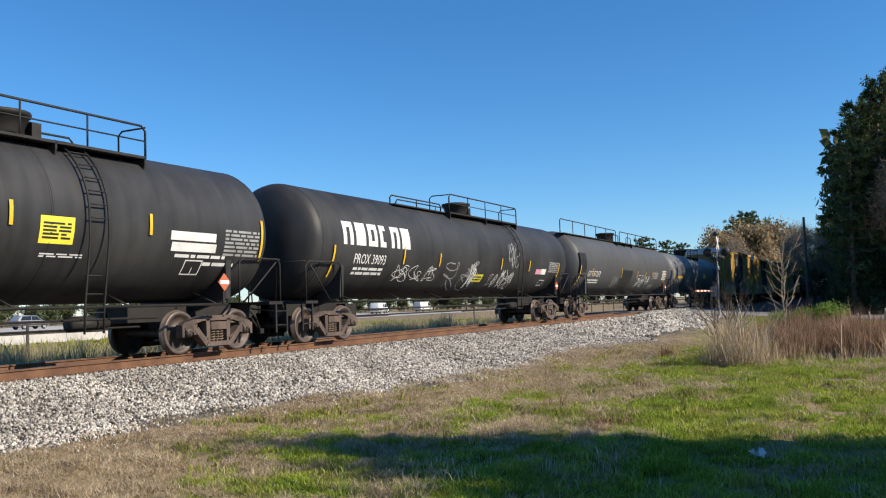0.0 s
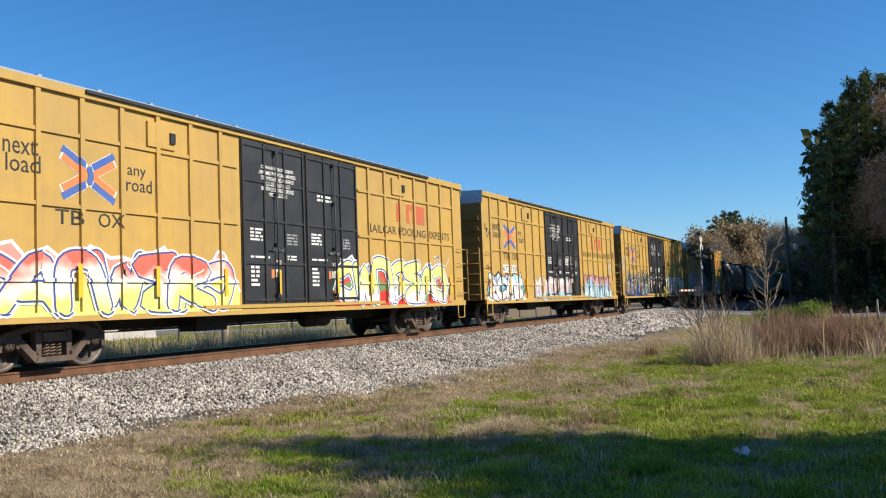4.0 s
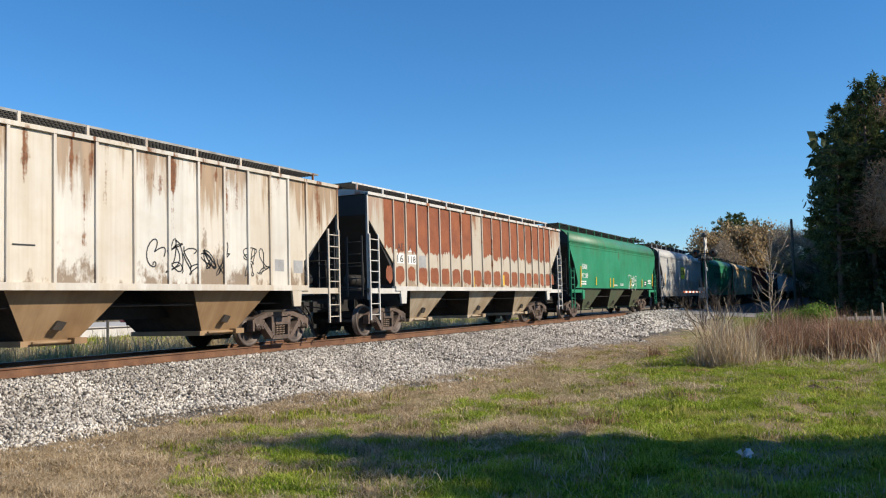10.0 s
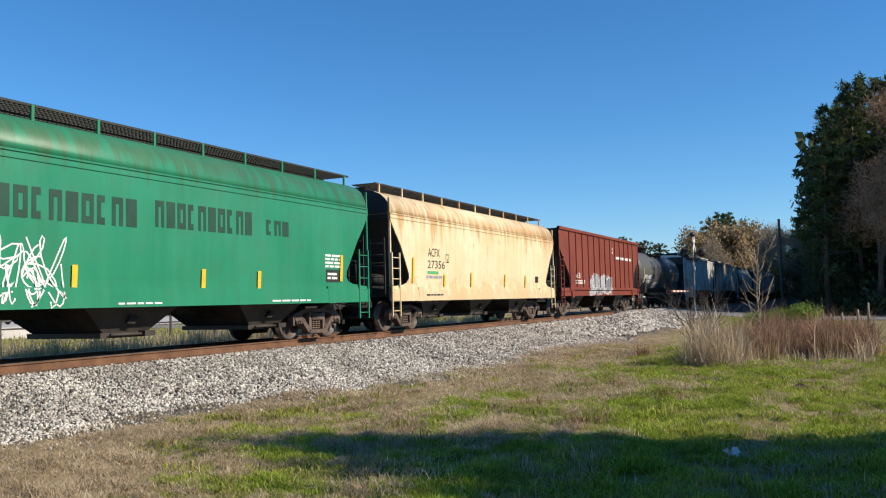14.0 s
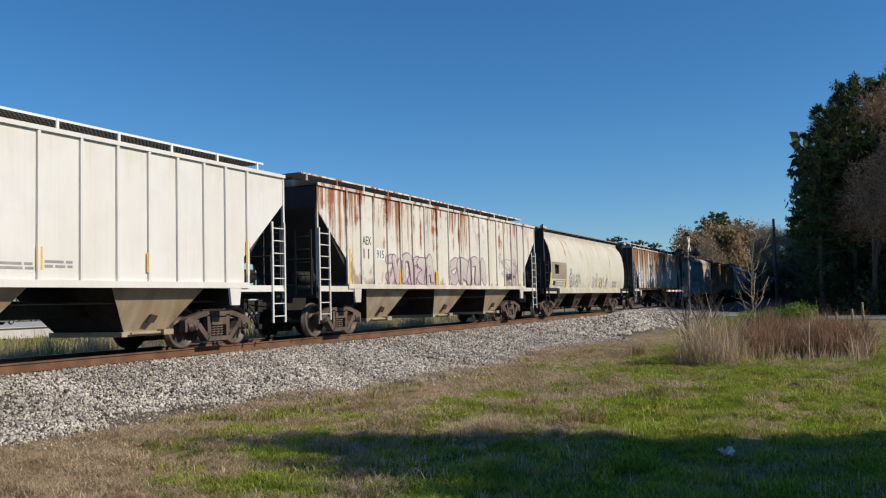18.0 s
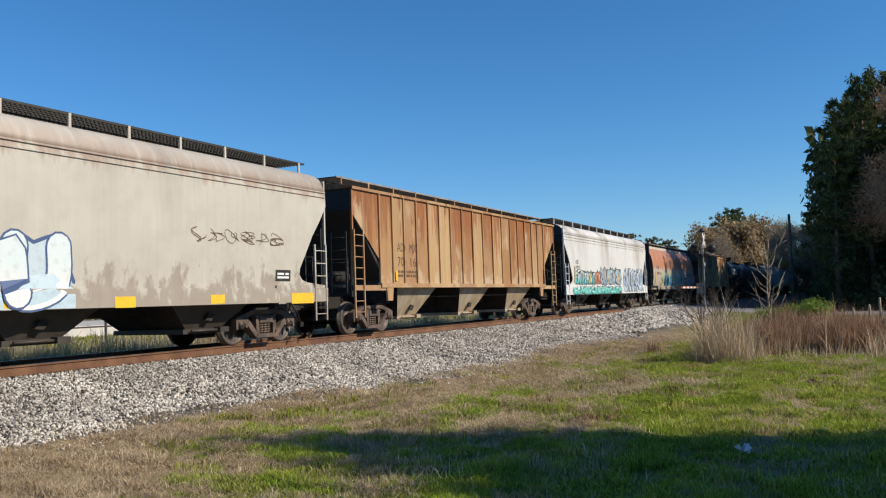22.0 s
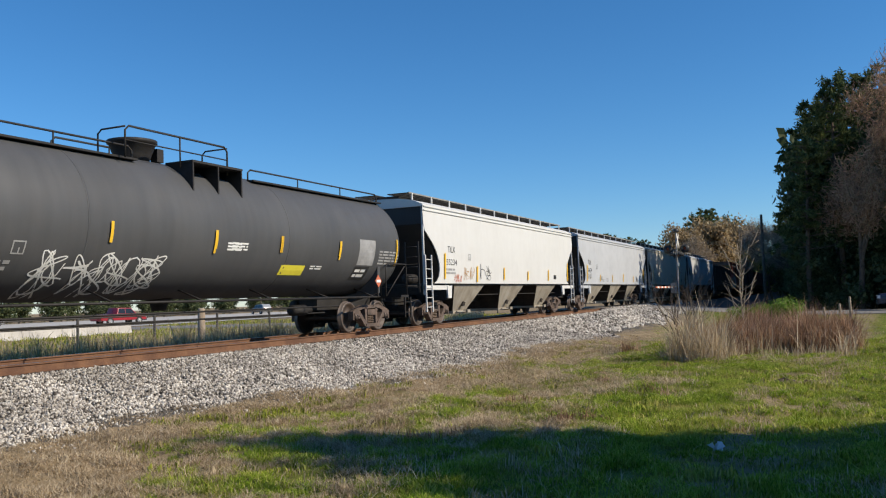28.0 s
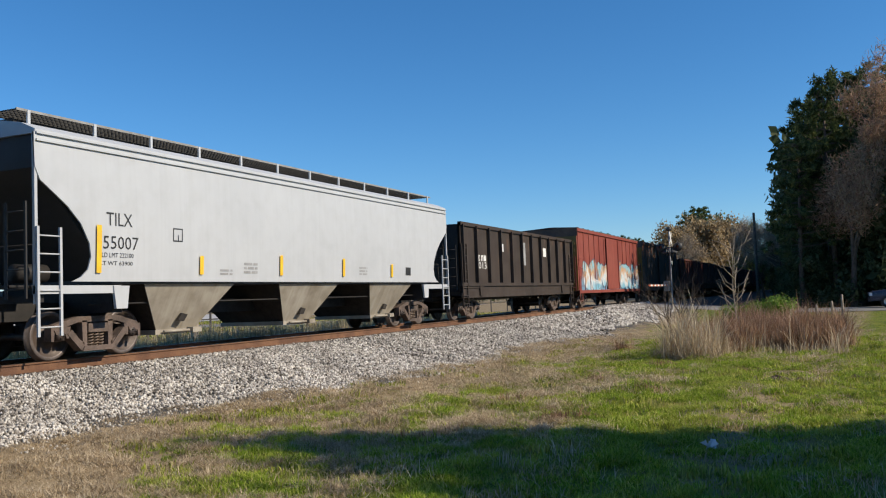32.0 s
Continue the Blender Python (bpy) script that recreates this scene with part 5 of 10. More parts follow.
        core = [(-h + 0.08, zt), (h - 0.08, zt), (h - 0.08, zb - 0.3), (-h + 0.08, zb - 0.3)] if square else [(-h + 0.08, zt), (h - 0.08, zt), (h - 0.08, 3.45), (h - c - 0.25, 1.5), (h - c - 0.25, zb), (-h + c + 0.25, zb), (-h + c + 0.25, 1.5), (-h + 0.08, 3.45)]
        if not roofed:
            g = Geo()
            t = 0.06
            g.slab(core, -core_w, -core_w + t, "y").slab(core, core_w - t, core_w, "y")
            for s in (-1, 1):
                g.box(min(s * (h - 0.08), s * (h - 0.14)), max(s * (h - 0.08), s * (h - 0.14)), -core_w, core_w, 3.4, zt)
                if square:
                    g.box(min(s * (h - 0.08), s * (h - 0.14)), max(s * (h - 0.08), s * (h - 0.14)), -core_w, core_w, zb - 0.3, 3.4)
                    continue
                g.slab([(s * (h - 0.08), 3.45), (s * (h - c - 0.25), 1.5), (s * (h - c - 0.33), 1.55), (s * (h - 0.16), 3.5)], -core_w, core_w, "y")
            g.box(-h + c, h - c, -core_w, core_w, zb, zb + 0.08)
        else:
            g = Geo().slab(core, -core_w, core_w, "y")
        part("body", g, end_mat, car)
        # side sheets
        if style == "curved":
            cutl = [(0.0, 3.45), (0.10, 3.22), (0.68, 2.80), (0.98, 2.50), (1.18, 2.15), (1.22, 1.9), (1.15, 1.66), (1.0, 1.52), (0.8, 1.44)]
        elif style == "bowed":
            cutl = [(0.0, 3.40), (0.28, 3.02), (0.62, 2.62), (1.15, 1.78), (1.17, 1.62), (1.05, 1.50), (0.85, 1.44)]
        elif square:
            cutl = [(0.0, zb)]
        else:
            cutl = [(0.0, 3.40), (c, 2.02), (c, zb)]
        low = z_low
        poly = [(-h, zt)] + [(-h + a, z) for a, z in cutl]
        if low < zb - 0.05:
            poly += [(-h, zb if style not in ("curved", "bowed") else 1.36), (-h, low), (h, low), (h, zb if style not in ("curved", "bowed") else 1.36)]
        poly += [(h - a, z) for a, z in reversed(cutl)] + [(h, zt)]

        def bow(z):
            return 0.0 if style not in ("curved", "bowed") else 0.05 * math.sin(math.pi * max(0, min(1, (z - 1.3) / 2.9)))
        for s in (-1, 1):
            bm = bmesh.new()
            vs = [bm.verts.new((x, s * W, z)) for x, z in poly]
            bm.faces.new(vs)
            if style in ("curved", "bowed"):
                for z in (1.7, 2.1, 2.5, 2.9, 3.3, 3.7):
                    bmesh.ops.bisect_plane(bm, geom=bm.verts[:] + bm.edges[:] + bm.faces[:], plane_co=(0, 0, z), plane_no=(0, 0, 1))
                for q in bm.verts:
                    q.co.y += s * bow(q.co.z)
            bm.normal_update()
            bmesh.ops.solidify(bm, geom=bm.faces[:], thickness=0.03 * -s * (1 if bm.faces[:][0].normal.y * s > 0 else -1))
            bmesh.ops.recalc_face_normals(bm, faces=bm.faces)
            me = bpy.data.meshes.new("side_sheet")
            bm.to_mesh(me)
            bm.free()
            me.materials.append(paint)
            part("side_sheet", me, None, car)

        def surf(x, z, lift=0.006):
            return (x, -W - bow(z) - lift - (0.055 if band and z < 1.29 else 0.0), z)
        if style == "bowed":
            # the side rolls over into the roof
            up = (4.37 - zt) / 0.77
            half = [(W + 0.012, zt - 0.02)] + [(y, zt + a * up) for y, a in ((W + 0.012, 0.12), (1.53, 0.28), (1.43, 0.44), (1.27, 0.58), (1.02, 0.69), (0.6, 0.75), (0, 0.77))]
            ring = [(-y, z) for y, z in half] + [(y, z) for y, z in reversed(half[:-1])]
            g = Geo().slab(ring, -h + 0.02, h - 0.02, "x", 0, True)
            g.m[0] = g.m[1] = 1
            part("roof", g, [trim, end_mat], car)
            for z in lips:
                part("roof_lip", Geo().box(-h + 0.03, h - 0.03, -W - 0.055, -W + 0.01, z, z + 0.03), trim, car)
        elif roofed:
            up = 0.55 if style == "posts" else 1.0
            g = Geo().slab([(-W - 0.02, zt - 0.02), (-W - 0.02, zt + 0.05 * up), (-1.25, zt + 0.20 * up), (-0.75, zt + 0.29 * up), (0, zt + 0.32 * up), (0.75, zt + 0.29 * up), (1.25, zt + 0.20 * up), (W + 0.02, zt + 0.05 * up), (W + 0.02, zt - 0.02)],
                           -h + 0.02, h - 0.02, "x")
            part("roof", g, trim, car)
            if style == "curved":
                for z in (zt - 0.16, zt - 0.03):
                    part("roof_lip", Geo().box(-h + 0.03, h - 0.03, -W - 0.055, -W + 0.01, z, z + 0.035), trim, car)
        else:
            for s in (-1, 1):
                part("top_chord", Geo().box(-h, h, s * W - 0.07, s * W + 0.07, zt - 0.06, zt + 0.08), paint, car)
        if posts:
            tall = Geo().box(-0.03, 0.03, -0.14 if square else -0.05, 0.0, 0.0, zt - zb - 0.04).mesh("side_post", paint)
            a, b = -h + c + 0.05, h - c - 0.05
            spots = [a + (b - a) * i / (posts - 1) for i in range(posts)]
            if posts == 18:
                spots = [q * x * (h - 1.45) / 6.95 for q in (-1, 1) for x in (0.45, 1.35, 2.25, 3.1, 3.9, 4.7, 5.5, 6.2, 6.95)]
            for x in spots:
                part("side_post", tall, None, car, at=(x, -W, zb + 0.03))
                part("side_post", tall, None, car, at=(x, W, zb + 0.03), turn=math.pi)
                RIBS.setdefault(car.name, []).append((x - 0.03, x + 0.03, zb, zt, 0.05))
            for s in (-1, 1):
                part("top_angle", Geo().box(-h, h, s * W - 0.06, s * W + 0.06, zt - 0.05, zt + 0.03), trim, car)
                part("side_sill", Geo().box(-h + c - 0.1, h - c + 0.1, s * W - 0.07, s * W + 0.07, zb - 0.10, zb + 0.03), sill_mat(car) if sill_mat else trim, car)
    # sills at the ends, corner posts, ladders, brake platform
    for s in (-1, 1):
        xa, xb = sorted((s * h, s * (h - 1.95)))
        for q in (-1, 1):
            part("stub_sill", Geo().box(xa, xb, q * 1.56 - 0.04, q * 1.56 + 0.04, 1.22, 1.37), rungs, car)
        xa, xb = sorted((s * h, s * (h - 0.25)))
        part("end_sill", Geo().box(xa, xb, -1.5, 1.5, 1.08, 1.20), TRUCK_DARK, car)
        part("bolster", Geo().box(min(s * (h - 1.8), s * (h - 2.05)), max(s * (h - 1.8), s * (h - 2.05)), -1.50, 1.50, 0.85, 1.38), TRUCK_DARK, car)
        for q in (-1, 1):
            part("jack_pad", Geo().slab([(s * (h - 1.93) - 0.20, 1.36), (s * (h - 1.93) + 0.20, 1.36), (s * (h - 1.93) + 0.14, 0.92), (s * (h - 1.93) - 0.14, 0.92)], q * 1.60 - 0.03, q * 1.60 + 0.03, "y"), rungs, car)
        g = Geo()
        top = 4.28 if style == "round" else z_top
        for q in (-1, 1):
            part("corner_post", Geo().box(s * (h - 0.03) - 0.03, s * (h - 0.03) + 0.03, q * 1.56 - 0.03, q * 1.56 + 0.03, 1.05, top), rungs, car)
        g = Geo()
        xl = -h + 0.03 if s < 0 else h - 0.55
        ladder(g, xl, -1.62, 0.48, 2.9 if style == "posts" else 2.4 if style != "round" else 2.6, 0.48, 8 if style == "posts" else 6)
        part("side_ladder", g, rungs, car)
        g = Geo()
        ladder(g, -0.25, 0, 0, 1.7, 0.5, 5)
        part("end_ladder", g.mesh("end_ladder", end_mat), None, car, at=(s * (h + 0.03), -1.15, 1.15), turn=math.pi / 2)
        g = Geo()
        g.box(min(s * (h - 0.7), s * h), max(s * (h - 0.7), s * h), -0.95, 0.95, 1.36, 1.40)
        part("brake_wheel", Geo().lathe([(s * (h - 0.15), 0.0), (s * (h - 0.15), 0.28), (s * (h - 0.12), 0.28), (s * (h - 0.12), 0.0)], 14, "x", (0, 0.6, 2.3)), TRUCK_DARK, car)
        part("air_reservoir", Geo().lathe([(s * (h - 0.9), 0.0), (s * (h - 0.9), 0.17), (s * (h - 0.25), 0.17), (s * (h - 0.25), 0.0)], 12, "x", (0, -0.75, 1.62)), TRUCK_DARK, car)
        part("end_handrail", Geo().tube([(s * (h - 0.2), -1.3, 1.4), (s * (h - 0.2), -1.3, 2.1), (s * (h - 0.2), 1.3, 2.1), (s * (h - 0.2), 1.3, 1.4)], 0.02, 5), TRUCK_DARK, car)
        part("brake_platform", g, TRUCK_DARK, car)
    if band:
        for q in (-1, 1):
            part("side_sill", Geo().box(-h, h, q * (W + 0.03) - 0.025, q * (W + 0.03) + 0.025, z_low - 0.02, 1.30), paint, car)
    if square:
        bays = 0
        part("floor", Geo().box(-h + 0.1, h - 0.1, -1.5, 1.5, z_low + 0.1, z_low + 0.25), end_mat, car)
    # discharge bays
    span = 2 * h - 2 * c - 0.5
    for i in range(bays):
        xc = -span / 2 + span * (i + 0.5) / bays
        w0, w1 = span / bays * (0.42 if band else 0.31), span / bays * 0.13
        ring0 = [(xc - w0, -1.47), (xc + w0, -1.47), (xc + w0, 1.47), (xc - w0, 1.47)]
        ring1 = [(xc - w1, -0.98), (xc + w1, -0.98), (xc + w1, 0.98), (xc - w1, 0.98)]
        v = [(x, y, zb + 0.01) for x, y in ring0] + [(x, y, 0.44) for x, y in ring1]
        # the two end slopes are blackened to stand for their shade
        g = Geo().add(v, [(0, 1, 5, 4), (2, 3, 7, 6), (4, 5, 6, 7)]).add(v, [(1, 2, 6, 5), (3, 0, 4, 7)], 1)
        bay = part("hopper_bay", g, [bay_mat, SLOPE_SHADE], car)
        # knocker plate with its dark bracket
        part("knocker", Geo().slab([(xc - 0.16, 0.62), (xc + 0.02, 0.60), (xc + 0.14, 0.74), (xc - 0.04, 0.78)], -1.20, -1.13, "y"), SLOPE_SHADE, bay)
        g = Geo().box(xc - 0.66, xc + 0.66, -1.02, 1.02, 0.34, 0.44).box(xc + 0.30, xc + 0.58, -1.20, -1.02, 0.35, 0.46)
        g.tube([(xc - 0.5, -1.10, 0.40), (xc + 0.6, -1.10, 0.40)], 0.03, 6)
        part("outlet_gate", g, bay_mat, bay)
    part("brake_pipe", Geo().tube([(-h + 1.5, -1.2, 1.02), (h - 1.5, -1.2, 1.02)], 0.022, 5), TRUCK_DARK, car)
    if roofed:
        # roof walk on its posts
        low_roof = 0.14 if style == "posts" else 0.0
        zt2 = (4.06 if style == "round" else z_top + 0.30 - low_roof)
        zw = 4.26 if style == "round" else z_top + 0.50 - low_roof
        n = max(4, round(2 * h / 1.55))
        for q in (-1, 1):
            y0, y1 = sorted((q * 1.02, q * 0.22))
            g = Geo()
            for j in range(9):
                y = y0 + 0.01 + (y1 - y0 - 0.02) * j / 8
                g.box(-h + 0.1, h - 0.1, y - 0.006, y + 0.006, zw - 0.034, zw - 0.002)
            for j in range(int((2 * h - 0.2) / 0.10)):
                x = -h + 0.12 + j * 0.10
                g.box(x - 0.007, x + 0.007, y0, y1, zw - 0.030, zw - 0.004)
            part("roof_walk", g, walk_mat or trim, car)
            if style == "round":
                for j in range(int(2 * h / 1.1)):
                    x = -h + 0.5 + j * 1.1
                    part("walk_brace", Geo().tube([(x, q * 1.05, 4.05), (x + 0.52, q * 1.05, zw - 0.05), (x + 0.60, q * 0.3, zw - 0.05)], 0.024, 4), GRATING, car)
                part("walk_rail", Geo().box(-h + 0.2, h - 0.2, q * 1.05 - 0.02, q * 1.05 + 0.02, 4.055, 4.085), GRATING, car)
            part("walk_edge", Geo().box(-h + 0.1, h - 0.1, q * 1.035 - 0.012, q * 1.035 + 0.012, zw - 0.035, zw + 0.01), trim if pale_walk else GRATING if style == "bowed" else WALK_EDGE, car)
        post = Geo().box(-0.03, 0.03, -0.02, 0.02, -0.34, 0.0).mesh("walk_post", trim)
        for i in range(n + 1):
            x = -h + 0.35 + (2 * h - 0.7) * i / n
            for q in (-1, 1) if style != "round" else ():
                part("walk_post", post, None, car, at=(x, q * 1.04, zw))
        # hatch row in grating black: shade under the walk put into its colour
        part("hatch_cover", Geo().box(-h + 0.5, h - 0.5, -0.45, 0.45, zt2 - 0.05, zw - 0.04), GRATING, car)
    return car, h, surf


# ---- the train, from its head to its tail ----
def paint(name, base, **kw):
    return lambda car: livery(name, car, base, **kw)


GALV = plain("galvanised_roof", (0.42, 0.47, 0.55), (0.34, 0.38, 0.45), 1.5, 0.45, 0.3)
ROOF_BROWN = plain("rusty_roof", (0.16, 0.09, 0.06), (0.10, 0.06, 0.045), 1.5, 0.8)
DOOR = plain("black_door_paint", (0.022, 0.022, 0.024), (0.04, 0.04, 0.042), 1.5, 0.5)
SOOT = plain("overpainted_black_patch", (0.014, 0.014, 0.014), (0.022, 0.022, 0.022), 2.0, 0.5)
PINKMARK = plain("pink_marking", (0.7, 0.3, 0.42), (0.62, 0.28, 0.4), 2.0, 0.6)
GREENMARK = plain("green_marking", (0.12, 0.42, 0.15), (0.1, 0.34, 0.12), 2.0, 0.6)
BROWNMARK = plain("brown_marking", (0.10, 0.06, 0.035), (0.14, 0.085, 0.05), 2.0, 0.7)
PURPLEMARK = plain("purple_marking", (0.28, 0.2, 0.33), (0.33, 0.25, 0.36), 2.0, 0.7)
TANMARK = plain("tan_marking", (0.45, 0.27, 0.12), (0.5, 0.33, 0.18), 2.0, 0.7)
DARKGREEN = plain("dark_green_lettering", (0.008, 0.045, 0.026), (0.012, 0.06, 0.034), 2.0, 0.6)
BROWNPATCH = plain("brown_overpaint", (0.25, 0.205, 0.14), (0.32, 0.28, 0.2), 1.5, 0.7)
GREYPATCH = plain("pale_overpaint", (0.5, 0.5, 0.46), (0.44, 0.44, 0.4), 1.5, 0.7)
DUST_BAY = paint("dusty_bay_paint", (0.46, 0.40, 0.31), worn=(0.33, 0.25, 0.16), streak=0.4, dirt=0.55, rust=0.30, rust_col=(0.13, 0.07, 0.035), grime=(0.16, 0.11, 0.07))
TAN_BAY = paint("tan_dust_bay_paint", (0.36, 0.25, 0.145), worn=(0.26, 0.165, 0.085), streak=0.4, dirt=0.5, rust=0.25, rust_col=(0.13, 0.07, 0.035), grime=(0.14, 0.09, 0.05))
BROWN_BAY = paint("brown_bay_paint", (0.105, 0.068, 0.044), worn=(0.065, 0.043, 0.03), streak=0.3, dirt=0.4, rust=0.3)
GREEN_BAY = paint("green_bay_paint", (0.07, 0.11, 0.06), worn=(0.10, 0.10, 0.06), streak=0.3, dirt=0.5)
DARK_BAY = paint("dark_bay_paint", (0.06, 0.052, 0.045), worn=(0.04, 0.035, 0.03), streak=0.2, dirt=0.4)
SILVER_BAY = paint("dusty_grey_bay_paint", (0.42, 0.385, 0.325), worn=(0.29, 0.255, 0.20), streak=0.4, dirt=0.6, grime=(0.13, 0.10, 0.07))
# hopper ends: their shade put into a near-black base, with some dirt
END_SHADE = paint("shaded_end_paint", (0.048, 0.047, 0.047), worn=(0.03, 0.03, 0.031), streak=0.3, dirt=0.4, grime=(0.04, 0.035, 0.03))
# boxcar ends: yellow browned in its base for shade, plus a little dirt
BOX_END = paint("shaded_boxcar_end", (0.28, 0.165, 0.038), worn=(0.19, 0.11, 0.03), streak=0.2, dirt=0.25, grime=(0.08, 0.05, 0.02))
YEL = (0.55, 0.35, 0.085)
RED_RUST = plain("red_rust_scale", (0.27, 0.088, 0.036), (0.19, 0.06, 0.028), 1.6, 0.85, 0.0, 0.25)
POSTS = [q * x for q, xs in ((-1, (6.95, 6.2, 5.5, 4.7, 3.9, 3.1, 2.25, 1.35, 0.45)), (1, (0.45, 1.35, 2.25, 3.1, 3.9, 4.7, 5.5, 6.2, 6.95))) for x in xs]
TRAIN = []


def pool_marks(car, h, surf):
    """The arrows, slogans and door notices that the four yellow boxcars share."""
    words(car, "next", -8.35, -7.72, 3.66, 3.92, BLACK, surf)
    words(car, "load", -8.30, -7.68, 3.36, 3.66, BLACK, surf)
    words(car, "any", -5.72, -5.25, 3.52, 3.74, BLACK, surf)
    words(car, "road", -5.75, -5.10, 3.28, 3.54, BLACK, surf)
    words(car, "TB", -7.35, -6.78, 2.54, 2.80, BLACK, surf)
    words(car, "OX", -6.42, -5.85, 2.54, 2.80, BLACK, surf)
    # four arms, each with a blue and an orange stripe on a white edge
    for mat, shift, wide, lift in ((WHITE, 0.0, 0.28, 0.004), (BLUEMARK, 0.075, 0.13, 0.006), (ORANGE, -0.075, 0.13, 0.008)):
        g = Geo()
        for sx in (-1, 1):
            for sz in (-1, 1):
                over(g, car, ribbon([(-6.62 + sx * 0.08, 3.46 + sz * (0.08 + shift)), (-6.62 + sx * 0.58, 3.46 + sz * (0.36 + shift))], wide), surf, lift + 0.0003 * sx + 0.0006 * sz)
        if shift > 0:
            over(g, car, ribbon([(-6.62, 3.62), (-6.57, 3.46), (-6.62, 3.30)], 0.12), surf, 0.010)
        part("arrow_mark", g, mat, car)
    strip(car, [-8.9, -6.95, -5.1, -3.1, -1.2, 1.3, 3.0, 4.7, 6.4, 8.2], 1.25, 1.85, lambda x, z, lift=0.0: surf(x, z, lift + 0.06), 0.1)
    blocks(car, 3, 4.75, 6.65, 3.42, 4.0, RED, surf, 0.12)
    words(car, "RAILCAR POOLING EXPERTS", 3.1, 8.35, 3.02, 3.26, BLACK, surf)

    def door(x, z, lift=0.006):
        return (x, -1.58 - lift, z)
    for i, (text, inset) in enumerate((("CERRAR Y BLOQUEAR", 0.0), ("AMBAS PUERTAS ANTES", -0.08), ("DE MOVER EL CARRO", 0.0), ("CLOSE AND LOCK", 0.14), ("BOTH DOORS BEFORE", 0.0), ("MOVING CAR", 0.28))):
        words(car, text, -1.72 + inset, -0.48 - inset, 4.21 - i * 0.125, 4.30 - i * 0.125, WHITE, door)
    bars(car, 0.55, 1.25, 3.64, 3.84, 2, WHITE, door)
    for x0 in (-1.95, 0.45):
        bars(car, x0 - 0.2, x0 + 0.25, 2.50, 2.82, 4, WHITE, door)
        bars(car, x0 + 1.15, x0 + 1.6, 2.45, 2.75, 4, GREYMARK, door)
        words(car, "OPEN CLOSE", x0 + 0.62, x0 + 1.05, 2.28, 2.35, WHITE, door)
        bars(car, x0 - 0.2, x0 + 0.5, 2.10, 2.18, 1, WHITE, door)
        bars(car, x0 + 1.1, x0 + 1.55, 2.08, 2.22, 2, WHITE, door)
        words(car, "ASD", x0 + 0.70, x0 + 0.90, 1.98, 2.08, WHITE, door)
        panel(car, x0 + 0.70, x0 + 0.90, 1.68, 1.86, WHITE, door)
        panel(car, x0 + 0.55, x0 + 0.66, 1.66, 1.86, ORANGE, door)
        bars(car, x0 - 0.2, x0 + 0.1, 1.45, 1.95, 5, WHITE, door)


def pool_badge(car, x0, x1, z0, z1, surf):
    """A yellow six-sided badge with a dark rim and four plain blocks."""
    xm, e, zm = (x0 + x1) / 2, (x1 - x0) * 0.10, (z0 + z1) / 2
    ring = [(x0, zm), (x0 + e, z0), (x1 - e, z0), (x1, zm), (x1 - e, z1), (x0 + e, z1)]
    for k, mat, lift in ((1.0, BROWNMARK, 0.005), (0.95, LEMON, 0.008)):
        g = Geo()
        zc = (z0 + z1) / 2
        pts = [surf(xm, zc, lift)] + [surf(xm + (x - xm) * k, zc + (z - zc) * k, lift) for x, z in ring]
        g.add(pts, [(0, i + 1, (i + 1) % 6 + 1) for i in range(6)])
        part("badge", g, mat, car)
    w = x1 - x0
    blocks(car, 4, x0 + w * 0.17, x1 - w * 0.15, z0 + (z1 - z0) * 0.34, z0 + (z1 - z0) * 0.68, BROWNMARK, surf, 0.16, lift=0.011)

car, h, surf = tank_car(-2.6, 16.1, 1.53, 2.64, paint("black_tank_paint_a", (0.018, 0.018, 0.019), streak=0.05, dirt=0.1, seed=1.0), "black tank car with yellow strips and a yellow placard", plat=3.48, plat_w=2.10, ladder_x=3.74, rails='centre')
TRAIN.append(car)
panel(car, 2.82, 3.51, 2.13, 2.60, LEMON, surf)
bars(car, 2.88, 3.44, 2.20, 2.51, 5, BLACK, surf)
bars(car, 2.90, 3.81, 1.90, 1.98, 2, WHITE, surf)
panel(car, 5.79, 7.08, 2.34, 2.52, WHITE, surf)
panel(car, 5.84, 7.12, 2.12, 2.30, WHITE, surf)
bars(car, 5.98, 7.45, 1.98, 2.09, 1, WHITE, surf)
bars(car, 6.83, 7.78, 1.83, 1.95, 1, WHITE, surf)
outline(car, 6.31, 6.82, 1.66, 1.96, WHITE, surf)
bars(car, 7.36, 8.48, 2.06, 2.65, 7, GREYMARK, surf)
strip(car, [2.22, 5.2], 2.4, 2.8, surf, 0.07)
strip(car, [8.51], 2.0, 2.9, surf, 0.07)

car, h, surf = tank_car(17.0, 37.1, 1.53, 2.64, paint("black_tank_paint_b", (0.018, 0.018, 0.019), streak=0.05, dirt=0.1, seed=2.0), "black tank car with white block lettering and chalky tags", plat=1.80, plat_w=3.00, low=((-4.6, -1.2),), ladder_x=3.58, rails='centre')
TRAIN.append(car)
blocks(car, 6, -8.40, -4.70, 2.54, 3.16, WHITE, surf)
words(car, "PROX 39093", -7.80, -6.18, 2.05, 2.32, WHITE, surf)
bars(car, -7.74, -6.21, 1.74, 1.98, 2, WHITE, surf)
scribble(car, -5.57, -2.81, 1.58, 2.08, 1, WHITE, 3, surf)
scribble(car, -2.36, 0.40, 1.34, 2.30, 2, GREYMARK, 2, surf)
strip(car, [-8.86], 1.7, 2.5, surf, 0.07)
strip(car, [-5.22], 2.1, 2.6, surf, 0.07)
strip(car, [-2.9], 2.1, 2.5, surf, 0.07)
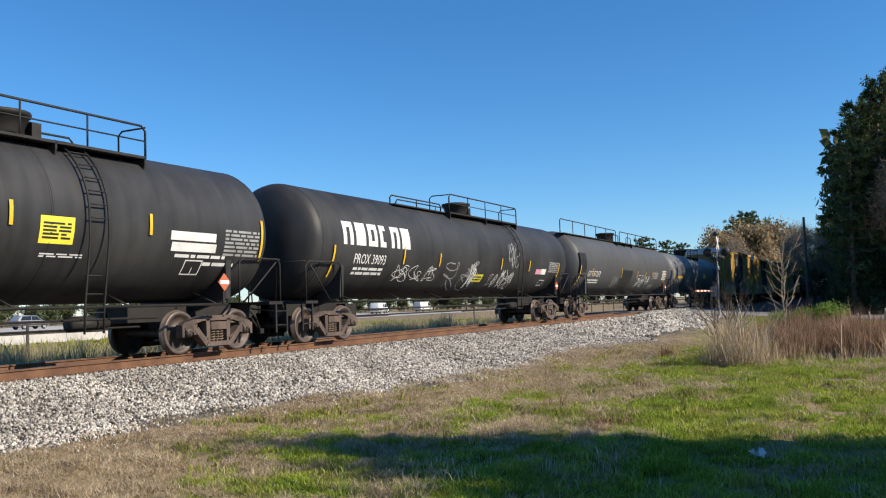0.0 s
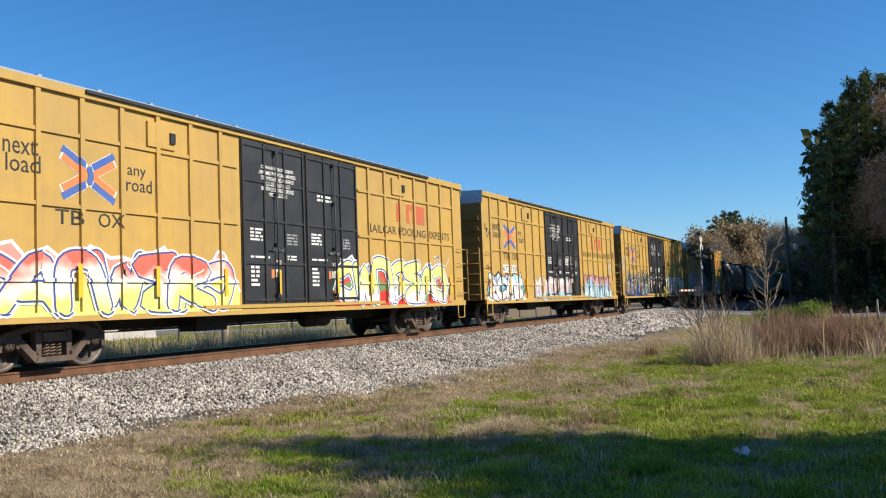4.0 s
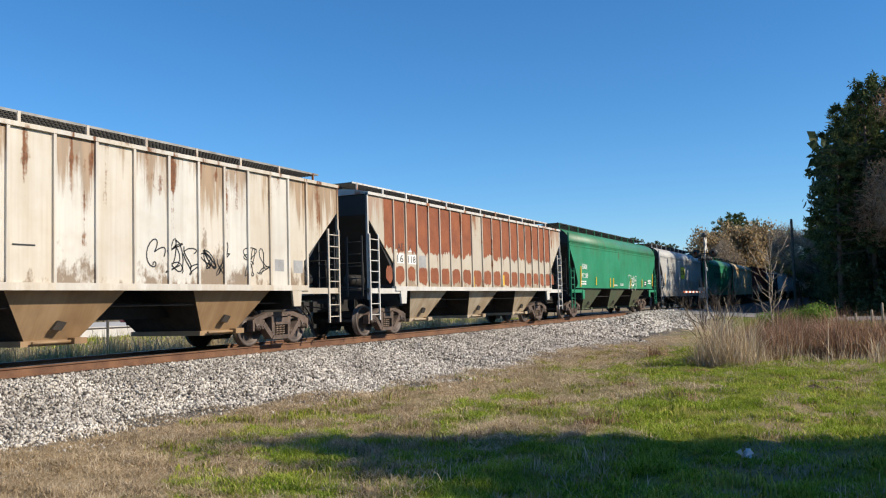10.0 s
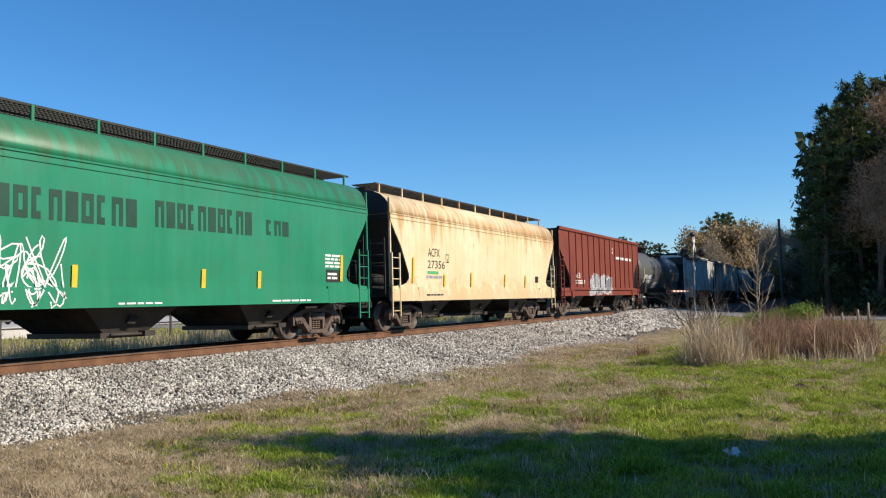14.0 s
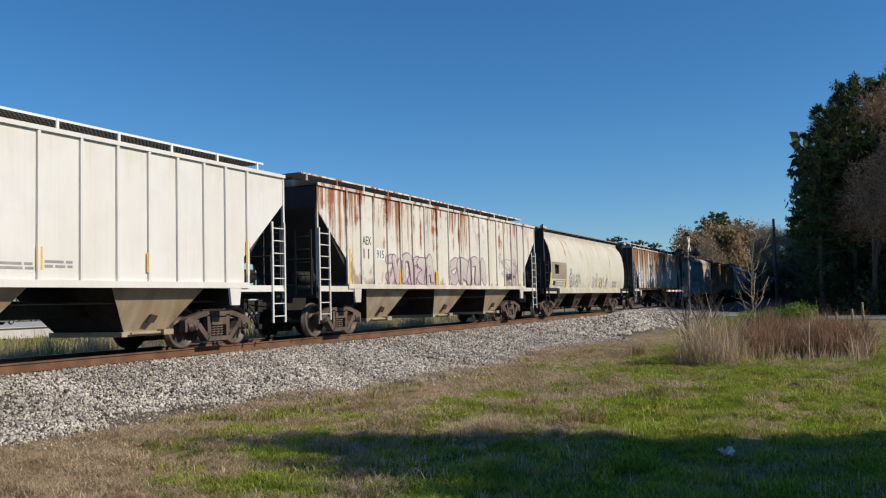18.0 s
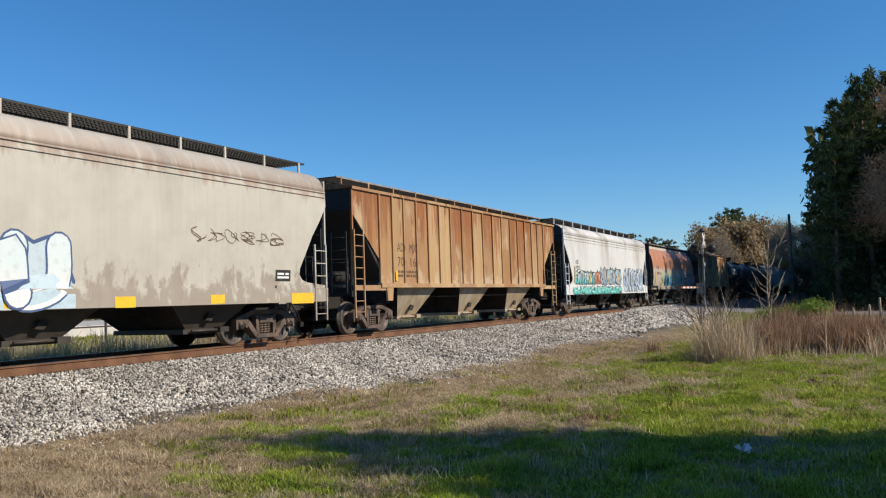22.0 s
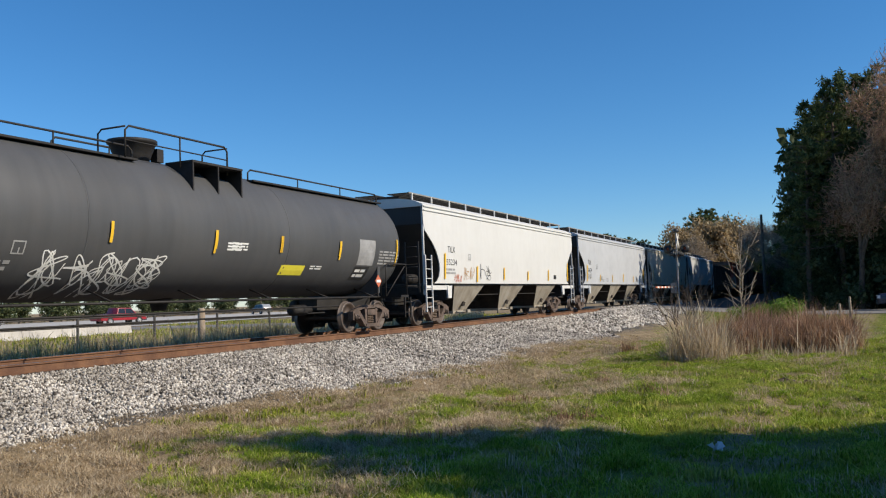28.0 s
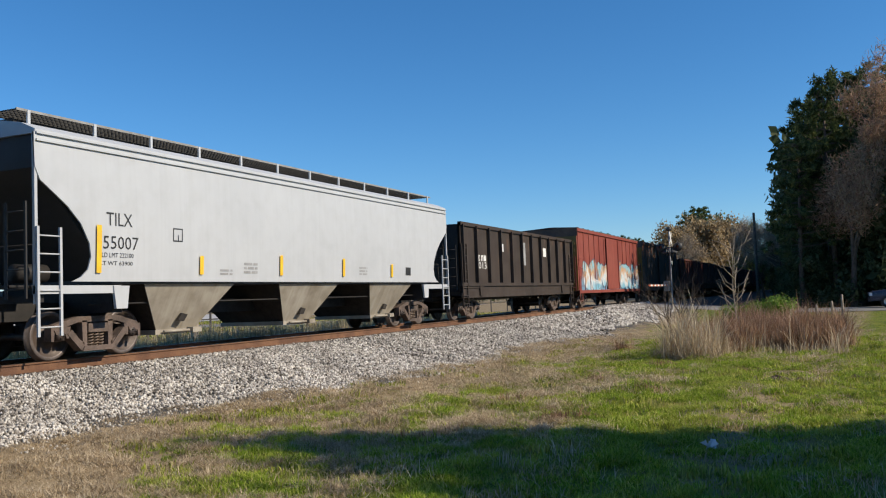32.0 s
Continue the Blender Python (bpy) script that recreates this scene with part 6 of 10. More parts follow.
scribble(car, 2.78, 3.89, 2.19, 3.15, 3, GREYMARK, 2, surf)
scribble(car, 1.41, 2.14, 1.45, 1.91, 4, WHITE, 2, surf)
scribble(car, 2.36, 3.65, 1.40, 2.08, 5, WHITE, 3, surf)
panel(car, 0.01, 0.82, 1.63, 1.89, LEMON, surf)
bars(car, 0.08, 0.73, 1.67, 1.84, 2, BLACK, surf)
panel(car, 5.80, 6.37, 1.98, 2.18, PINKMARK, surf)
panel(car, 6.39, 6.97, 1.98, 2.20, WHITE, surf)
bars(car, 7.24, 8.39, 2.07, 2.52, 6, GREYMARK, surf)
outline(car, 6.62, 7.19, 1.53, 1.76, WHITE, surf)
scribble(car, -0.41, 0.10, 1.36, 2.26, 6, WHITE, 2, surf)
strip(car, [2.09, 4.91], 2.1, 2.5, surf, 0.07)
strip(car, [8.36], 1.7, 2.5, surf, 0.07)

car, h, surf = tank_car(37.9, 58.0, 1.55, 2.64, paint("charcoal_tank_paint", (0.062, 0.063, 0.066), streak=0.05, dirt=0.12, seed=3.0), "charcoal tank car with long roof railing and black patches", plat=0.30, plat_w=1.60, ladder_x=None, rails='both')
TRAIN.append(car)
panel(car, -2.29, 0.04, 1.38, 2.41, SOOT, surf)
bars(car, 1.53, 2.74, 2.14, 2.18, 1, WHITE, surf)
scribble(car, 1.47, 3.07, 1.52, 2.08, 7, WHITE, 3, surf)
scribble(car, 3.32, 4.28, 1.66, 2.16, 8, WHITE, 2, surf)
bars(car, 5.07, 6.28, 1.99, 2.42, 4, GREYMARK, surf)
bars(car, 7.35, 8.40, 1.96, 2.56, 6, WHITE, surf)
scribble(car, -3.53, -2.75, 1.45, 2.04, 9, GREYMARK, 3, surf)
bars(car, 4.98, 5.90, 1.42, 1.67, 3, GREYMARK, surf)
strip(car, [-2.3], 2.0, 2.5, surf, 0.07)
strip(car, [1.06, 2.94, 4.7], 2.0, 2.4, surf, 0.07)
strip(car, [8.08], 1.6, 2.4, surf, 0.07)
words(car, "GATX", -8.15, -7.32, 1.98, 2.26, WHITE, surf)
words(car, "57253", -7.21, -6.13, 2.00, 2.26, WHITE, surf)
bars(car, -7.95, -6.12, 1.65, 1.88, 2, WHITE, surf)
panel(car, -9.49, -8.52, 2.16, 3.10, SOOT, surf)
strip(car, [-9.48], 1.6, 2.5, surf, 0.07)
strip(car, [-7.51], 2.0, 2.4, surf, 0.07)

car, h, surf = tank_car(58.8, 78.2, 1.46, 2.58, paint("grey_tank_paint", (0.125, 0.132, 0.14), streak=0.12, dirt=0.15, seed=4.0), "grey tank car with faded yellow numbers", plat=0.25, plat_w=1.35, ladder_x=None, rails='centre')
TRAIN.append(car)
bars(car, -8.12, -6.04, 2.09, 2.36, 1, YELLOW, surf)
panel(car, -6.35, -5.57, 1.63, 2.02, SOOT, surf)
panel(car, 1.44, 2.43, 2.24, 2.58, LEMON, surf)
panel(car, 6.26, 7.89, 2.05, 3.11, SOOT, surf)
bars(car, 7.17, 8.46, 2.17, 2.56, 4, WHITE, surf)
strip(car, [-9.26], 1.8, 2.8, surf, 0.07)

car, h, surf = box_car(79.2, 97.9, paint("yellow_boxcar_paint_a", YEL, dirt=0.16, streak=0.12, seed=79.2, tags=()), "yellow boxcar with lime and red sprayed letters along its foot", GALV, DOOR)
TRAIN.append(car)
pool_marks(car, h, surf)
scribble(car, 7.14, 8.27, 1.75, 2.52, 31, WHITE, 2, surf)
scribble(car, 2.04, 2.44, 2.08, 2.31, 32, WHITE, 2, surf)
piece(car, 1.41, 8.00, 0.93, 2.23, 6, [(0.8, 0.82, 0.78), (0.66, 0.76, 0.22), (0.72, 0.8, 0.25)], (0.04, 0.08, 0.4), surf, 3, halo=(0.8, 0.82, 0.8), back=[(0.6, 0.04, 0.03), (0.05, 0.35, 0.14), (0.65, 0.05, 0.04), (0.1, 0.3, 0.7)])
piece(car, -9.12, -2.74, 0.93, 2.14, 6, [(0.7, 0.78, 0.2), (0.8, 0.82, 0.75), (0.75, 0.15, 0.1)], (0.05, 0.08, 0.3), surf, 5, halo=(0.8, 0.82, 0.8), back=[(0.7, 0.75, 0.2), (0.7, 0.3, 0.25)])

car, h, surf = box_car(99.75, 118.4, paint("yellow_boxcar_paint_b", YEL, dirt=0.16, streak=0.12, seed=99.75, tags=()), "yellow boxcar with pink, white and blue sprayed pieces", GALV, DOOR)
TRAIN.append(car)
pool_marks(car, h, surf)
panel(car, -7.43, -5.99, 2.03, 2.34, WHITE, surf)
words(car, "672 350", -7.42, -5.99, 2.07, 2.30, BLACK, surf)
scribble(car, -9.11, -8.43, 3.30, 3.82, 11, BLACK, 2, surf)
scribble(car, -9.00, -8.49, 2.03, 2.40, 12, BLACK, 2, surf)
scribble(car, 0.36, 1.26, 2.38, 2.95, 13, WHITE, 2, lambda x, z, lift=0.006: (x, -1.58 - lift, z))
scribble(car, 8.45, 9.15, 2.95, 3.50, 17, BLACK, 3, surf)
scribble(car, 7.75, 8.45, 2.15, 2.75, 41, WHITE, 4, surf)
piece(car, -8.91, -5.38, 0.94, 2.01, 4, [(0.80, 0.80, 0.78), (0.78, 0.78, 0.77), (0.45, 0.70, 0.76)], (0.03, 0.03, 0.04), surf, 4, back=[(0.70, 0.69, 0.65), (0.05, 0.05, 0.05), (0.20, 0.60, 0.72), (0.75, 0.28, 0.50), (0.85, 0.80, 0.82)], fat=0.30)
piece(car, -3.95, 0.92, 0.93, 1.88, 7, [(0.4, 0.6, 0.68), (0.72, 0.5, 0.48), (0.75, 0.72, 0.7)], (0.45, 0.36, 0.36), surf, 6, back=[(0.35, 0.27, 0.24), (0.5, 0.42, 0.4), (0.6, 0.5, 0.45)], fat=0.4)
piece(car, 3.11, 8.09, 0.93, 2.08, 5, [(0.55, 0.75, 0.82), (0.28, 0.52, 0.75), (0.65, 0.3, 0.3)], (0.05, 0.06, 0.12), surf, 8, back=[(0.3, 0.55, 0.72), (0.6, 0.25, 0.2)], fat=0.4)

car, h, surf = box_car(120.02, 138.74, paint("yellow_boxcar_paint_c", YEL, dirt=0.16, streak=0.12, seed=120.02, tags=()), "yellow boxcar with a dark wildstyle piece outlined in white", GALV, DOOR)
TRAIN.append(car)
pool_marks(car, h, surf)
scribble(car, -9.27, -8.57, 2.43, 3.36, 14, WHITE, 3, surf)
scribble(car, -3.12, -2.68, 2.41, 2.83, 15, BLACK, 2, surf)
scribble(car, 8.78, 9.37, 2.91, 3.44, 16, BLACK, 2, surf)
wild_piece(car, -8.98, -1.91, 0.93, 2.50, surf, 5, [(0.02, 0.09, 0.45), (0.17, 0.015, 0.05), (0.04, 0.22, 0.30), (0.20, 0.02, 0.07), (0.03, 0.02, 0.04), (0.10, 0.04, 0.14), (0.03, 0.20, 0.08)], (0.74, 0.72, 0.60), (0.012, 0.012, 0.016))
piece(car, 2.64, 9.38, 0.93, 2.30, 4, [(0.74, 0.74, 0.7), (0.72, 0.72, 0.68)], (0.02, 0.02, 0.02), surf, 7, back=[(0.03, 0.03, 0.03), (0.05, 0.05, 0.05), (0.6, 0.55, 0.1)], fat=0.45)
piece(car, 1.78, 2.92, 0.93, 1.61, 2, [(0.7, 0.7, 0.1), (0.7, 0.65, 0.1)], (0.3, 0.3, 0.05), surf, 9, back=[(0.7, 0.68, 0.12), (0.7, 0.66, 0.1)])

car, h, surf = box_car(140.65, 159.37, paint("yellow_boxcar_paint_d", YEL, dirt=0.16, streak=0.12, seed=140.65, tags=()), "yellow boxcar with a lilac and turquoise sprayed piece", GALV, DOOR)
TRAIN.append(car)
pool_marks(car, h, surf)
panel(car, 7.16, 7.84, 1.33, 1.67, BLACK, surf)
bars(car, 7.22, 7.77, 1.37, 1.63, 4, WHITE, surf)
panel(car, 7.94, 8.72, 1.24, 1.67, LEMON, surf)
scribble(car, 8.90, 9.33, 3.03, 3.56, 17, BLACK, 1, surf)
piece(car, -9.11, -0.98, 0.93, 2.67, 7, [(0.05, 0.58, 0.64), (0.46, 0.54, 0.66), (0.44, 0.47, 0.55), (0.5, 0.46, 0.52)], (0.1, 0.09, 0.12), surf, 6, halo=(0.72, 0.78, 0.5), back=[(0.1, 0.5, 0.55), (0.6, 0.25, 0.38), (0.62, 0.28, 0.4)], fat=0.5, gleam=(0.85, 0.86, 0.86))
piece(car, -1.48, 0.09, 0.93, 2.38, 3, [(0.03, 0.25, 0.08), (0.05, 0.5, 0.55), (0.2, 0.5, 0.1)], (0.02, 0.08, 0.03), surf, 8, back=[(0.04, 0.3, 0.1), (0.05, 0.4, 0.35)])
piece(car, 2.61, 7.84, 0.93, 2.11, 4, [(0.8, 0.8, 0.78), (0.08, 0.45, 0.45), (0.8, 0.8, 0.78)], (0.5, 0.06, 0.08), surf, 4, halo=(0.8, 0.8, 0.78), back=[(0.8, 0.8, 0.78), (0.55, 0.08, 0.1)])

car, h, surf = hopper_car(161.17, 177.86, paint("tan_drum_paint", (0.21, 0.137, 0.073), worn=(0.24, 0.162, 0.088), streak=0.12, dirt=0.2, rust=0.04, rust_col=(0.15, 0.085, 0.045), foot=((0.16, 0.105, 0.065), 0.5), smears=((1.75, 0.42, 0.65), (4.5, 0.6, 0.4), (5.75, 0.35, 0.6), (-2.6, 0.4, 0.35), (-5.2, 0.5, 0.3)), seed=161.17), "tan drum-sided covered hopper with scraped dents", "round", bays=4, bay_mat=BROWN_BAY, walk_mat=GRATING, scars=True)
TRAIN.append(car)
blocks(car, 6, -6.25, -2.66, 2.73, 3.38, BROWNMARK, surf)
panel(car, -6.41, -5.28, 2.09, 2.54, WHITE, surf)
words(car, "OFOX", -6.35, -5.35, 2.18, 2.45, BLACK, surf)
words(car, "120107", -5.11, -3.81, 2.22, 2.47, BROWNMARK, surf)
scribble(car, -6.56, -5.48, 1.47, 2.02, 18, WHITE, 3, surf)
scribble(car, -5.31, -4.66, 1.46, 1.98, 19, WHITE, 2, surf)
panel(car, -1.98, -1.18, 1.39, 1.97, SOOT, surf)
panel(car, -0.02, 0.92, 1.64, 1.81, WHITE, surf)
strip(car, [-6.8], 1.5, 2.3, surf)
strip(car, [-4.12], 1.5, 1.9, surf)
scribble(car, 1.27, 2.23, 1.42, 2.22, 20, FADED_GREEN, 2, surf)
scribble(car, 2.83, 3.98, 1.71, 2.42, 21, FADED_GREEN, 2, surf)
panel(car, 4.19, 4.64, 1.67, 2.08, SOOT, surf)
panel(car, 0.06, 0.91, 1.66, 1.83, WHITE, surf)
bars(car, 0.15, 0.58, 1.14, 1.29, 2, WHITE, surf)

car, h, surf = hopper_car(179.3, 196.01, paint("dirty_white_paint", (0.62, 0.60, 0.55), streak=0.3, dirt=0.2, rust=0.07, rust_col=(0.12, 0.05, 0.02), grime=(0.30, 0.20, 0.10), soot=0.3, panels=POSTS, pan=((0.44, 0.33, 0.19), 0.6), bleed=((0.20, 0.12, 0.055), 0.75, 4.06, 0.17), foot=((0.17, 0.11, 0.06), 0.8), seed=179.3), "dirty white ribbed covered hopper with brown run-down streaks", "posts", posts=18, bay_mat=TAN_BAY, walk_mat=GRATING)
TRAIN.append(car)
panel(car, -6.10, -5.62, 2.71, 2.99, BLACK, surf)
words(car, "OF", -6.07, -5.66, 2.75, 2.95, WHITE, surf)
panel(car, -5.38, -4.89, 2.70, 2.98, BLACK, surf)
words(car, "CX", -5.35, -4.92, 2.75, 2.94, WHITE, surf)
words(car, "349", -6.08, -5.68, 2.28, 2.50, BLACK, surf)
words(car, "634", -5.34, -4.93, 2.29, 2.50, BLACK, surf)
bars(car, -6.05, -5.71, 1.80, 1.99, 3, GREYMARK, surf)
bars(car, -1.24, -0.72, 2.03, 2.08, 1, BLACK, surf)
scribble(car, 1.66, 4.11, 1.58, 2.34, 22, BLACK, 5, surf)
scribble(car, 4.49, 5.49, 1.61, 2.26, 23, BLACK, 2, surf)
panel(car, 5.64, 5.99, 1.76, 2.04, GREYMARK, surf)
panel(car, 6.37, 6.74, 1.73, 2.04, GREYMARK, surf)

car, h, surf = hopper_car(197.47, 214.17, paint("white_under_rust_paint", (0.496, 0.448, 0.368), streak=0.3, dirt=0.2, rust=0.22, rust_col=(0.16, 0.07, 0.03), soot=0.5, grime=(0.3, 0.17, 0.08), panels=POSTS, bleed=((0.20, 0.075, 0.03), 0.5, 4.06, 0.20), foot=((0.20, 0.13, 0.07), 0.7), seed=197.47), "ribbed covered hopper rusted orange-red over white", "posts", posts=18, bay_mat=DUST_BAY, walk_mat=GRATING, pale_walk=True, trim=paint("pale_trim", (0.6, 0.58, 0.54), rust=0.06))
TRAIN.append(car)
panel(car, -6.72, -6.30, 2.48, 2.78, WHITE, surf)
words(car, "AE", -6.68, -6.30, 2.51, 2.72, BLACK, surf)
panel(car, -6.02, -5.76, 2.48, 2.77, WHITE, surf)
words(car, "X", -5.97, -5.81, 2.51, 2.69, BLACK, surf)
panel(car, -6.71, -6.28, 2.12, 2.42, WHITE, surf)
words(car, "16", -6.68, -6.31, 2.15, 2.38, BLACK, surf)
panel(car, -6.08, -5.50, 2.11, 2.40, WHITE, surf)
words(car, "118", -6.02, -5.54, 2.15, 2.36, BLACK, surf)
panel(car, -5.32, -4.86, 1.97, 2.40, GREYMARK, surf)
strip(car, [-1.36], 1.4, 1.8, surf)
strip(car, [1.42], 1.5, 1.9, surf)
spots = [q * x * (h - 1.45) / 6.95 for q, xs in ((-1, (6.95, 6.2, 5.5, 4.7, 3.9, 3.1, 2.25, 1.35, 0.45)), (1, (0.45, 1.35, 2.25, 3.1, 3.9, 4.7, 5.5, 6.2, 6.95))) for x in xs]
scale_patches(car, [-h + 0.9] + spots + [h - 0.9], 2.55, 4.0, 1.52, 2.05, RED_RUST, surf, 4)

car, h, surf = hopper_car(215.48, 233.4, paint("green_paint_a", (0.022, 0.20, 0.10), worn=(0.04, 0.25, 0.14), streak=0.15, dirt=0.2, rust=0.02, rust_col=(0.07, 0.06, 0.035), soot=0.3, rough=0.45, bleed=((0.07, 0.10, 0.04), 0.5, 3.9, 0.20), seed=215.48), "green covered hopper with white marks and orange strips", "bowed", z_low=1.38, bay_mat=GREEN_BAY, walk_mat=GRATING)
TRAIN.append(car)
words(car, "BRIX", -7.08, -6.24, 2.37, 2.63, WHITE, surf)
words(car, "97248", -7.17, -6.16, 1.94, 2.18, WHITE, surf)
bars(car, -7.26, -6.44, 1.59, 1.82, 2, WHITE, surf)
strip(car, [-7.46], 1.5, 2.5, surf)
strip(car, [-4.83], 1.6, 2.0, surf)
strip(car, [-2.16], 1.5, 2.0, surf)
bars(car, -1.29, -0.49, 1.57, 1.66, 2, WHITE, surf)
bars(car, 0.07, 0.73, 1.59, 1.73, 2, WHITE, surf)
scribble(car, 1.79, 3.95, 1.33, 2.22, 24, WHITE, 3, surf)
panel(car, 5.77, 6.34, 1.58, 1.94, BLACK, surf)
bars(car, 5.84, 6.29, 1.64, 1.89, 2, WHITE, surf)
bars(car, 6.73, 7.62, 1.73, 2.03, 3, WHITE, surf)
strip(car, [-1.53, 2.25, 5.03], 1.5, 2.0, surf)
strip(car, [7.81], 1.6, 2.4, surf)

car, h, surf = hopper_car(234.92, 250.75, paint("pale_grey_paint", (0.448, 0.448, 0.432), worn=(0.400, 0.392, 0.376), streak=0.15, dirt=0.2, rust=0.0, foot=((0.20, 0.17, 0.13), 0.55), seed=234.92), "pale grey covered hopper with a yellow hexagon mark", "bowed", z_low=0.95, bay_mat=DARK_BAY, walk_mat=GRATING, band=True)
TRAIN.append(car)
bars(car, 3.69, 4.17, 1.78, 1.97, 2, RED, surf)
bars(car, 5.54, 6.05, 1.81, 2.04, 2, BLACK, surf)
scribble(car, -2.51, -1.82, 2.09, 2.39, 25, BLACK, 2, surf)
strip(car, [-1.66, 0.96, 3.1], 1.6, 2.0, surf)
strip(car, [6.44], 1.6, 2.5, surf)
bars(car, -5.06, -2.94, 2.79, 2.84, 1, BLACK, surf)
words(car, "HKRX 500627", -5.10, -2.98, 2.42, 2.72, BLACK, surf)
outline(car, -5.14, -3.03, 1.65, 2.31, BLACK, surf)
bars(car, -4.99, -3.15, 2.35, 2.40, 1, BLACK, surf)
strip(car, [-6.58], 1.7, 2.5, surf)
piece(car, -3.68, -0.31, 1.14, 2.14, 8, [(0.36, 0.35, 0.34), (0.44, 0.43, 0.42), (0.5, 0.5, 0.5)], (0.3, 0.28, 0.27), surf, 5, fat=0.34, back=[(0.38, 0.36, 0.35), (0.42, 0.41, 0.4)], gleam=(0.6, 0.6, 0.6))
piece(car, -0.24, 5.05, 1.18, 2.10, 8, [(0.34, 0.32, 0.31), (0.4, 0.37, 0.35)], (0.3, 0.22, 0.2), surf, 4, fat=0.36, back=[(0.4, 0.38, 0.37), (0.42, 0.4, 0.4)], gleam=(0.5, 0.5, 0.5))
pool_badge(car, -1.06, 0.67, 2.19, 3.13, surf)

car, h, surf = hopper_car(252.2, 269.0, paint("green_paint_b", (0.018, 0.20, 0.10), worn=(0.03, 0.235, 0.125), streak=0.12, dirt=0.15, rust=0.0, rust_col=(0.10, 0.075, 0.05), soot=0.25, rough=0.45, bleed=((0.05, 0.075, 0.03), 0.6, 4.0, 0.30), seed=252.2), "deep green covered hopper with black block lettering", "bowed", z_low=0.95, bay_mat=DARK_BAY, walk_mat=GRATING, band=True)
TRAIN.append(car)
blocks(car, 9, -3.35, -0.25, 2.46, 3.00, DARKGREEN, surf)
blocks(car, 10, 0.16, 3.23, 2.51, 3.04, DARKGREEN, surf)
blocks(car, 3, 3.70, 4.64, 2.56, 2.92, DARKGREEN, surf)
bars(car, -0.79, 0.33, 0.97, 1.03, 1, WHITE, surf)
bars(car, 3.89, 5.51, 0.97, 1.04, 1, WHITE, surf)
bars(car, 6.18, 7.00, 1.84, 2.22, 4, WHITE, surf)
panel(car, 6.23, 6.85, 1.47, 1.80, BLACK, surf)
bars(car, 6.30, 6.77, 1.53, 1.74, 2, WHITE, surf)
scribble(car, -3.22, -2.45, 0.93, 2.02, 26, WHITE, 2, surf)
strip(car, [-1.83, 1.49, 3.37], 1.3, 1.7, surf)
strip(car, [6.87], 1.5, 2.2, surf)
words(car, "BRIX", -6.82, -6.12, 2.25, 2.49, WHITE, surf)
words(car, "97037", -6.83, -6.14, 1.95, 2.15, WHITE, surf)
bars(car, -7.00, -6.20, 1.45, 1.79, 3, WHITE, surf)
scribble(car, -6.13, -1.96, 0.95, 2.24, 27, WHITE, 5, surf)

car, h, surf = hopper_car(270.3, 285.7, paint("cream_paint", (0.74, 0.65, 0.45), worn=(0.68, 0.54, 0.31), streak=0.35, dirt=0.12, rust=0.06, rust_col=(0.36, 0.17, 0.06), grime=(0.40, 0.22, 0.09), soot=0.8, bleed=((0.36, 0.19, 0.06), 0.75, 3.75, 0.21), foot=((0.50, 0.35, 0.17), 0.5), seed=270.3), "cream covered hopper with rusty streaks under the roof", "bowed", z_low=0.95, bay_mat=DARK_BAY, walk_mat=GRATING, band=True)
TRAIN.append(car)
words(car, "ACFX", -5.25, -4.39, 2.36, 2.64, BLACK, surf)
words(car, "27356", -5.28, -3.99, 1.98, 2.24, BLACK, surf)
panel(car, -5.28, -4.47, 1.79, 1.89, GREENMARK, surf)
bars(car, -5.35, -4.19, 1.62, 1.78, 1, GREYMARK, surf)
panel(car, 5.06, 5.47, 1.60, 1.87, BLACK, surf)
bars(car, -5.42, -4.20, 1.07, 1.16, 1, BLACK, surf)
outline(car, -3.92, -3.66, 2.20, 2.48, BLACK, surf)
strip(car, [-6.37], 1.5, 2.3, surf)
strip(car, [-4.09], 1.4, 1.8, surf)
strip(car, [-1.86, 1.43, 3.75], 1.4, 1.9, surf)

car, h, surf = hopper_car(286.6, 303.0, paint("oxide_red_paint", (0.17, 0.036, 0.024), worn=(0.22, 0.055, 0.035), streak=0.2, dirt=0.2, seed=286.6, tags=((-3.17, 1.36, 1.06, 2.09, ((0.3, 0.3, 0.32), (0.2, 0.18, 0.2), (0.4, 0.4, 0.42)), ((0.5, 0.5, 0.5), (0.1, 0.1, 0.1)), 0.5), )), "oxide red ribbed open hopper with small white marks", "posts", z_low=1.0, posts=13, z_top=4.25, bay_mat=DARK_BAY, roofed=False)
TRAIN.append(car)
words(car, "63", -5.62, -4.84, 1.89, 2.16, WHITE, surf)
bars(car, -5.64, -4.06, 1.59, 1.82, 2, WHITE, surf)
bars(car, 2.5, 6.2, 3.04, 3.30, 1, WHITE, surf)
bars(car, 1.65, 1.85, 3.35, 3.75, 2, WHITE, surf)

car, h, surf = tank_car(304.2, 318.7, 1.45, 2.6, paint("black_tank_paint_c", (0.070, 0.074, 0.080), streak=0.30, dirt=0.25, grime=(0.14, 0.13, 0.105), foot=((0.13, 0.12, 0.095), 0.45), seed=5.0), "charcoal tank car streaked grey below its outlet", plat=-0.47, plat_w=1.66, ladder_x=0.36, rails='centre', placarded=False)
TRAIN.append(car)
blocks(car, 4, -5.91, -5.06, 2.09, 2.35, WHITE, surf)
words(car, "63882", -4.90, -3.82, 2.10, 2.36, WHITE, surf)
bars(car, -5.79, -3.82, 1.82, 2.05, 2, WHITE, surf)
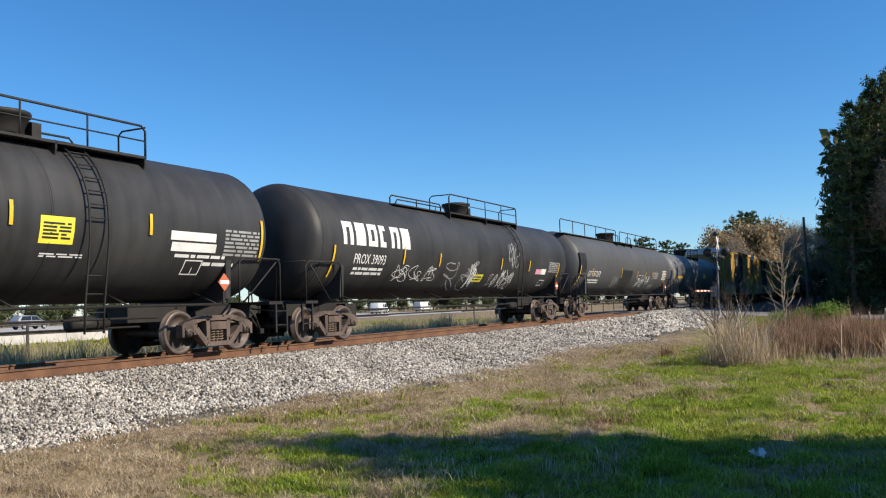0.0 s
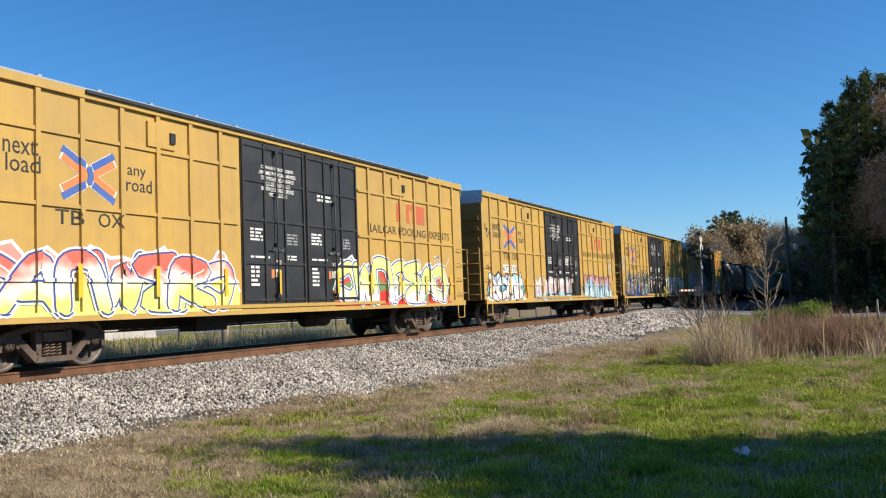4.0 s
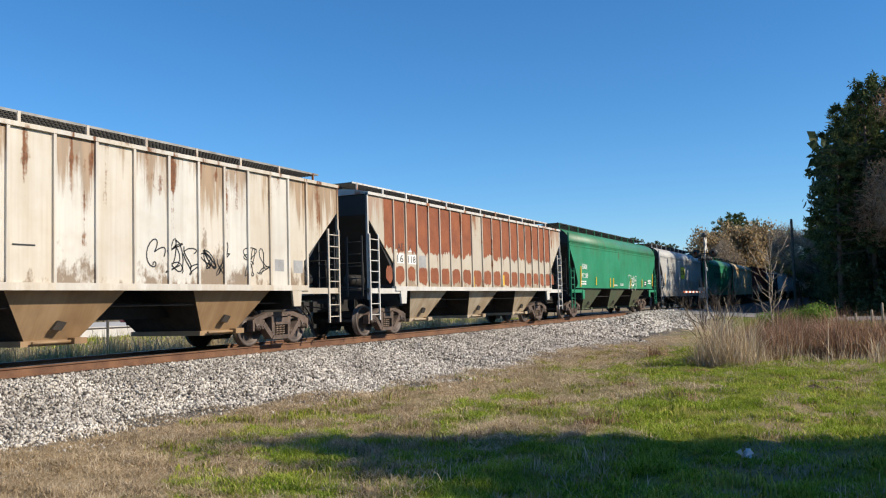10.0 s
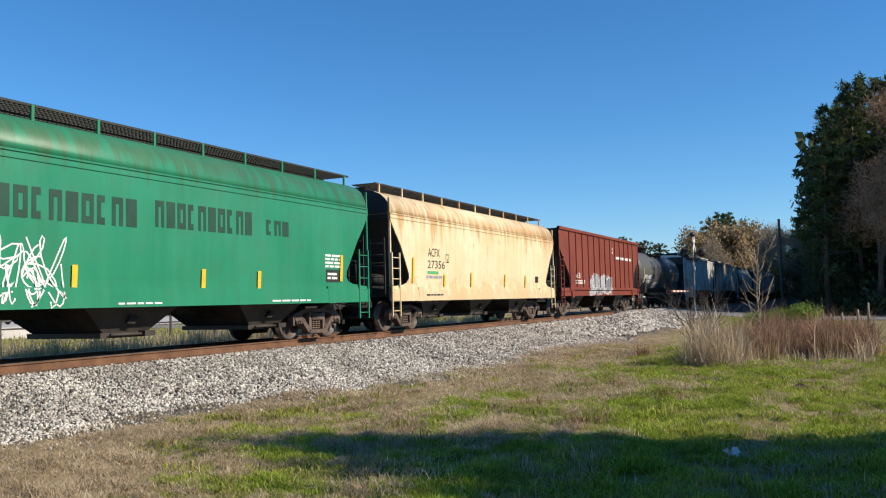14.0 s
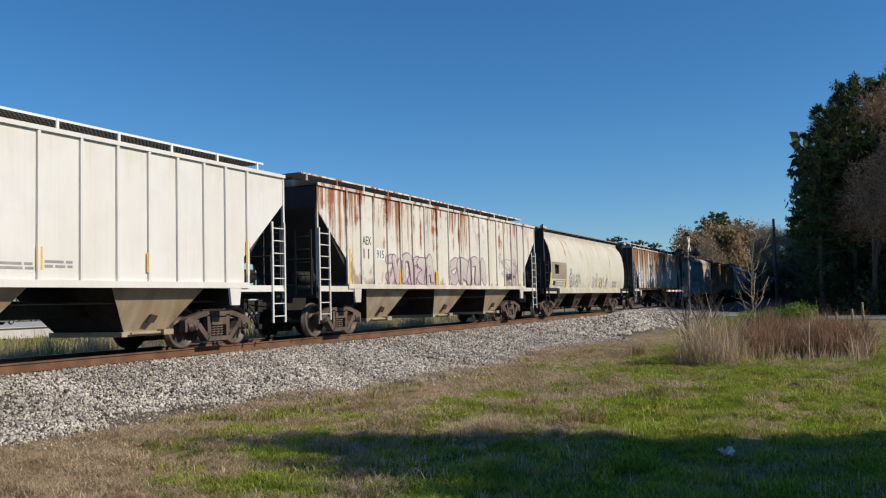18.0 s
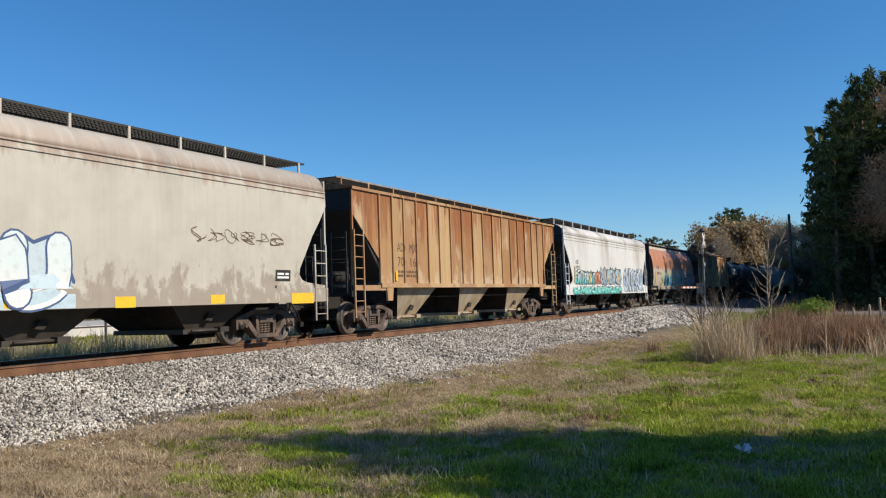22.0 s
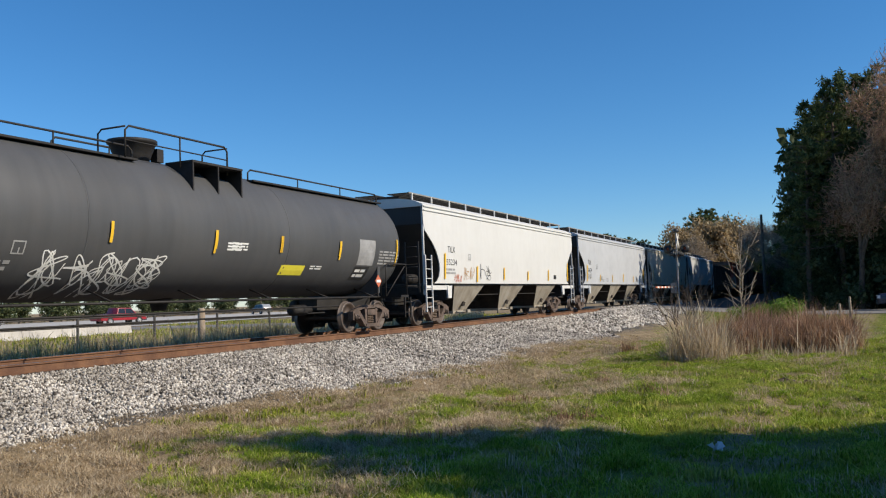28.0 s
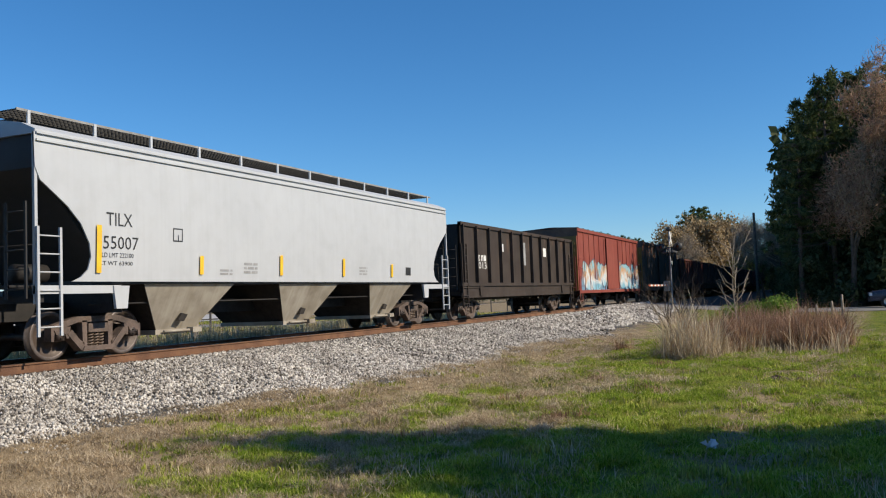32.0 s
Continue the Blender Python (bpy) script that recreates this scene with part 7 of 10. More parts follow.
bars(car, -2.45, -1.02, 1.49, 1.92, 5, WHITE, surf)
bars(car, 1.77, 2.82, 1.53, 1.84, 4, WHITE, surf)
panel(car, 5.06, 6.26, 2.06, 2.66, WHITE, surf)
bars(car, 5.14, 6.18, 2.12, 2.61, 6, BLACK, surf)
outline(car, 4.55, 5.19, 1.97, 2.30, GREYMARK, surf)
strip(car, [-6.27], 1.9, 2.8, surf, 0.07)
strip(car, [-3.39, -0.41, 1.4, 3.89], 2.2, 2.7, surf, 0.07)

car, h, surf = hopper_car(319.47, 336.28, paint("white_paint_clean", (0.73, 0.73, 0.71), worn=(0.70, 0.69, 0.66), streak=0.12, dirt=0.08, rust=0.0, rough=0.5, panels=POSTS, pan=((0.62, 0.60, 0.52), 0.25), bleed=((0.45, 0.40, 0.28), 0.2, 4.06, 0.22), seed=319.47), "clean white ribbed covered hopper with black lettering", "posts", posts=18, bay_mat=DUST_BAY, walk_mat=GRATING, pale_walk=True)
TRAIN.append(car)
words(car, "M", -6.72, -6.45, 2.47, 2.73, BLACK, surf)
words(car, "W", -6.00, -5.74, 2.50, 2.74, BLACK, surf)
words(car, "CX", -5.33, -4.91, 2.46, 2.71, BLACK, surf)
words(car, "46", -6.81, -6.42, 2.03, 2.28, BLACK, surf)
words(car, "05", -6.07, -5.71, 2.02, 2.27, BLACK, surf)
words(car, "21", -5.24, -4.97, 2.00, 2.26, BLACK, surf)
bars(car, -6.81, -6.43, 1.62, 1.84, 2, GREYMARK, surf)
bars(car, -6.07, -5.69, 1.62, 1.84, 2, GREYMARK, surf)
outline(car, -4.43, -4.19, 2.12, 2.36, GREYMARK, surf)
strip(car, [-6.97], 1.6, 2.5, surf)
strip(car, [-3.92], 1.6, 2.0, surf)
bars(car, 0.62, 1.28, 1.59, 1.74, 2, GREYMARK, surf)
bars(car, 1.50, 2.08, 1.63, 1.79, 2, GREYMARK, surf)
strip(car, [1.31, 3.83], 1.6, 2.0, surf)
strip(car, [6.9], 1.6, 2.4, surf)

car, h, surf = hopper_car(337.7, 354.8, paint("white_rusting_paint", (0.74, 0.71, 0.64), streak=0.22, dirt=0.12, rust=0.19, rust_col=(0.22, 0.08, 0.035), soot=0.4, panels=POSTS, pan=((0.58, 0.53, 0.42), 0.5), bleed=((0.20, 0.075, 0.03), 0.95, 4.06, 0.05, -0.135), foot=((0.22, 0.15, 0.09), 0.75), seed=337.7), "white ribbed covered hopper with rust patches and purple tags", "posts", posts=18, bay_mat=DUST_BAY, walk_mat=GRATING, pale_walk=True)
TRAIN.append(car)
words(car, "AEX", -6.23, -5.76, 2.57, 2.81, BLACK, surf)
words(car, "11", -6.19, -5.88, 2.17, 2.45, BLACK, surf)
panel(car, -5.47, -4.93, 2.15, 2.49, WHITE, surf)
words(car, "915", -5.44, -5.01, 2.20, 2.44, BLACK, surf)
panel(car, 4.77, 5.40, 1.65, 1.93, BLACK, surf)
scribble(car, 4.00, 6.24, 1.48, 2.62, 28, GREYMARK, 1, surf)
strip(car, [-7.07], 1.4, 2.4, surf)
strip(car, [-4.09, -1.54], 1.4, 1.9, surf)
scribble(car, 4.64, 6.64, 1.41, 2.61, 33, PURPLEMARK, 1, surf)
panel(car, 5.30, 5.71, 1.69, 1.94, BLACK, surf)
piece(car, -4.88, -1.71, 1.41, 2.43, 5, [(0.5, 0.42, 0.42), (0.56, 0.52, 0.48)], (0.25, 0.13, 0.2), surf, 3, fat=0.42, gleam=(0.5, 0.3, 0.4))
piece(car, -0.39, 2.84, 1.44, 2.51, 4, [(0.5, 0.42, 0.42), (0.56, 0.52, 0.48)], (0.22, 0.15, 0.22), surf, 7, fat=0.4, gleam=(0.5, 0.35, 0.42))

car, h, surf = hopper_car(356.0, 372.3, paint("white_drum_paint", (0.62, 0.62, 0.55), worn=(0.58, 0.55, 0.45), streak=0.22, dirt=0.12, rust=0.10, rust_col=(0.30, 0.17, 0.07), soot=0.4, grime=(0.30, 0.21, 0.09), bleed=((0.38, 0.25, 0.09), 0.5, 3.95, 0.30), foot=((0.30, 0.23, 0.15), 0.35), seed=356.0), "off-white drum-sided covered hopper with a brown patch", "round", bays=4, bay_mat=BROWN_BAY, walk_mat=GRATING)
TRAIN.append(car)
panel(car, -7.06, -4.78, 1.81, 2.60, BROWNPATCH, surf)
panel(car, -6.61, -6.02, 2.01, 2.50, GREYPATCH, surf)
words(car, "RRX", -6.58, -6.04, 2.06, 2.35, BLACK, surf)
bars(car, -6.43, -5.07, 1.44, 1.79, 3, GREYMARK, surf)
panel(car, -6.85, -6.50, 1.50, 1.72, SOOT, surf)
outline(car, -4.20, -3.93, 2.08, 2.32, BLACK, surf)
scribble(car, -4.31, -2.17, 1.41, 2.17, 29, GREYMARK, 4, surf)
strip(car, [-7.4], 1.4, 2.1, surf)
strip(car, [-4.95], 1.4, 1.8, surf)
scribble(car, -0.16, 3.11, 1.18, 2.19, 30, GREYMARK, 6, surf)
panel(car, 4.20, 5.22, 1.43, 1.79, GREYMARK, surf)
strip(car, [1.38], 1.4, 1.8, surf)

car, h, surf = hopper_car(373.87, 390.6, paint("white_red_streak_paint", (0.60, 0.58, 0.54), worn=(0.52, 0.49, 0.45), streak=0.35, dirt=0.42, rust=0.0, grime=(0.23, 0.18, 0.14), panels=POSTS, pan=((0.48, 0.43, 0.36), 0.5), bleed=((0.20, 0.085, 0.027), 0.95, 4.06, 0.14, 0.09), foot=((0.13, 0.085, 0.055), 0.9), seed=373.87), "white ribbed covered hopper streaked with red rust", "posts", posts=18, bay_mat=BROWN_BAY, walk_mat=GRATING, pale_walk=True, sill_mat=BROWN_BAY, trim=paint("rusty_pale_trim", (0.6, 0.57, 0.53), rust=0.02))
TRAIN.append(car)
for a, b, z0, z1 in ((-6.74, -6.18, 2.24, 2.58), (-6.02, -5.72, 2.24, 2.58), (-6.78, -6.12, 1.76, 2.10), (-6.04, -5.52, 1.76, 2.10)):
    panel(car, a, b, z0, z1, WHITE, surf)
words(car, "AE", -6.68, -6.24, 2.29, 2.54, BLACK, surf)
words(car, "X", -5.97, -5.77, 2.29, 2.54, BLACK, surf)
words(car, "162", -6.73, -6.18, 1.80, 2.06, BLACK, surf)
words(car, "99", -5.98, -5.58, 1.80, 2.06, BLACK, surf)
scribble(car, -0.25, 0.42, 1.57, 1.97, 34, WHITE, 3, surf)
scribble(car, 2.46, 3.01, 1.57, 1.97, 35, WHITE, 2, surf)
panel(car, 4.93, 5.28, 1.80, 2.09, BLACK, surf)
bars(car, 4.97, 5.24, 1.83, 2.05, 3, WHITE, surf)
strip(car, [1.38, 3.93], 1.6, 2.0, surf)
strip(car, [6.96], 1.5, 2.0, surf)

car, h, surf = hopper_car(392.1, 408.4, paint("warm_grey_paint", (0.50, 0.475, 0.415), worn=(0.46, 0.43, 0.375), streak=0.16, dirt=0.15, rust=0.0, soot=0.25, bleed=((0.20, 0.10, 0.06), 0.5, 3.80, 0.55), foot=((0.20, 0.15, 0.11), 0.55), seed=392.1), "warm grey covered hopper with a blue and white bubble tag", "bowed", z_low=0.97, bay_mat=DARK_BAY, walk_mat=GRATING, band=True, lips=(3.62, 3.74), shoulder=3.78)
TRAIN.append(car)
words(car, "CEFX", -6.60, -5.84, 2.24, 2.46, BLACK, surf)
words(car, "10684", -6.68, -5.84, 1.80, 1.99, BLACK, surf)
bars(car, -6.66, -5.89, 1.51, 1.60, 1, GREYMARK, surf)
panel(car, -7.13, -6.17, 0.94, 1.13, YELLOW, surf)
panel(car, -3.81, -3.45, 0.90, 1.13, YELLOW, surf)
panel(car, -1.07, -0.69, 0.98, 1.16, YELLOW, surf)
panel(car, 1.20, 1.69, 0.94, 1.15, YELLOW, surf)
panel(car, 3.76, 4.20, 0.97, 1.16, YELLOW, surf)
panel(car, 6.60, 7.50, 0.92, 1.18, YELLOW, surf)
scribble(car, -4.50, -3.33, 2.29, 2.52, 36, RED, 4, surf)
scribble(car, -2.91, -1.67, 2.31, 2.55, 37, RED, 3, surf)
scribble(car, 3.19, 6.33, 2.28, 2.58, 38, BROWNMARK, 6, surf)
panel(car, 6.03, 6.61, 1.46, 1.73, BLACK, surf)
bars(car, 6.10, 6.54, 1.51, 1.68, 2, WHITE, surf)
piece(car, -3.62, 0.14, 0.96, 2.27, 4, [(0.70, 0.72, 0.72), (0.62, 0.70, 0.72)], (0.06, 0.10, 0.22), surf, 8, fat=0.5, back=[(0.45, 0.58, 0.66), (0.5, 0.6, 0.66)])

car, h, surf = hopper_car(409.68, 426.5, paint("rusted_brown_paint", (0.34, 0.18, 0.075), worn=(0.36, 0.22, 0.12), streak=0.5, dirt=0.2, rust=0.12, rust_col=(0.18, 0.075, 0.03), scrape=(0.50, 0.37, 0.24), soot=0.5, grime=(0.12, 0.06, 0.03), panels=POSTS, pan=((0.50, 0.35, 0.18), 0.9), bleed=((0.20, 0.075, 0.025), 0.9, 4.06, 0.11), foot=((0.50, 0.40, 0.28), 0.7), seed=409.68), "rust-brown ribbed covered hopper with bleached streaks", "posts", posts=18, bay_mat=DUST_BAY, walk_mat=GRATING)
TRAIN.append(car)
words(car, "AD", -5.92, -5.50, 2.38, 2.64, BROWNMARK, surf)
words(car, "MX", -5.14, -4.70, 2.38, 2.64, BROWNMARK, surf)
words(car, "70", -5.90, -5.52, 1.94, 2.22, BROWNMARK, surf)
words(car, "16", -5.10, -4.74, 1.94, 2.22, BROWNMARK, surf)
bars(car, -5.92, -4.70, 1.60, 1.84, 2, BROWNMARK, surf)
strip(car, [-6.09], 1.5, 1.8, surf)

car, h, surf = hopper_car(427.88, 444.3, paint("white_sooty_paint", (0.62, 0.63, 0.63), worn=(0.59, 0.595, 0.59), streak=0.12, dirt=0.10, rust=0.0, grime=(0.22, 0.17, 0.12), soot=1.0, bleed=((0.26, 0.19, 0.12), 0.25, 3.8, 0.30), seed=427.88), "white covered hopper with soot streaks and turquoise tags", "bowed", z_low=0.95, bay_mat=DARK_BAY, walk_mat=GRATING, band=True, lips=(3.52, 3.65, 3.78), shoulder=3.82)
TRAIN.append(car)
words(car, "AEX", -6.59, -6.10, 2.42, 2.62, BLACK, surf)
words(car, "7925", -6.55, -5.86, 2.12, 2.33, BLACK, surf)
strip(car, [-6.78], 1.5, 2.3, surf)
strip(car, [-4.3, -0.7, 1.15, 4.6], 1.5, 1.95, surf)
piece(car, -6.59, -3.39, 1.42, 2.09, 8, [(0.12, 0.52, 0.5), (0.3, 0.5, 0.55), (0.45, 0.52, 0.55)], (0.03, 0.05, 0.06), surf, 3, fat=0.36, back=[(0.3, 0.25, 0.28), (0.25, 0.45, 0.47), (0.4, 0.3, 0.3)])
piece(car, -3.28, -2.34, 1.43, 2.12, 2, [(0.42, 0.16, 0.09), (0.45, 0.2, 0.12)], (0.2, 0.08, 0.05), surf, 5, back=[(0.45, 0.22, 0.14), (0.5, 0.3, 0.22)])
piece(car, -2.30, 1.85, 1.42, 2.31, 6, [(0.25, 0.35, 0.46), (0.36, 0.42, 0.44), (0.3, 0.45, 0.5)], (0.03, 0.04, 0.06), surf, 6, fat=0.36, back=[(0.4, 0.42, 0.46), (0.45, 0.3, 0.26)])
piece(car, 2.47, 7.06, 1.01, 2.36, 7, [(0.42, 0.52, 0.6), (0.32, 0.4, 0.52), (0.5, 0.56, 0.6)], (0.04, 0.06, 0.14), surf, 9, fat=0.34, back=[(0.3, 0.36, 0.46), (0.42, 0.48, 0.55)])
piece(car, -7.07, 1.76, 0.94, 1.32, 14, [(0.12, 0.5, 0.46), (0.2, 0.55, 0.5)], (0.03, 0.12, 0.13), surf, 4, fat=0.42, back=[(0.35, 0.28, 0.3), (0.3, 0.4, 0.42)])

car, h, surf = hopper_car(445.4, 462.0, paint("orange_over_white_paint", (0.464, 0.416, 0.352), streak=0.2, dirt=0.12, rust=0.12, rust_col=(0.2, 0.09, 0.06), tops=((0.42, 0.195, 0.12), 2.55, 0.7), soot=0.7, grime=(0.16, 0.075, 0.05), foot=((0.22, 0.17, 0.12), 0.6), seed=445.4), "drum-sided covered hopper, faded orange over white", "round", bays=4, bay_mat=DUST_BAY, walk_mat=GRATING)
TRAIN.append(car)
words(car, "OFOX", -6.39, -5.64, 2.48, 2.72, BLACK, surf)
words(car, "390141", -6.39, -4.96, 2.10, 2.30, BLACK, surf)
strip(car, [-6.78], 1.5, 2.3, surf)
panel(car, 1.86, 2.40, 1.59, 1.92, SOOT, surf)
piece(car, -5.10, -4.05, 1.16, 2.11, 2, [(0.5, 0.5, 0.25), (0.6, 0.58, 0.35)], (0.25, 0.25, 0.1), surf, 5, fat=0.4)
piece(car, -4.05, 1.92, 1.07, 2.27, 7, [(0.06, 0.25, 0.5), (0.12, 0.42, 0.6), (0.3, 0.5, 0.55)], (0.5, 0.54, 0.18), surf, 6, fat=0.4, back=[(0.05, 0.2, 0.42), (0.4, 0.45, 0.15), (0.1, 0.3, 0.5)])
piece(car, 2.24, 7.64, 1.19, 2.36, 6, [(0.50, 0.47, 0.50), (0.58, 0.55, 0.54), (0.42, 0.36, 0.46)], (0.10, 0.07, 0.14), surf, 4, fat=0.26, back=[(0.34, 0.30, 0.36), (0.52, 0.50, 0.50), (0.55, 0.56, 0.22)], gleam=(0.72, 0.72, 0.72))

car, h, surf = hopper_car(463.68, 480.5, paint("straw_rust_paint", (0.48, 0.31, 0.14), worn=(0.58, 0.46, 0.30), streak=0.45, dirt=0.2, rust=0.10, rust_col=(0.27, 0.11, 0.045), grime=(0.25, 0.13, 0.06), panels=POSTS, pan=((0.52, 0.40, 0.25), 0.7), bleed=((0.24, 0.10, 0.04), 0.9, 4.06, 0.12), foot=((0.20, 0.13, 0.07), 0.7), seed=463.68), "straw-coloured ribbed covered hopper with block lettering and rust", "posts", posts=18, bay_mat=DUST_BAY, walk_mat=GRATING)
TRAIN.append(car)
blocks(car, 3, -3.60, -1.37, 2.99, 3.62, BROWNMARK, surf)
blocks(car, 4, 0.81, 3.98, 3.00, 3.61, BROWNMARK, surf)
words(car, "IN", -6.61, -6.27, 2.17, 2.44, BROWNMARK, surf)
words(car, "TX", -5.98, -5.62, 2.17, 2.44, BROWNMARK, surf)
words(car, "7467", -5.39, -4.11, 2.18, 2.48, BLACK, surf)
words(car, "9", -3.65, -3.44, 2.23, 2.47, BLACK, surf)
bars(car, -7.84, -7.27, 3.67, 3.87, 4, WHITE, surf)
scribble(car, 4.04, 4.84, 1.67, 3.58, 39, BROWNMARK, 1, surf)
scribble(car, -4.55, -4.01, 1.55, 1.90, 40, BLACK, 1, surf)
bars(car, -1.35, -0.41, 1.76, 2.51, 8, BROWNMARK, surf)
bars(car, 1.54, 2.37, 1.81, 2.31, 5, BROWNMARK, surf)
panel(car, 5.87, 6.40, 1.88, 2.80, BLACK, surf)
strip(car, [-4.67], 1.6, 2.0, surf)

car, h, surf = tank_car(482.0, 500.9, 1.53, 2.64, paint("black_tank_paint_d", (0.024, 0.024, 0.026), streak=0.06, dirt=0.12, seed=6.0), "black tank car with a data panel and hazard placard", plat=0.76, plat_w=2.00, ladder_x=None, rails='centre')
TRAIN.append(car)
bars(car, 7.77, 8.88, 2.08, 2.65, 9, GREYMARK, surf)
scribble(car, 6.30, 7.69, 1.40, 2.36, 41, WHITE, 4, surf)
bars(car, 6.11, 7.04, 1.62, 1.73, 1, WHITE, surf)
bars(car, 5.95, 6.20, 1.95, 2.07, 1, WHITE, surf)
outline(car, 7.06, 7.41, 1.63, 1.89, WHITE, surf)
strip(car, [6.02], 2.1, 2.6, surf, 0.07)
strip(car, [8.82], 1.7, 2.6, surf, 0.07)
blocks(car, 6, -7.80, -3.64, 2.57, 3.16, WHITE, surf)
words(car, "20640", -7.56, -5.53, 2.14, 2.39, WHITE, surf)
bars(car, -7.25, -5.54, 1.69, 1.95, 2, WHITE, surf)
strip(car, [-9.06], 1.6, 2.6, surf, 0.07)

car, h, surf = tank_car(501.7, 521.3, 1.55, 2.65, paint("charcoal_tank_paint_b", (0.064, 0.066, 0.07), streak=0.05, dirt=0.12, seed=7.0), "charcoal tank car with roof railing and a scrawled tag", plat=-0.20, plat_w=1.60, ladder_x=None, rails='centre', low=((-9.2, -1.3), (2.6, 9.2)), apron=(-0.12, 1.62))
TRAIN.append(car)
words(car, "GATX", -7.28, -6.38, 1.90, 2.13, WHITE, surf)
words(car, "204446", -6.21, -5.00, 1.90, 2.11, WHITE, surf)
bars(car, -7.10, -4.67, 1.62, 1.83, 2, GREYMARK, surf)
scribble(car, -4.24, -0.95, 1.24, 2.00, 42, WHITE, 4, surf)
panel(car, 3.14, 4.12, 1.65, 1.90, LEMON, surf)
bars(car, 0.96, 1.53, 2.18, 2.38, 3, WHITE, surf)
outline(car, -4.73, -4.47, 1.91, 2.14, GREYMARK, surf)
strip(car, [-8.24], 2.0, 2.8, surf, 0.07)
strip(car, [-5.22, 5.58], 2.1, 2.6, surf, 0.07)
strip(car, [-2.69, 0.34, 2.82], 2.2, 2.6, surf, 0.07)
panel(car, 3.07, 3.95, 1.65, 1.89, LEMON, surf)
bars(car, 0.80, 1.30, 2.16, 2.37, 3, WHITE, surf)
scribble(car, -4.14, -1.03, 1.19, 1.99, 43, WHITE, 5, surf)
panel(car, 6.68, 7.60, 1.97, 2.71, GREYMARK, surf)
panel(car, 6.64, 7.48, 1.55, 1.93, BLACK, surf)
bars(car, 6.73, 7.37, 1.61, 1.88, 2, WHITE, surf)
bars(car, 7.87, 9.10, 2.00, 2.44, 5, GREYMARK, surf)
bars(car, 4.36, 4.90, 1.80, 1.92, 2, WHITE, surf)
strip(car, [0.32], 2.1, 2.6, surf, 0.07)
strip(car, [2.79, 5.55], 2.2, 2.6, surf, 0.07)
strip(car, [8.9], 2.0, 2.8, surf, 0.07)

car, h, surf = hopper_car(522.3, 540.0, paint("bright_white_paint", (0.63, 0.63, 0.615), worn=(0.60, 0.598, 0.58), streak=0.05, dirt=0.05, rust=0.0, rough=0.5, seed=522.3), "bright white covered hopper with red and black tags", "curved", z_low=1.36, bay_mat=SILVER_BAY, walk_mat=GRATING)
TRAIN.append(car)
words(car, "TILX", -6.97, -6.34, 2.54, 2.76, BLACK, surf)
words(car, "55234", -7.09, -6.19, 2.09, 2.30, BLACK, surf)
bars(car, -7.16, -6.27, 1.75, 2.00, 2, GREYMARK, surf)
outline(car, -5.13, -4.89, 2.31, 2.54, GREYMARK, surf)
scribble(car, -6.44, -5.67, 1.46, 1.76, 44, RED, 3, surf)
scribble(car, -5.54, -4.52, 1.57, 2.05, 45, TANMARK, 4, surf)
scribble(car, -4.14, -2.75, 1.55, 2.20, 46, BLACK, 2, surf)
panel(car, 5.47, 5.89, 1.67, 1.87, BLACK, surf)
strip(car, [-7.31, 7.68], 1.6, 2.5, surf)
strip(car, [-4.35], 1.5, 2.1, surf)
strip(car, [-1.44, 4.52], 1.6, 2.1, surf)
strip(car, [1.55], 1.6, 2.0, surf)

car, h, surf = hopper_car(541.26, 558.9, paint("blue_white_paint", (0.480, 0.496, 0.520), worn=(0.440, 0.456, 0.480), streak=0.10, dirt=0.10, rust=0.0, rough=0.5, seed=541.26), "blue-white covered hopper with yellow strips along its sill", "curved", z_low=1.36, bay_mat=SILVER_BAY, walk_mat=GRATING)
TRAIN.append(car)
words(car, "TILX", -7.11, -6.44, 2.54, 2.79, BLACK, surf)
words(car, "54624", -7.15, -6.31, 2.10, 2.34, BLACK, surf)
words(car, "LD LMT 222100", -7.22, -6.40, 1.90, 2.03, BLACK, surf)
words(car, "LT WT 63900", -7.24, -6.43, 1.74, 1.87, BLACK, surf)
outline(car, -5.32, -5.06, 2.31, 2.56, BLACK, surf)
bars(car, -3.82, -3.41, 1.58, 1.73, 2, GREYMARK, surf)
bars(car, -2.92, -2.46, 1.59, 1.82, 3, GREYMARK, surf)
panel(car, 5.46, 5.82, 1.64, 1.87, BLACK, surf)
scribble(car, -4.29, -3.78, 1.65, 1.93, 47, GREYMARK, 2, surf)
strip(car, [-7.38, 7.56], 1.6, 2.5, surf)
strip(car, [-4.5, -1.53, 4.43], 1.6, 2.0, surf)
strip(car, [1.4], 1.6, 2.1, surf)

car, h, surf = hopper_car(559.99, 577.7, paint("cream_white_paint", (0.528, 0.488, 0.416), worn=(0.496, 0.456, 0.392), streak=0.10, dirt=0.10, rust=0.0, rough=0.5, seed=559.99), "cream covered hopper with yellow strips and a thin scrawl", "curved", z_low=1.36, bay_mat=SILVER_BAY, walk_mat=GRATING)
TRAIN.append(car)
words(car, "TILX", -7.08, -6.43, 2.55, 2.80, BLACK, surf)
words(car, "55029", -7.14, -6.27, 2.10, 2.33, BLACK, surf)
words(car, "LD LMT 222200", -7.19, -6.33, 1.90, 2.03, BLACK, surf)
words(car, "LT WT 63800", -7.22, -6.39, 1.74, 1.85, BLACK, surf)
outline(car, -5.28, -5.02, 2.32, 2.57, BLACK, surf)
bars(car, -3.85, -3.39, 1.58, 1.73, 2, GREYMARK, surf)
bars(car, -2.91, -2.48, 1.62, 1.88, 3, GREYMARK, surf)
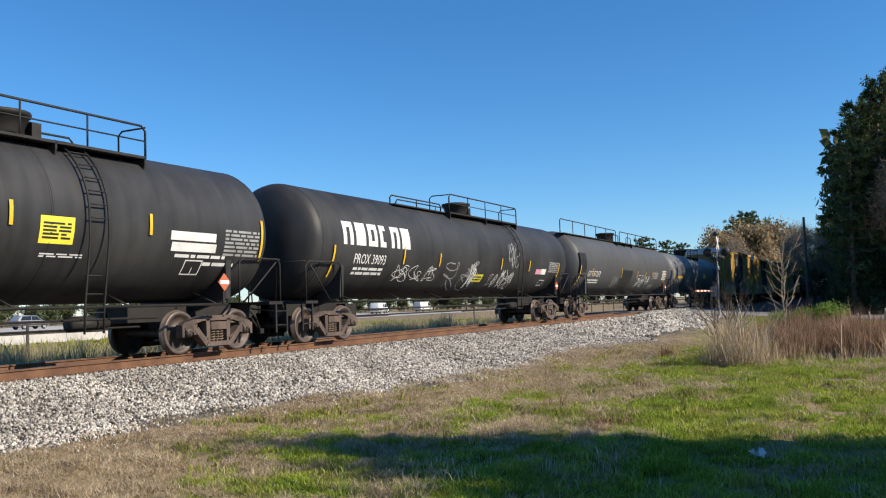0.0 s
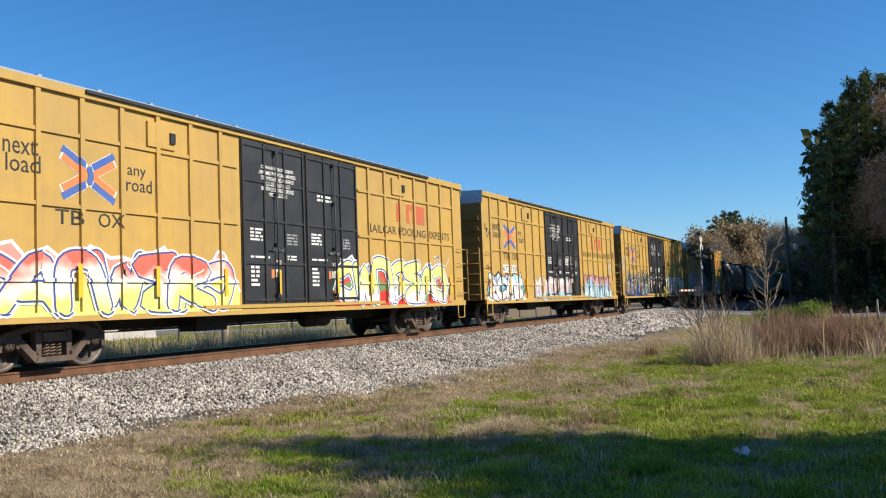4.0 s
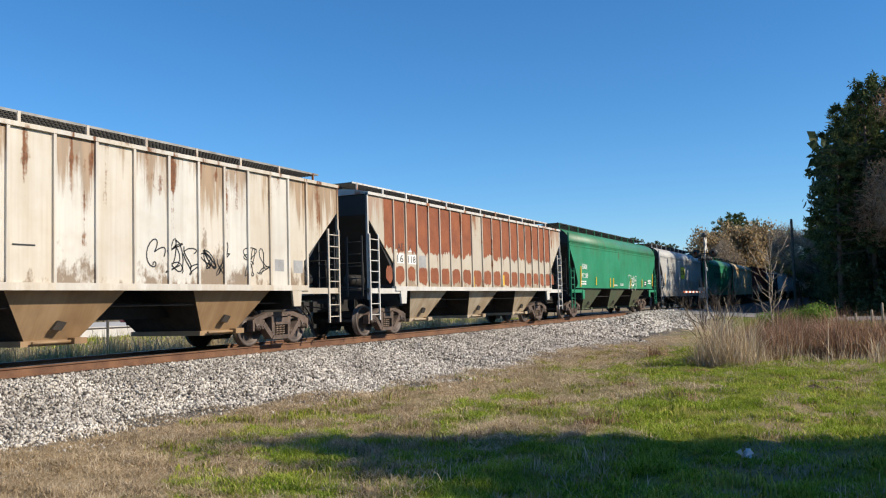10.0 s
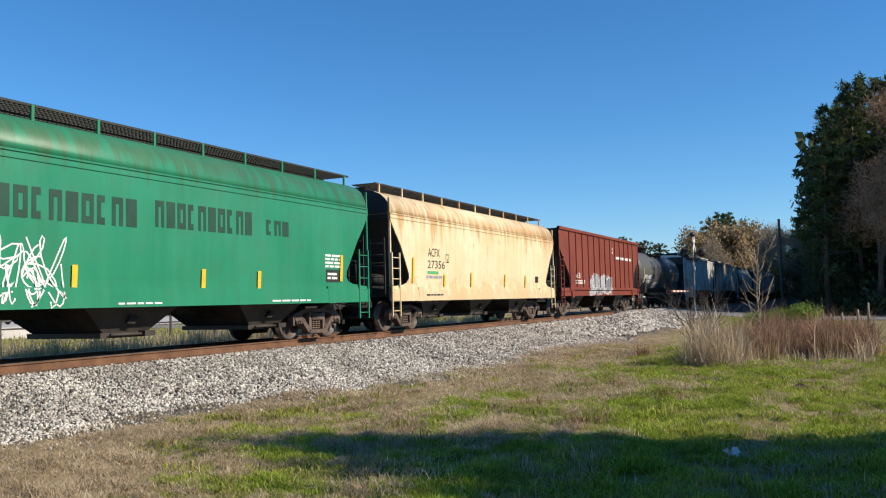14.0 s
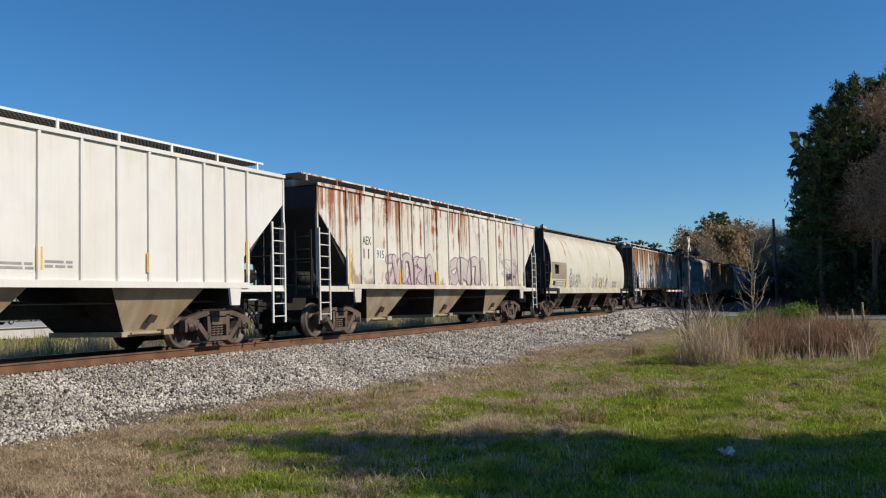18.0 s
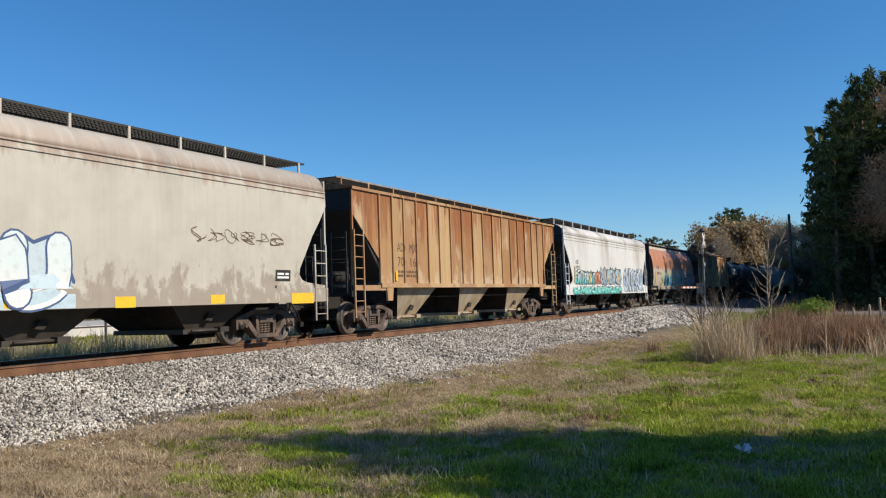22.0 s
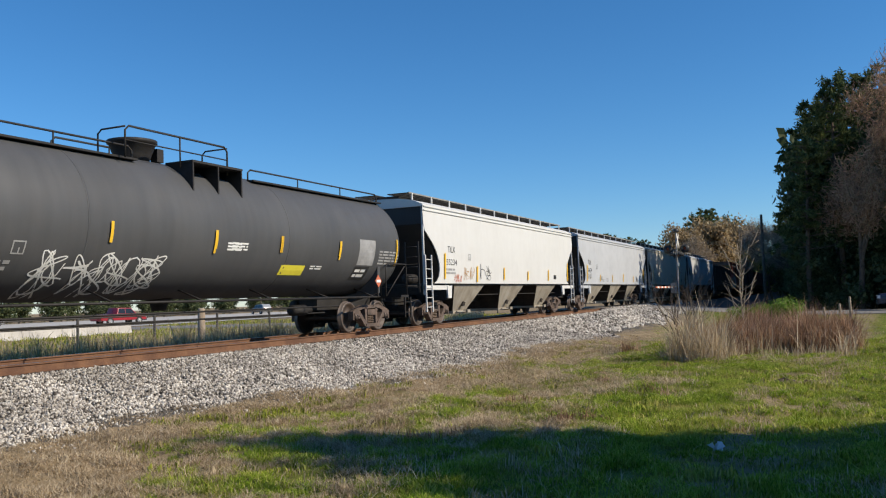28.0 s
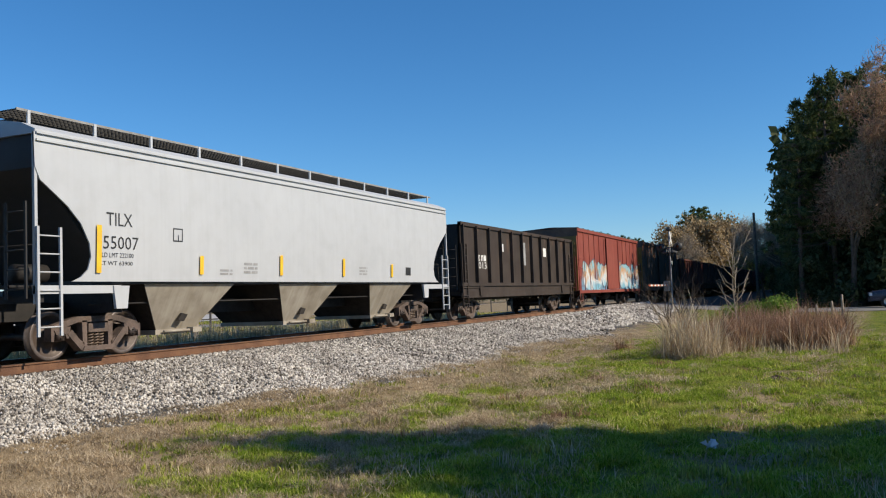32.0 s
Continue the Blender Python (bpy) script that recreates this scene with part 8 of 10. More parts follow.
panel(car, 5.54, 5.81, 1.66, 1.91, BLACK, surf)
scribble(car, -6.17, -4.98, 1.56, 2.26, 48, GREYMARK, 3, surf)
strip(car, [-7.37], 1.6, 2.5, surf)
strip(car, [-4.46, -1.49, 4.48], 1.6, 2.0, surf)
strip(car, [1.49], 1.6, 2.1, surf)
strip(car, [7.47], 1.5, 2.4, surf)

car, h, surf = hopper_car(579.0, 596.5, paint("pale_grey_white_paint", (0.472, 0.488, 0.504), worn=(0.440, 0.456, 0.472), streak=0.10, dirt=0.10, rust=0.0, rough=0.5, seed=579.0), "pale grey covered hopper with black numbers and yellow strips", "curved", z_low=1.36, bay_mat=SILVER_BAY, walk_mat=GRATING)
TRAIN.append(car)
words(car, "TILX", -7.17, -6.51, 2.51, 2.76, BLACK, surf)
words(car, "55007", -7.25, -6.35, 2.06, 2.31, BLACK, surf)
words(car, "LD LMT 222100", -7.28, -6.48, 1.90, 1.99, BLACK, surf)
words(car, "LT WT 63900", -7.32, -6.50, 1.75, 1.83, BLACK, surf)
outline(car, -5.37, -5.08, 2.28, 2.56, BLACK, surf)
bars(car, -3.86, -3.42, 1.58, 1.74, 2, GREYMARK, surf)
bars(car, -3.00, -2.48, 1.62, 1.91, 3, GREYMARK, surf)
bars(car, 2.38, 2.85, 1.63, 1.90, 3, GREYMARK, surf)
panel(car, 5.37, 5.74, 1.66, 1.92, BLACK, surf)
strip(car, [-7.43], 1.6, 2.5, surf)
strip(car, [-4.56, 4.33], 1.6, 2.0, surf)
strip(car, [-1.59, 1.42], 1.6, 2.1, surf)

car, h, surf = hopper_car(597.74, 612.85, paint("dark_brown_paint", (0.036, 0.027, 0.022), worn=(0.055, 0.04, 0.032), streak=0.2, dirt=0.3, rust=0.12, rust_col=(0.08, 0.045, 0.03), seed=597.74), "dark brown high-sided ribbed gondola", "posts", z_low=0.85, posts=12, z_top=3.65, bay_mat=DARK_BAY, roofed=False, square=True)
TRAIN.append(car)
blocks(car, 4, -6.03, -4.88, 2.29, 2.52, WHITE, surf)
words(car, "1013", -5.95, -4.91, 1.98, 2.25, WHITE, surf)
panel(car, -3.27, -2.85, 2.73, 3.07, WHITE, surf)
panel(car, -0.38, 0.02, 2.22, 3.25, GREYMARK, surf)
panel(car, 2.66, 3.12, 2.69, 3.10, WHITE, surf)

car, h, surf = box_car(614.21, 630.53, paint("faded_red_paint", (0.21, 0.045, 0.034), worn=(0.26, 0.07, 0.05), streak=0.2, dirt=0.2, seed=614.0, tags=()), "faded red boxcar with a sprayed piece along its foot", ROOF_BROWN, None, z_top=4.45, z0=0.85)
TRAIN.append(car)
piece(car, -7.09, 7.97, 0.93, 2.76, 7, [(0.2, 0.42, 0.52), (0.6, 0.62, 0.62), (0.5, 0.28, 0.12), (0.25, 0.45, 0.52)], (0.06, 0.09, 0.14), surf, 6, fat=0.4, back=[(0.15, 0.25, 0.35), (0.4, 0.2, 0.12)])
car, h, surf = box_car(632.2, 648.4, paint("brown_car_paint_0", (0.035, 0.025, 0.02), seed=0.5, rust=0.2), "dark brown boxcar in the shade of the wood", ROOF_BROWN, None, z_top=4.5, z0=0.85)
TRAIN.append(car)
car, h, surf = hopper_car(649.8, 665.0, paint("red_car_paint_1", (0.13, 0.035, 0.025), seed=1.5, rust=0.25, dirt=0.3), "dull red high-sided ribbed gondola in the train", "posts", z_low=0.85, posts=12, z_top=3.65, bay_mat=DARK_BAY, roofed=False, square=True)
TRAIN.append(car)
car, h, surf = hopper_car(666.4, 681.6, paint("brown_car_paint_2", (0.035, 0.025, 0.02), seed=2.5, rust=0.25, dirt=0.3), "dark brown high-sided ribbed gondola in the train", "posts", z_low=0.85, posts=12, z_top=3.65, bay_mat=DARK_BAY, roofed=False, square=True)
TRAIN.append(car)
car, h, surf = hopper_car(683.0, 699.0, paint("black_car_paint_3", (0.03, 0.028, 0.027), seed=3.5, rust=0.25, dirt=0.3), "black high-sided ribbed gondola in the train", "posts", z_low=0.85, posts=12, z_top=3.65, bay_mat=DARK_BAY, roofed=False, square=True)
TRAIN.append(car)
car, h, surf = hopper_car(700.4, 715.6, paint("brown_car_paint_4", (0.035, 0.025, 0.02), seed=4.5, rust=0.25, dirt=0.3), "dark brown high-sided ribbed gondola in the train", "posts", z_low=0.85, posts=12, z_top=3.65, bay_mat=DARK_BAY, roofed=False, square=True)
TRAIN.append(car)
car, h, surf = hopper_car(717.0, 732.2, paint("black_car_paint_5", (0.03, 0.028, 0.027), seed=5.5, rust=0.25, dirt=0.3), "black high-sided ribbed gondola in the train", "posts", z_low=0.85, posts=12, z_top=3.65, bay_mat=DARK_BAY, roofed=False, square=True)
TRAIN.append(car)
car, h, surf = hopper_car(733.6, 748.8, paint("red_car_paint_6", (0.13, 0.035, 0.025), seed=6.5, rust=0.25, dirt=0.3), "dull red high-sided ribbed gondola in the train", "posts", z_low=0.85, posts=12, z_top=3.65, bay_mat=DARK_BAY, roofed=False, square=True)
TRAIN.append(car)
car, h, surf = hopper_car(750.2, 765.4, paint("brown_car_paint_7", (0.035, 0.025, 0.02), seed=7.5, rust=0.25, dirt=0.3), "dark brown high-sided ribbed gondola in the train", "posts", z_low=0.85, posts=12, z_top=3.65, bay_mat=DARK_BAY, roofed=False, square=True)
TRAIN.append(car)


# ---- road and crossing ----
ASPHALT = plain("worn_asphalt", (0.24, 0.225, 0.205), (0.16, 0.15, 0.135), 0.6, 0.9, 0.0, 0.3, 60)
CONCRETE = plain("pale_concrete", (0.50, 0.48, 0.44), (0.40, 0.38, 0.35), 0.5, 0.9, 0.0, 0.2, 30)
for name, ya, yb in (("road", -260, 11.2), ("road", 16.8, 62)):
    g = sheet(steps((ROAD_X0, ROAD_X1, 1.0)), steps((ya, min(yb, ya + 250), 6), (min(yb, ya + 250), yb, 0.5)) if ya < 0 else steps((ya, 30, 0.5), (30, yb, 4)), lambda x, y: ground_z(x, y) + 0.03)
    solid(name, g, ASPHALT, "worn grey asphalt road over the crossing", kind="structure")
for y0, y1 in ((TRACK_Y - 2.8, TRACK_Y - 0.83), (TRACK_Y - 0.66, TRACK_Y + 0.66), (TRACK_Y + 0.83, TRACK_Y + 2.8)):
    solid("crossing_panel", Geo().box(ROAD_X0, ROAD_X1, y0, y1, RAIL_Z - 0.3, RAIL_Z - 0.01), ASPHALT, "dark crossing panel between the rails", kind="structure")
# lot on the far side
solid("parking_lot", sheet(steps((-80, 160, 12)), steps((62, 118, 8)), lambda x, y: 0.06 + 0.05 * noise.noise(Vector((x * 0.1, y * 0.1, 0)))), CONCRETE, "pale concrete lot beyond the track", kind="structure")


# ---- scattered land cover ----
rng = np.random.default_rng(7)


def heights(p):
    return np.array([ground_z(a, b) for a, b in p])


def bulk(name, verts, faces, mat, label, category):
    me = bpy.data.meshes.new(name)
    me.vertices.add(len(verts))
    me.vertices.foreach_set("co", np.asarray(verts, np.float32).ravel())
    n = faces.shape[1]
    me.loops.add(faces.size)
    me.loops.foreach_set("vertex_index", faces.ravel().astype(np.int32))
    me.polygons.add(len(faces))
    me.polygons.foreach_set("loop_start", np.arange(0, faces.size, n, dtype=np.int32))
    me.materials.append(mat)
    me.update()
    me.validate()
    ob = new(name, me)
    return tagged(ob, label, category, kind="stuff") if label else ob


def spread(n, x0, x1, y0, y1, keep):
    """Random places, more of them near the camera, where keep(x, y) holds."""
    out = []
    while len(out) < n:
        x, y = rng.uniform(x0, x1), rng.uniform(y0, y1)
        if keep(x, y):
            out.append((x, y))
    return np.array(out)


def island_material(name, cols, rough=0.9, trans=0.0, spec=0.2, patch=None):
    m, k, p = start(name)
    r = k.n("ShaderNodeNewGeometry").outputs["Random Per Island"]
    ramp = k.n("ShaderNodeValToRGB", {0: r})
    while len(ramp.color_ramp.elements) < len(cols):
        ramp.color_ramp.elements.new(0.5)
    for i, c in enumerate(cols):
        ramp.color_ramp.elements[i].position = i / max(1, len(cols) - 1)
        ramp.color_ramp.elements[i].color = (*c, 1)
    co = k.n("ShaderNodeTexCoord").outputs["Object"]
    c = k.mix(k.math("MULTIPLY", k.ramp(k.noise(co, 0.9, 3), 0.35, 0.65), 0.36), ramp.outputs[0], tuple(q * 0.6 for q in cols[0]))
    if patch:
        colour, scale, amount = patch
        c = k.mix(k.math("MULTIPLY", k.ramp(k.noise(co, scale, 4, 0.6), 0.50, 0.64), amount), c, colour)
    put(k, p.inputs["Base Color"], c)
    p.inputs["Roughness"].default_value = rough
    p.inputs["Specular IOR Level"].default_value = spec
    if trans:
        t = k.n("ShaderNodeBsdfTranslucent", {0: c})
        mixs = k.n("ShaderNodeMixShader", {0: trans, 1: p.outputs[0], 2: t.outputs[0]})
        k.t.links.new(mixs.outputs[0], k.t.nodes["Material Output"].inputs[0])
    return m


STONE = island_material("crushed_stone", [(0.05, 0.042, 0.036), (0.25, 0.225, 0.195), (0.46, 0.42, 0.37), (0.61, 0.57, 0.51), (0.80, 0.76, 0.69)])
RUST_STONE = island_material("rust_stained_stone", [(0.06, 0.04, 0.028), (0.14, 0.085, 0.052), (0.22, 0.135, 0.08), (0.30, 0.21, 0.14)])
GREEN = island_material("green_grass", [(0.09, 0.12, 0.014), (0.25, 0.31, 0.03), (0.42, 0.46, 0.06), (0.62, 0.56, 0.20)], 0.85, 0.3, 0.05, patch=((0.52, 0.42, 0.20), 1.1, 0.5))
TUSSOCK = island_material("thick_green_grass", [(0.08, 0.15, 0.012), (0.25, 0.37, 0.03), (0.42, 0.53, 0.05), (0.68, 0.64, 0.22)], 0.8, 0.35, 0.08, patch=((0.46, 0.46, 0.10), 0.8, 0.5))
STRAW = island_material("dead_grass", [(0.22, 0.16, 0.09), (0.50, 0.385, 0.24), (0.68, 0.55, 0.37), (0.82, 0.70, 0.52)], 0.9, 0.3, patch=((0.32, 0.24, 0.14), 1.3, 0.4))
FAR_STRAW = island_material("tall_far_straw", [(0.30, 0.22, 0.12), (0.54, 0.43, 0.25), (0.70, 0.58, 0.37), (0.82, 0.72, 0.50)], 0.9, 0.45, patch=((0.30, 0.33, 0.10), 0.35, 0.6))
REED = island_material("tall_dead_weeds", [(0.10, 0.058, 0.035), (0.30, 0.175, 0.11), (0.50, 0.315, 0.20), (0.70, 0.50, 0.34)], 0.9, 0.3, patch=((0.34, 0.21, 0.13), 0.7, 0.5))
PALE_STRAW = island_material("pale_dead_grass", [(0.30, 0.22, 0.13), (0.52, 0.41, 0.27), (0.68, 0.56, 0.39), (0.80, 0.70, 0.53)], 0.9, 0.3)


def stones(name, pts, size, label, mat=None):
    n = len(pts)
    six = np.array([(1, 0, 0), (-1, 0, 0), (0, 1, 0), (0, -1, 0), (0, 0, 1), (0, 0, -1)], float) * 1.15
    v = six[None] * rng.uniform(0.7, 1.0, (n, 6, 1)) + rng.uniform(-0.42, 0.42, (n, 6, 3))
    s = size * rng.uniform(0.55, 1.25, (n, 1, 1)) * rng.uniform(0.7, 1.2, (n, 1, 3))
    v = v * s * 0.5
    a, b = rng.uniform(0, 6.283, n), rng.uniform(-0.7, 0.7, n)
    ca, sa, cb, sb = np.cos(a)[:, None], np.sin(a)[:, None], np.cos(b)[:, None], np.sin(b)[:, None]
    x, y, z = v[..., 0], v[..., 1], v[..., 2]
    y, z = cb * y - sb * z, sb * y + cb * z
    x, y = ca * x - sa * y, sa * x + ca * y
    v = np.stack([x, y, z], -1) + pts[:, None, :]
    q = np.array([(0, 2, 4), (2, 1, 4), (1, 3, 4), (3, 0, 4), (2, 0, 5), (1, 2, 5), (3, 1, 5), (0, 3, 5)])
    f = (q[None] + 6 * np.arange(n)[:, None, None]).reshape(-1, 3)
    return bulk(name, v.reshape(-1, 3), f, mat or STONE, label, "ballast")


def with_z(p, lift):
    return np.column_stack([p, heights(p) + lift])


def on_stone(x, y):
    return y > toe(x) + 0.25 + 0.8 * noise.noise(Vector((x * 0.8, y * 0.8, 3)))


def strewn(x, y):
    """Loose stones that thin out into the straw."""
    return toe(x) - 0.75 < y < toe(x) + 0.9 and rng.random() < 0.5 * math.exp(-max(0.0, toe(x) + 0.3 - y) * 3.0)


P1 = spread(54000, 4.0, 19, 7.3, 12.78, on_stone)
P2 = spread(27000, 19, 34, 7.0, 12.75, on_stone)
P3 = spread(14000, 32, 62, 5.6, 12.4, lambda x, y: (on_stone(x, y) or (x > 46 and y > 8.0 + 0.8 * noise.noise(Vector((x, y, 0))))) and not (x > ROAD_X0 - 0.3 and y < 11.4))
P0 = spread(7000, -8.0, 4.0, 8.8, 12.78, on_stone)
P4 = spread(9000, 4.0, 36, 12.7, 16.2, lambda x, y: True)
stones("track_stone", with_z(P4, -0.01), 0.07, "rust-stained crushed stone between the rails", RUST_STONE)
stones("ballast", np.concatenate([with_z(P0, 0.01), with_z(P1, rng.uniform(-0.012, 0.026, len(P1))), with_z(P2, rng.uniform(-0.012, 0.026, len(P2)))]), 0.061, "loose white and grey crushed stone ballast beside the track")
stones("strewn_stone", with_z(spread(5200, 4.5, 34, 7.0, 10.6, strewn), 0.012), 0.055, "loose stones strewn in the dead grass")
stones("spare_ballast", with_z(P3, 0.02), 0.13, "heaped grey crushed stone beside the road crossing")


def blades(name, pts, tall, wide, mat, label, category, lean=0.5, tuft=6, tuft_r=0.05, clump=0.0, rough_at=2.2, slim=False):
    n = len(pts)
    p = np.repeat(pts, tuft, 0)
    m = n * tuft
    base = p + np.column_stack([rng.normal(0, tuft_r, (m, 2)), np.zeros(m)])
    h = tall * rng.uniform(0.45, 1.15, m) * np.repeat(rng.uniform(0.6, 1.3, n), tuft)
    if clump:
        field = np.array([noise.noise(Vector((a * rough_at, b * rough_at, 5))) + 0.6 * noise.noise(Vector((a * rough_at * 2.7, b * rough_at * 2.7, 8))) for a, b in pts[:, :2]])
        h = h * np.repeat(np.clip(1 + clump * field * 2.2, 0.25, 2.6), tuft)
    a = rng.uniform(0, 6.283, m)
    ln = np.abs(rng.normal(0, lean, m)) * h
    w = wide * rng.uniform(0.6, 1.3, m)
    side = np.column_stack([-np.sin(a + rng.normal(0, 0.6, m)), np.cos(a), np.zeros(m)]) * w[:, None] * 0.5
    out = np.column_stack([np.cos(a), np.sin(a), np.zeros(m)])
    if slim:
        # one short blade each, lying over
        tip = base + out * ln[:, None] + np.array([0, 0, 1.0]) * (h * 0.8)[:, None]
        v = np.stack([base - side, base + side, tip], 1)
        v[:, :2, 2] -= 0.015
        return bulk(name, v.reshape(-1, 3), np.arange(3 * m).reshape(-1, 3), mat, label, category)
    mid = base + out * (ln * 0.35)[:, None] + np.array([0, 0, 1.0]) * (h * 0.6)[:, None]
    tip = base + out * ln[:, None] + np.array([0, 0, 1.0]) * h[:, None]
    v = np.stack([base - side, base + side, mid + side * 0.7, mid - side * 0.7, tip], 1)
    v[:, :2, 2] -= 0.03
    tri = np.array([(0, 1, 2), (0, 2, 3), (3, 2, 4)])
    f = (tri[None] + 5 * np.arange(m)[:, None, None]).reshape(-1, 3)
    return bulk(name, v.reshape(-1, 3), f, mat, label, category)


def greenness(x, y):
    return 0.28 * (toe(x) - 1.3 - y) + 0.006 * (x - 8) + 1.1 * noise.noise(Vector((x * 0.33, y * 0.33, 2))) + 0.6 * noise.noise(Vector((x * 1.1, y * 1.1, 9))) - (1.1 * math.exp(-((y + 0.05 - 0.012 * (x - 12)) / 0.6) ** 2) if x > 10.5 else 0)


def grassy(x, y):
    return y < toe(x) + 0.30 + 0.7 * max(0.0, noise.noise(Vector((x * 0.8, y * 0.8, 3))) + 0.25) and not (x > ROAD_X0 - 0.5) and not (x > 45 and y > 8.2)


def is_green(x, y):
    return grassy(x, y) and greenness(x, y) > 0.50 + 0.6 * (rng.random() - 0.5)


def is_straw(x, y):
    return grassy(x, y) and greenness(x, y) < 0.62 + 1.1 * (rng.random() - 0.5)


def domes(n, x0, x1, y0, y1, keep, share, wide):
    """Places gathered in rounded tussocks: share places in each, higher in the middle."""
    mids = spread(n, x0, x1, y0, y1, keep)
    r = wide * rng.uniform(0.5, 1.3, n)
    away = rng.uniform(0, 1, (n, share)) ** 0.6
    turn = rng.uniform(0, 6.283, (n, share))
    p = mids[:, None, :] + np.stack([np.cos(turn), np.sin(turn)], -1) * (away * r[:, None])[..., None]
    lift = (0.35 * r[:, None] * (1 - away ** 2)).ravel()
    return with_z(p.reshape(-1, 2), 0) + np.column_stack([np.zeros((n * share, 2)), lift])


def lush(x, y):
    return is_green(x, y) and noise.noise(Vector((x * 1.4, y * 1.4, 44))) > -0.05


def bleached(x, y):
    return is_straw(x, y) and noise.noise(Vector((x * 1.2, y * 1.2, 54))) > -0.15


blades("green_grass", np.concatenate([with_z(spread(13000, 5, 14, -2.2, 9.5, is_green), 0), with_z(spread(12000, 14, 27, -3, 8.6, is_green), 0), with_z(spread(6000, 26, 51, -5, 8.5, is_green), 0), with_z(spread(3600, -6, 5, -7, 8.6, is_green), 0)]),
       0.040, 0.013, GREEN, "short uneven green grass on damp ground", "grass", 1.5, 9, 0.07, clump=0.8, slim=True)
blades("grass_tussock", np.concatenate([domes(1300, 6, 15, -2.2, 8.2, lush, 16, 0.17), domes(1000, 15, 30, -3, 8.0, lush, 14, 0.24)]),
       0.050, 0.010, TUSSOCK, "rounded tussocks of thick green grass", "grass", 1.5, 9, 0.035, clump=0.5, slim=True)
blades("dead_grass", np.concatenate([with_z(spread(13000, 4.5, 14, -2, 9.9, is_straw), 0), with_z(spread(9500, 14, 27, -3, 9, is_straw), 0), with_z(spread(3500, 26, 51, -5, 8.6, is_straw), 0), with_z(spread(2600, -6, 4.5, -7, 9.6, is_straw), 0)]),
       0.038, 0.010, STRAW, "matted straw-coloured dead grass by the ballast", "grass", 2.4, 9, 0.08, clump=0.9, slim=True)
blades("straw_tussock", np.concatenate([domes(1100, 5, 15, -2.0, 9.2, bleached, 14, 0.18), domes(800, 15, 30, -3, 8.8, bleached, 12, 0.24)]),
       0.048, 0.008, STRAW, "bent heaps of dry straw in the turf", "grass", 2.0, 9, 0.05, clump=0.5, slim=True)
blades("far_side_grass", np.concatenate([with_z(spread(4200, 10, 36, 16.6, 20.5, lambda x, y: noise.noise(Vector((x * 0.5, y * 0.5, 1))) > -0.3), 0),
                                         with_z(spread(3000, 14, 50, 20, 27, lambda x, y: noise.noise(Vector((x * 0.3, y * 0.3, 1))) > 0.0), 0)]),
       0.60, 0.018, FAR_STRAW, "tall dry grass on the far side of the track", "grass", 0.5, 7, 0.12, clump=0.45, rough_at=0.8)
blades("far_side_green", with_z(spread(3500, 12, 75, 24, 60, lambda x, y: not (ROAD_X0 - 0.5 < x < ROAD_X1 + 0.5)), 0), 0.22, 0.05, GREEN, "green grass on the far side of the track", "grass", 0.5, 6, 0.25)
# rank tufts and flattened straw that break up the turf
blades("rank_tuft", with_z(spread(900, 7, 30, -2.5, 8.2, lambda x, y: grassy(x, y) and noise.noise(Vector((x * 0.9, y * 0.9, 6))) > 0.05), 0), 0.085, 0.020, GREEN, "rank green tufts in the turf", "grass", 0.9, 34, 0.12)
blades("straw_tuft", with_z(spread(900, 7, 34, -2.5, 9.0, lambda x, y: grassy(x, y) and noise.noise(Vector((x * 0.9, y * 0.9, 16))) > 0.05), 0), 0.10, 0.010, STRAW, "bent straw tufts in the turf", "grass", 1.5, 34, 0.16)


def weeds_here(x, y):
    front = 23.5 + (4.4 - y) * 0.3 + 0.6 * noise.noise(Vector((y * 0.9, 0, 4)))
    return front < x < front + 5.5 and -0.4 + 0.02 * (x - 24) < y < 3.9 - 0.10 * (x - 24) + 0.3 * noise.noise(Vector((x, 0, 7))) and noise.noise(Vector((x * 1.3, y * 1.3, 21))) > -0.42


blades("tall_weeds", with_z(spread(3400, 22.8, 31, -0.6, 5, weeds_here), 0), 0.70, 0.018, REED, "thicket of tall dead brown weeds", "weeds", 0.55, 10, 0.12, clump=0.42, rough_at=1.1)
blades("weed_stems", with_z(spread(90, 22.8, 31, -0.6, 5, weeds_here), 0), 0.95, 0.012, REED, "thin bent stems of dead weeds", "weeds", 0.35, 4, 0.10, clump=0.3)
blades("weed_litter", with_z(spread(900, 22.6, 31, -0.6, 5, weeds_here), 0), 0.34, 0.014, STRAW, "fallen pale stems at the foot of the weeds", "weeds", 1.2, 8, 0.16, clump=0.4)
blades("pale_weed_tuft", with_z(spread(170, 21.9, 23.9, 2.5, 3.9, lambda x, y: True), 0), 0.78, 0.016, PALE_STRAW, "tuft of pale bent dead grass", "weeds", 0.75, 12, 0.10, clump=0.8)
blades("pale_front_tuft", with_z(spread(60, 23.2, 25.2, -0.2, 2.4, lambda x, y: noise.noise(Vector((x, y * 1.5, 3))) > 0.05), 0), 0.50, 0.014, PALE_STRAW, "pale bent grass before the brown weeds", "weeds", 0.9, 12, 0.10, clump=0.8)
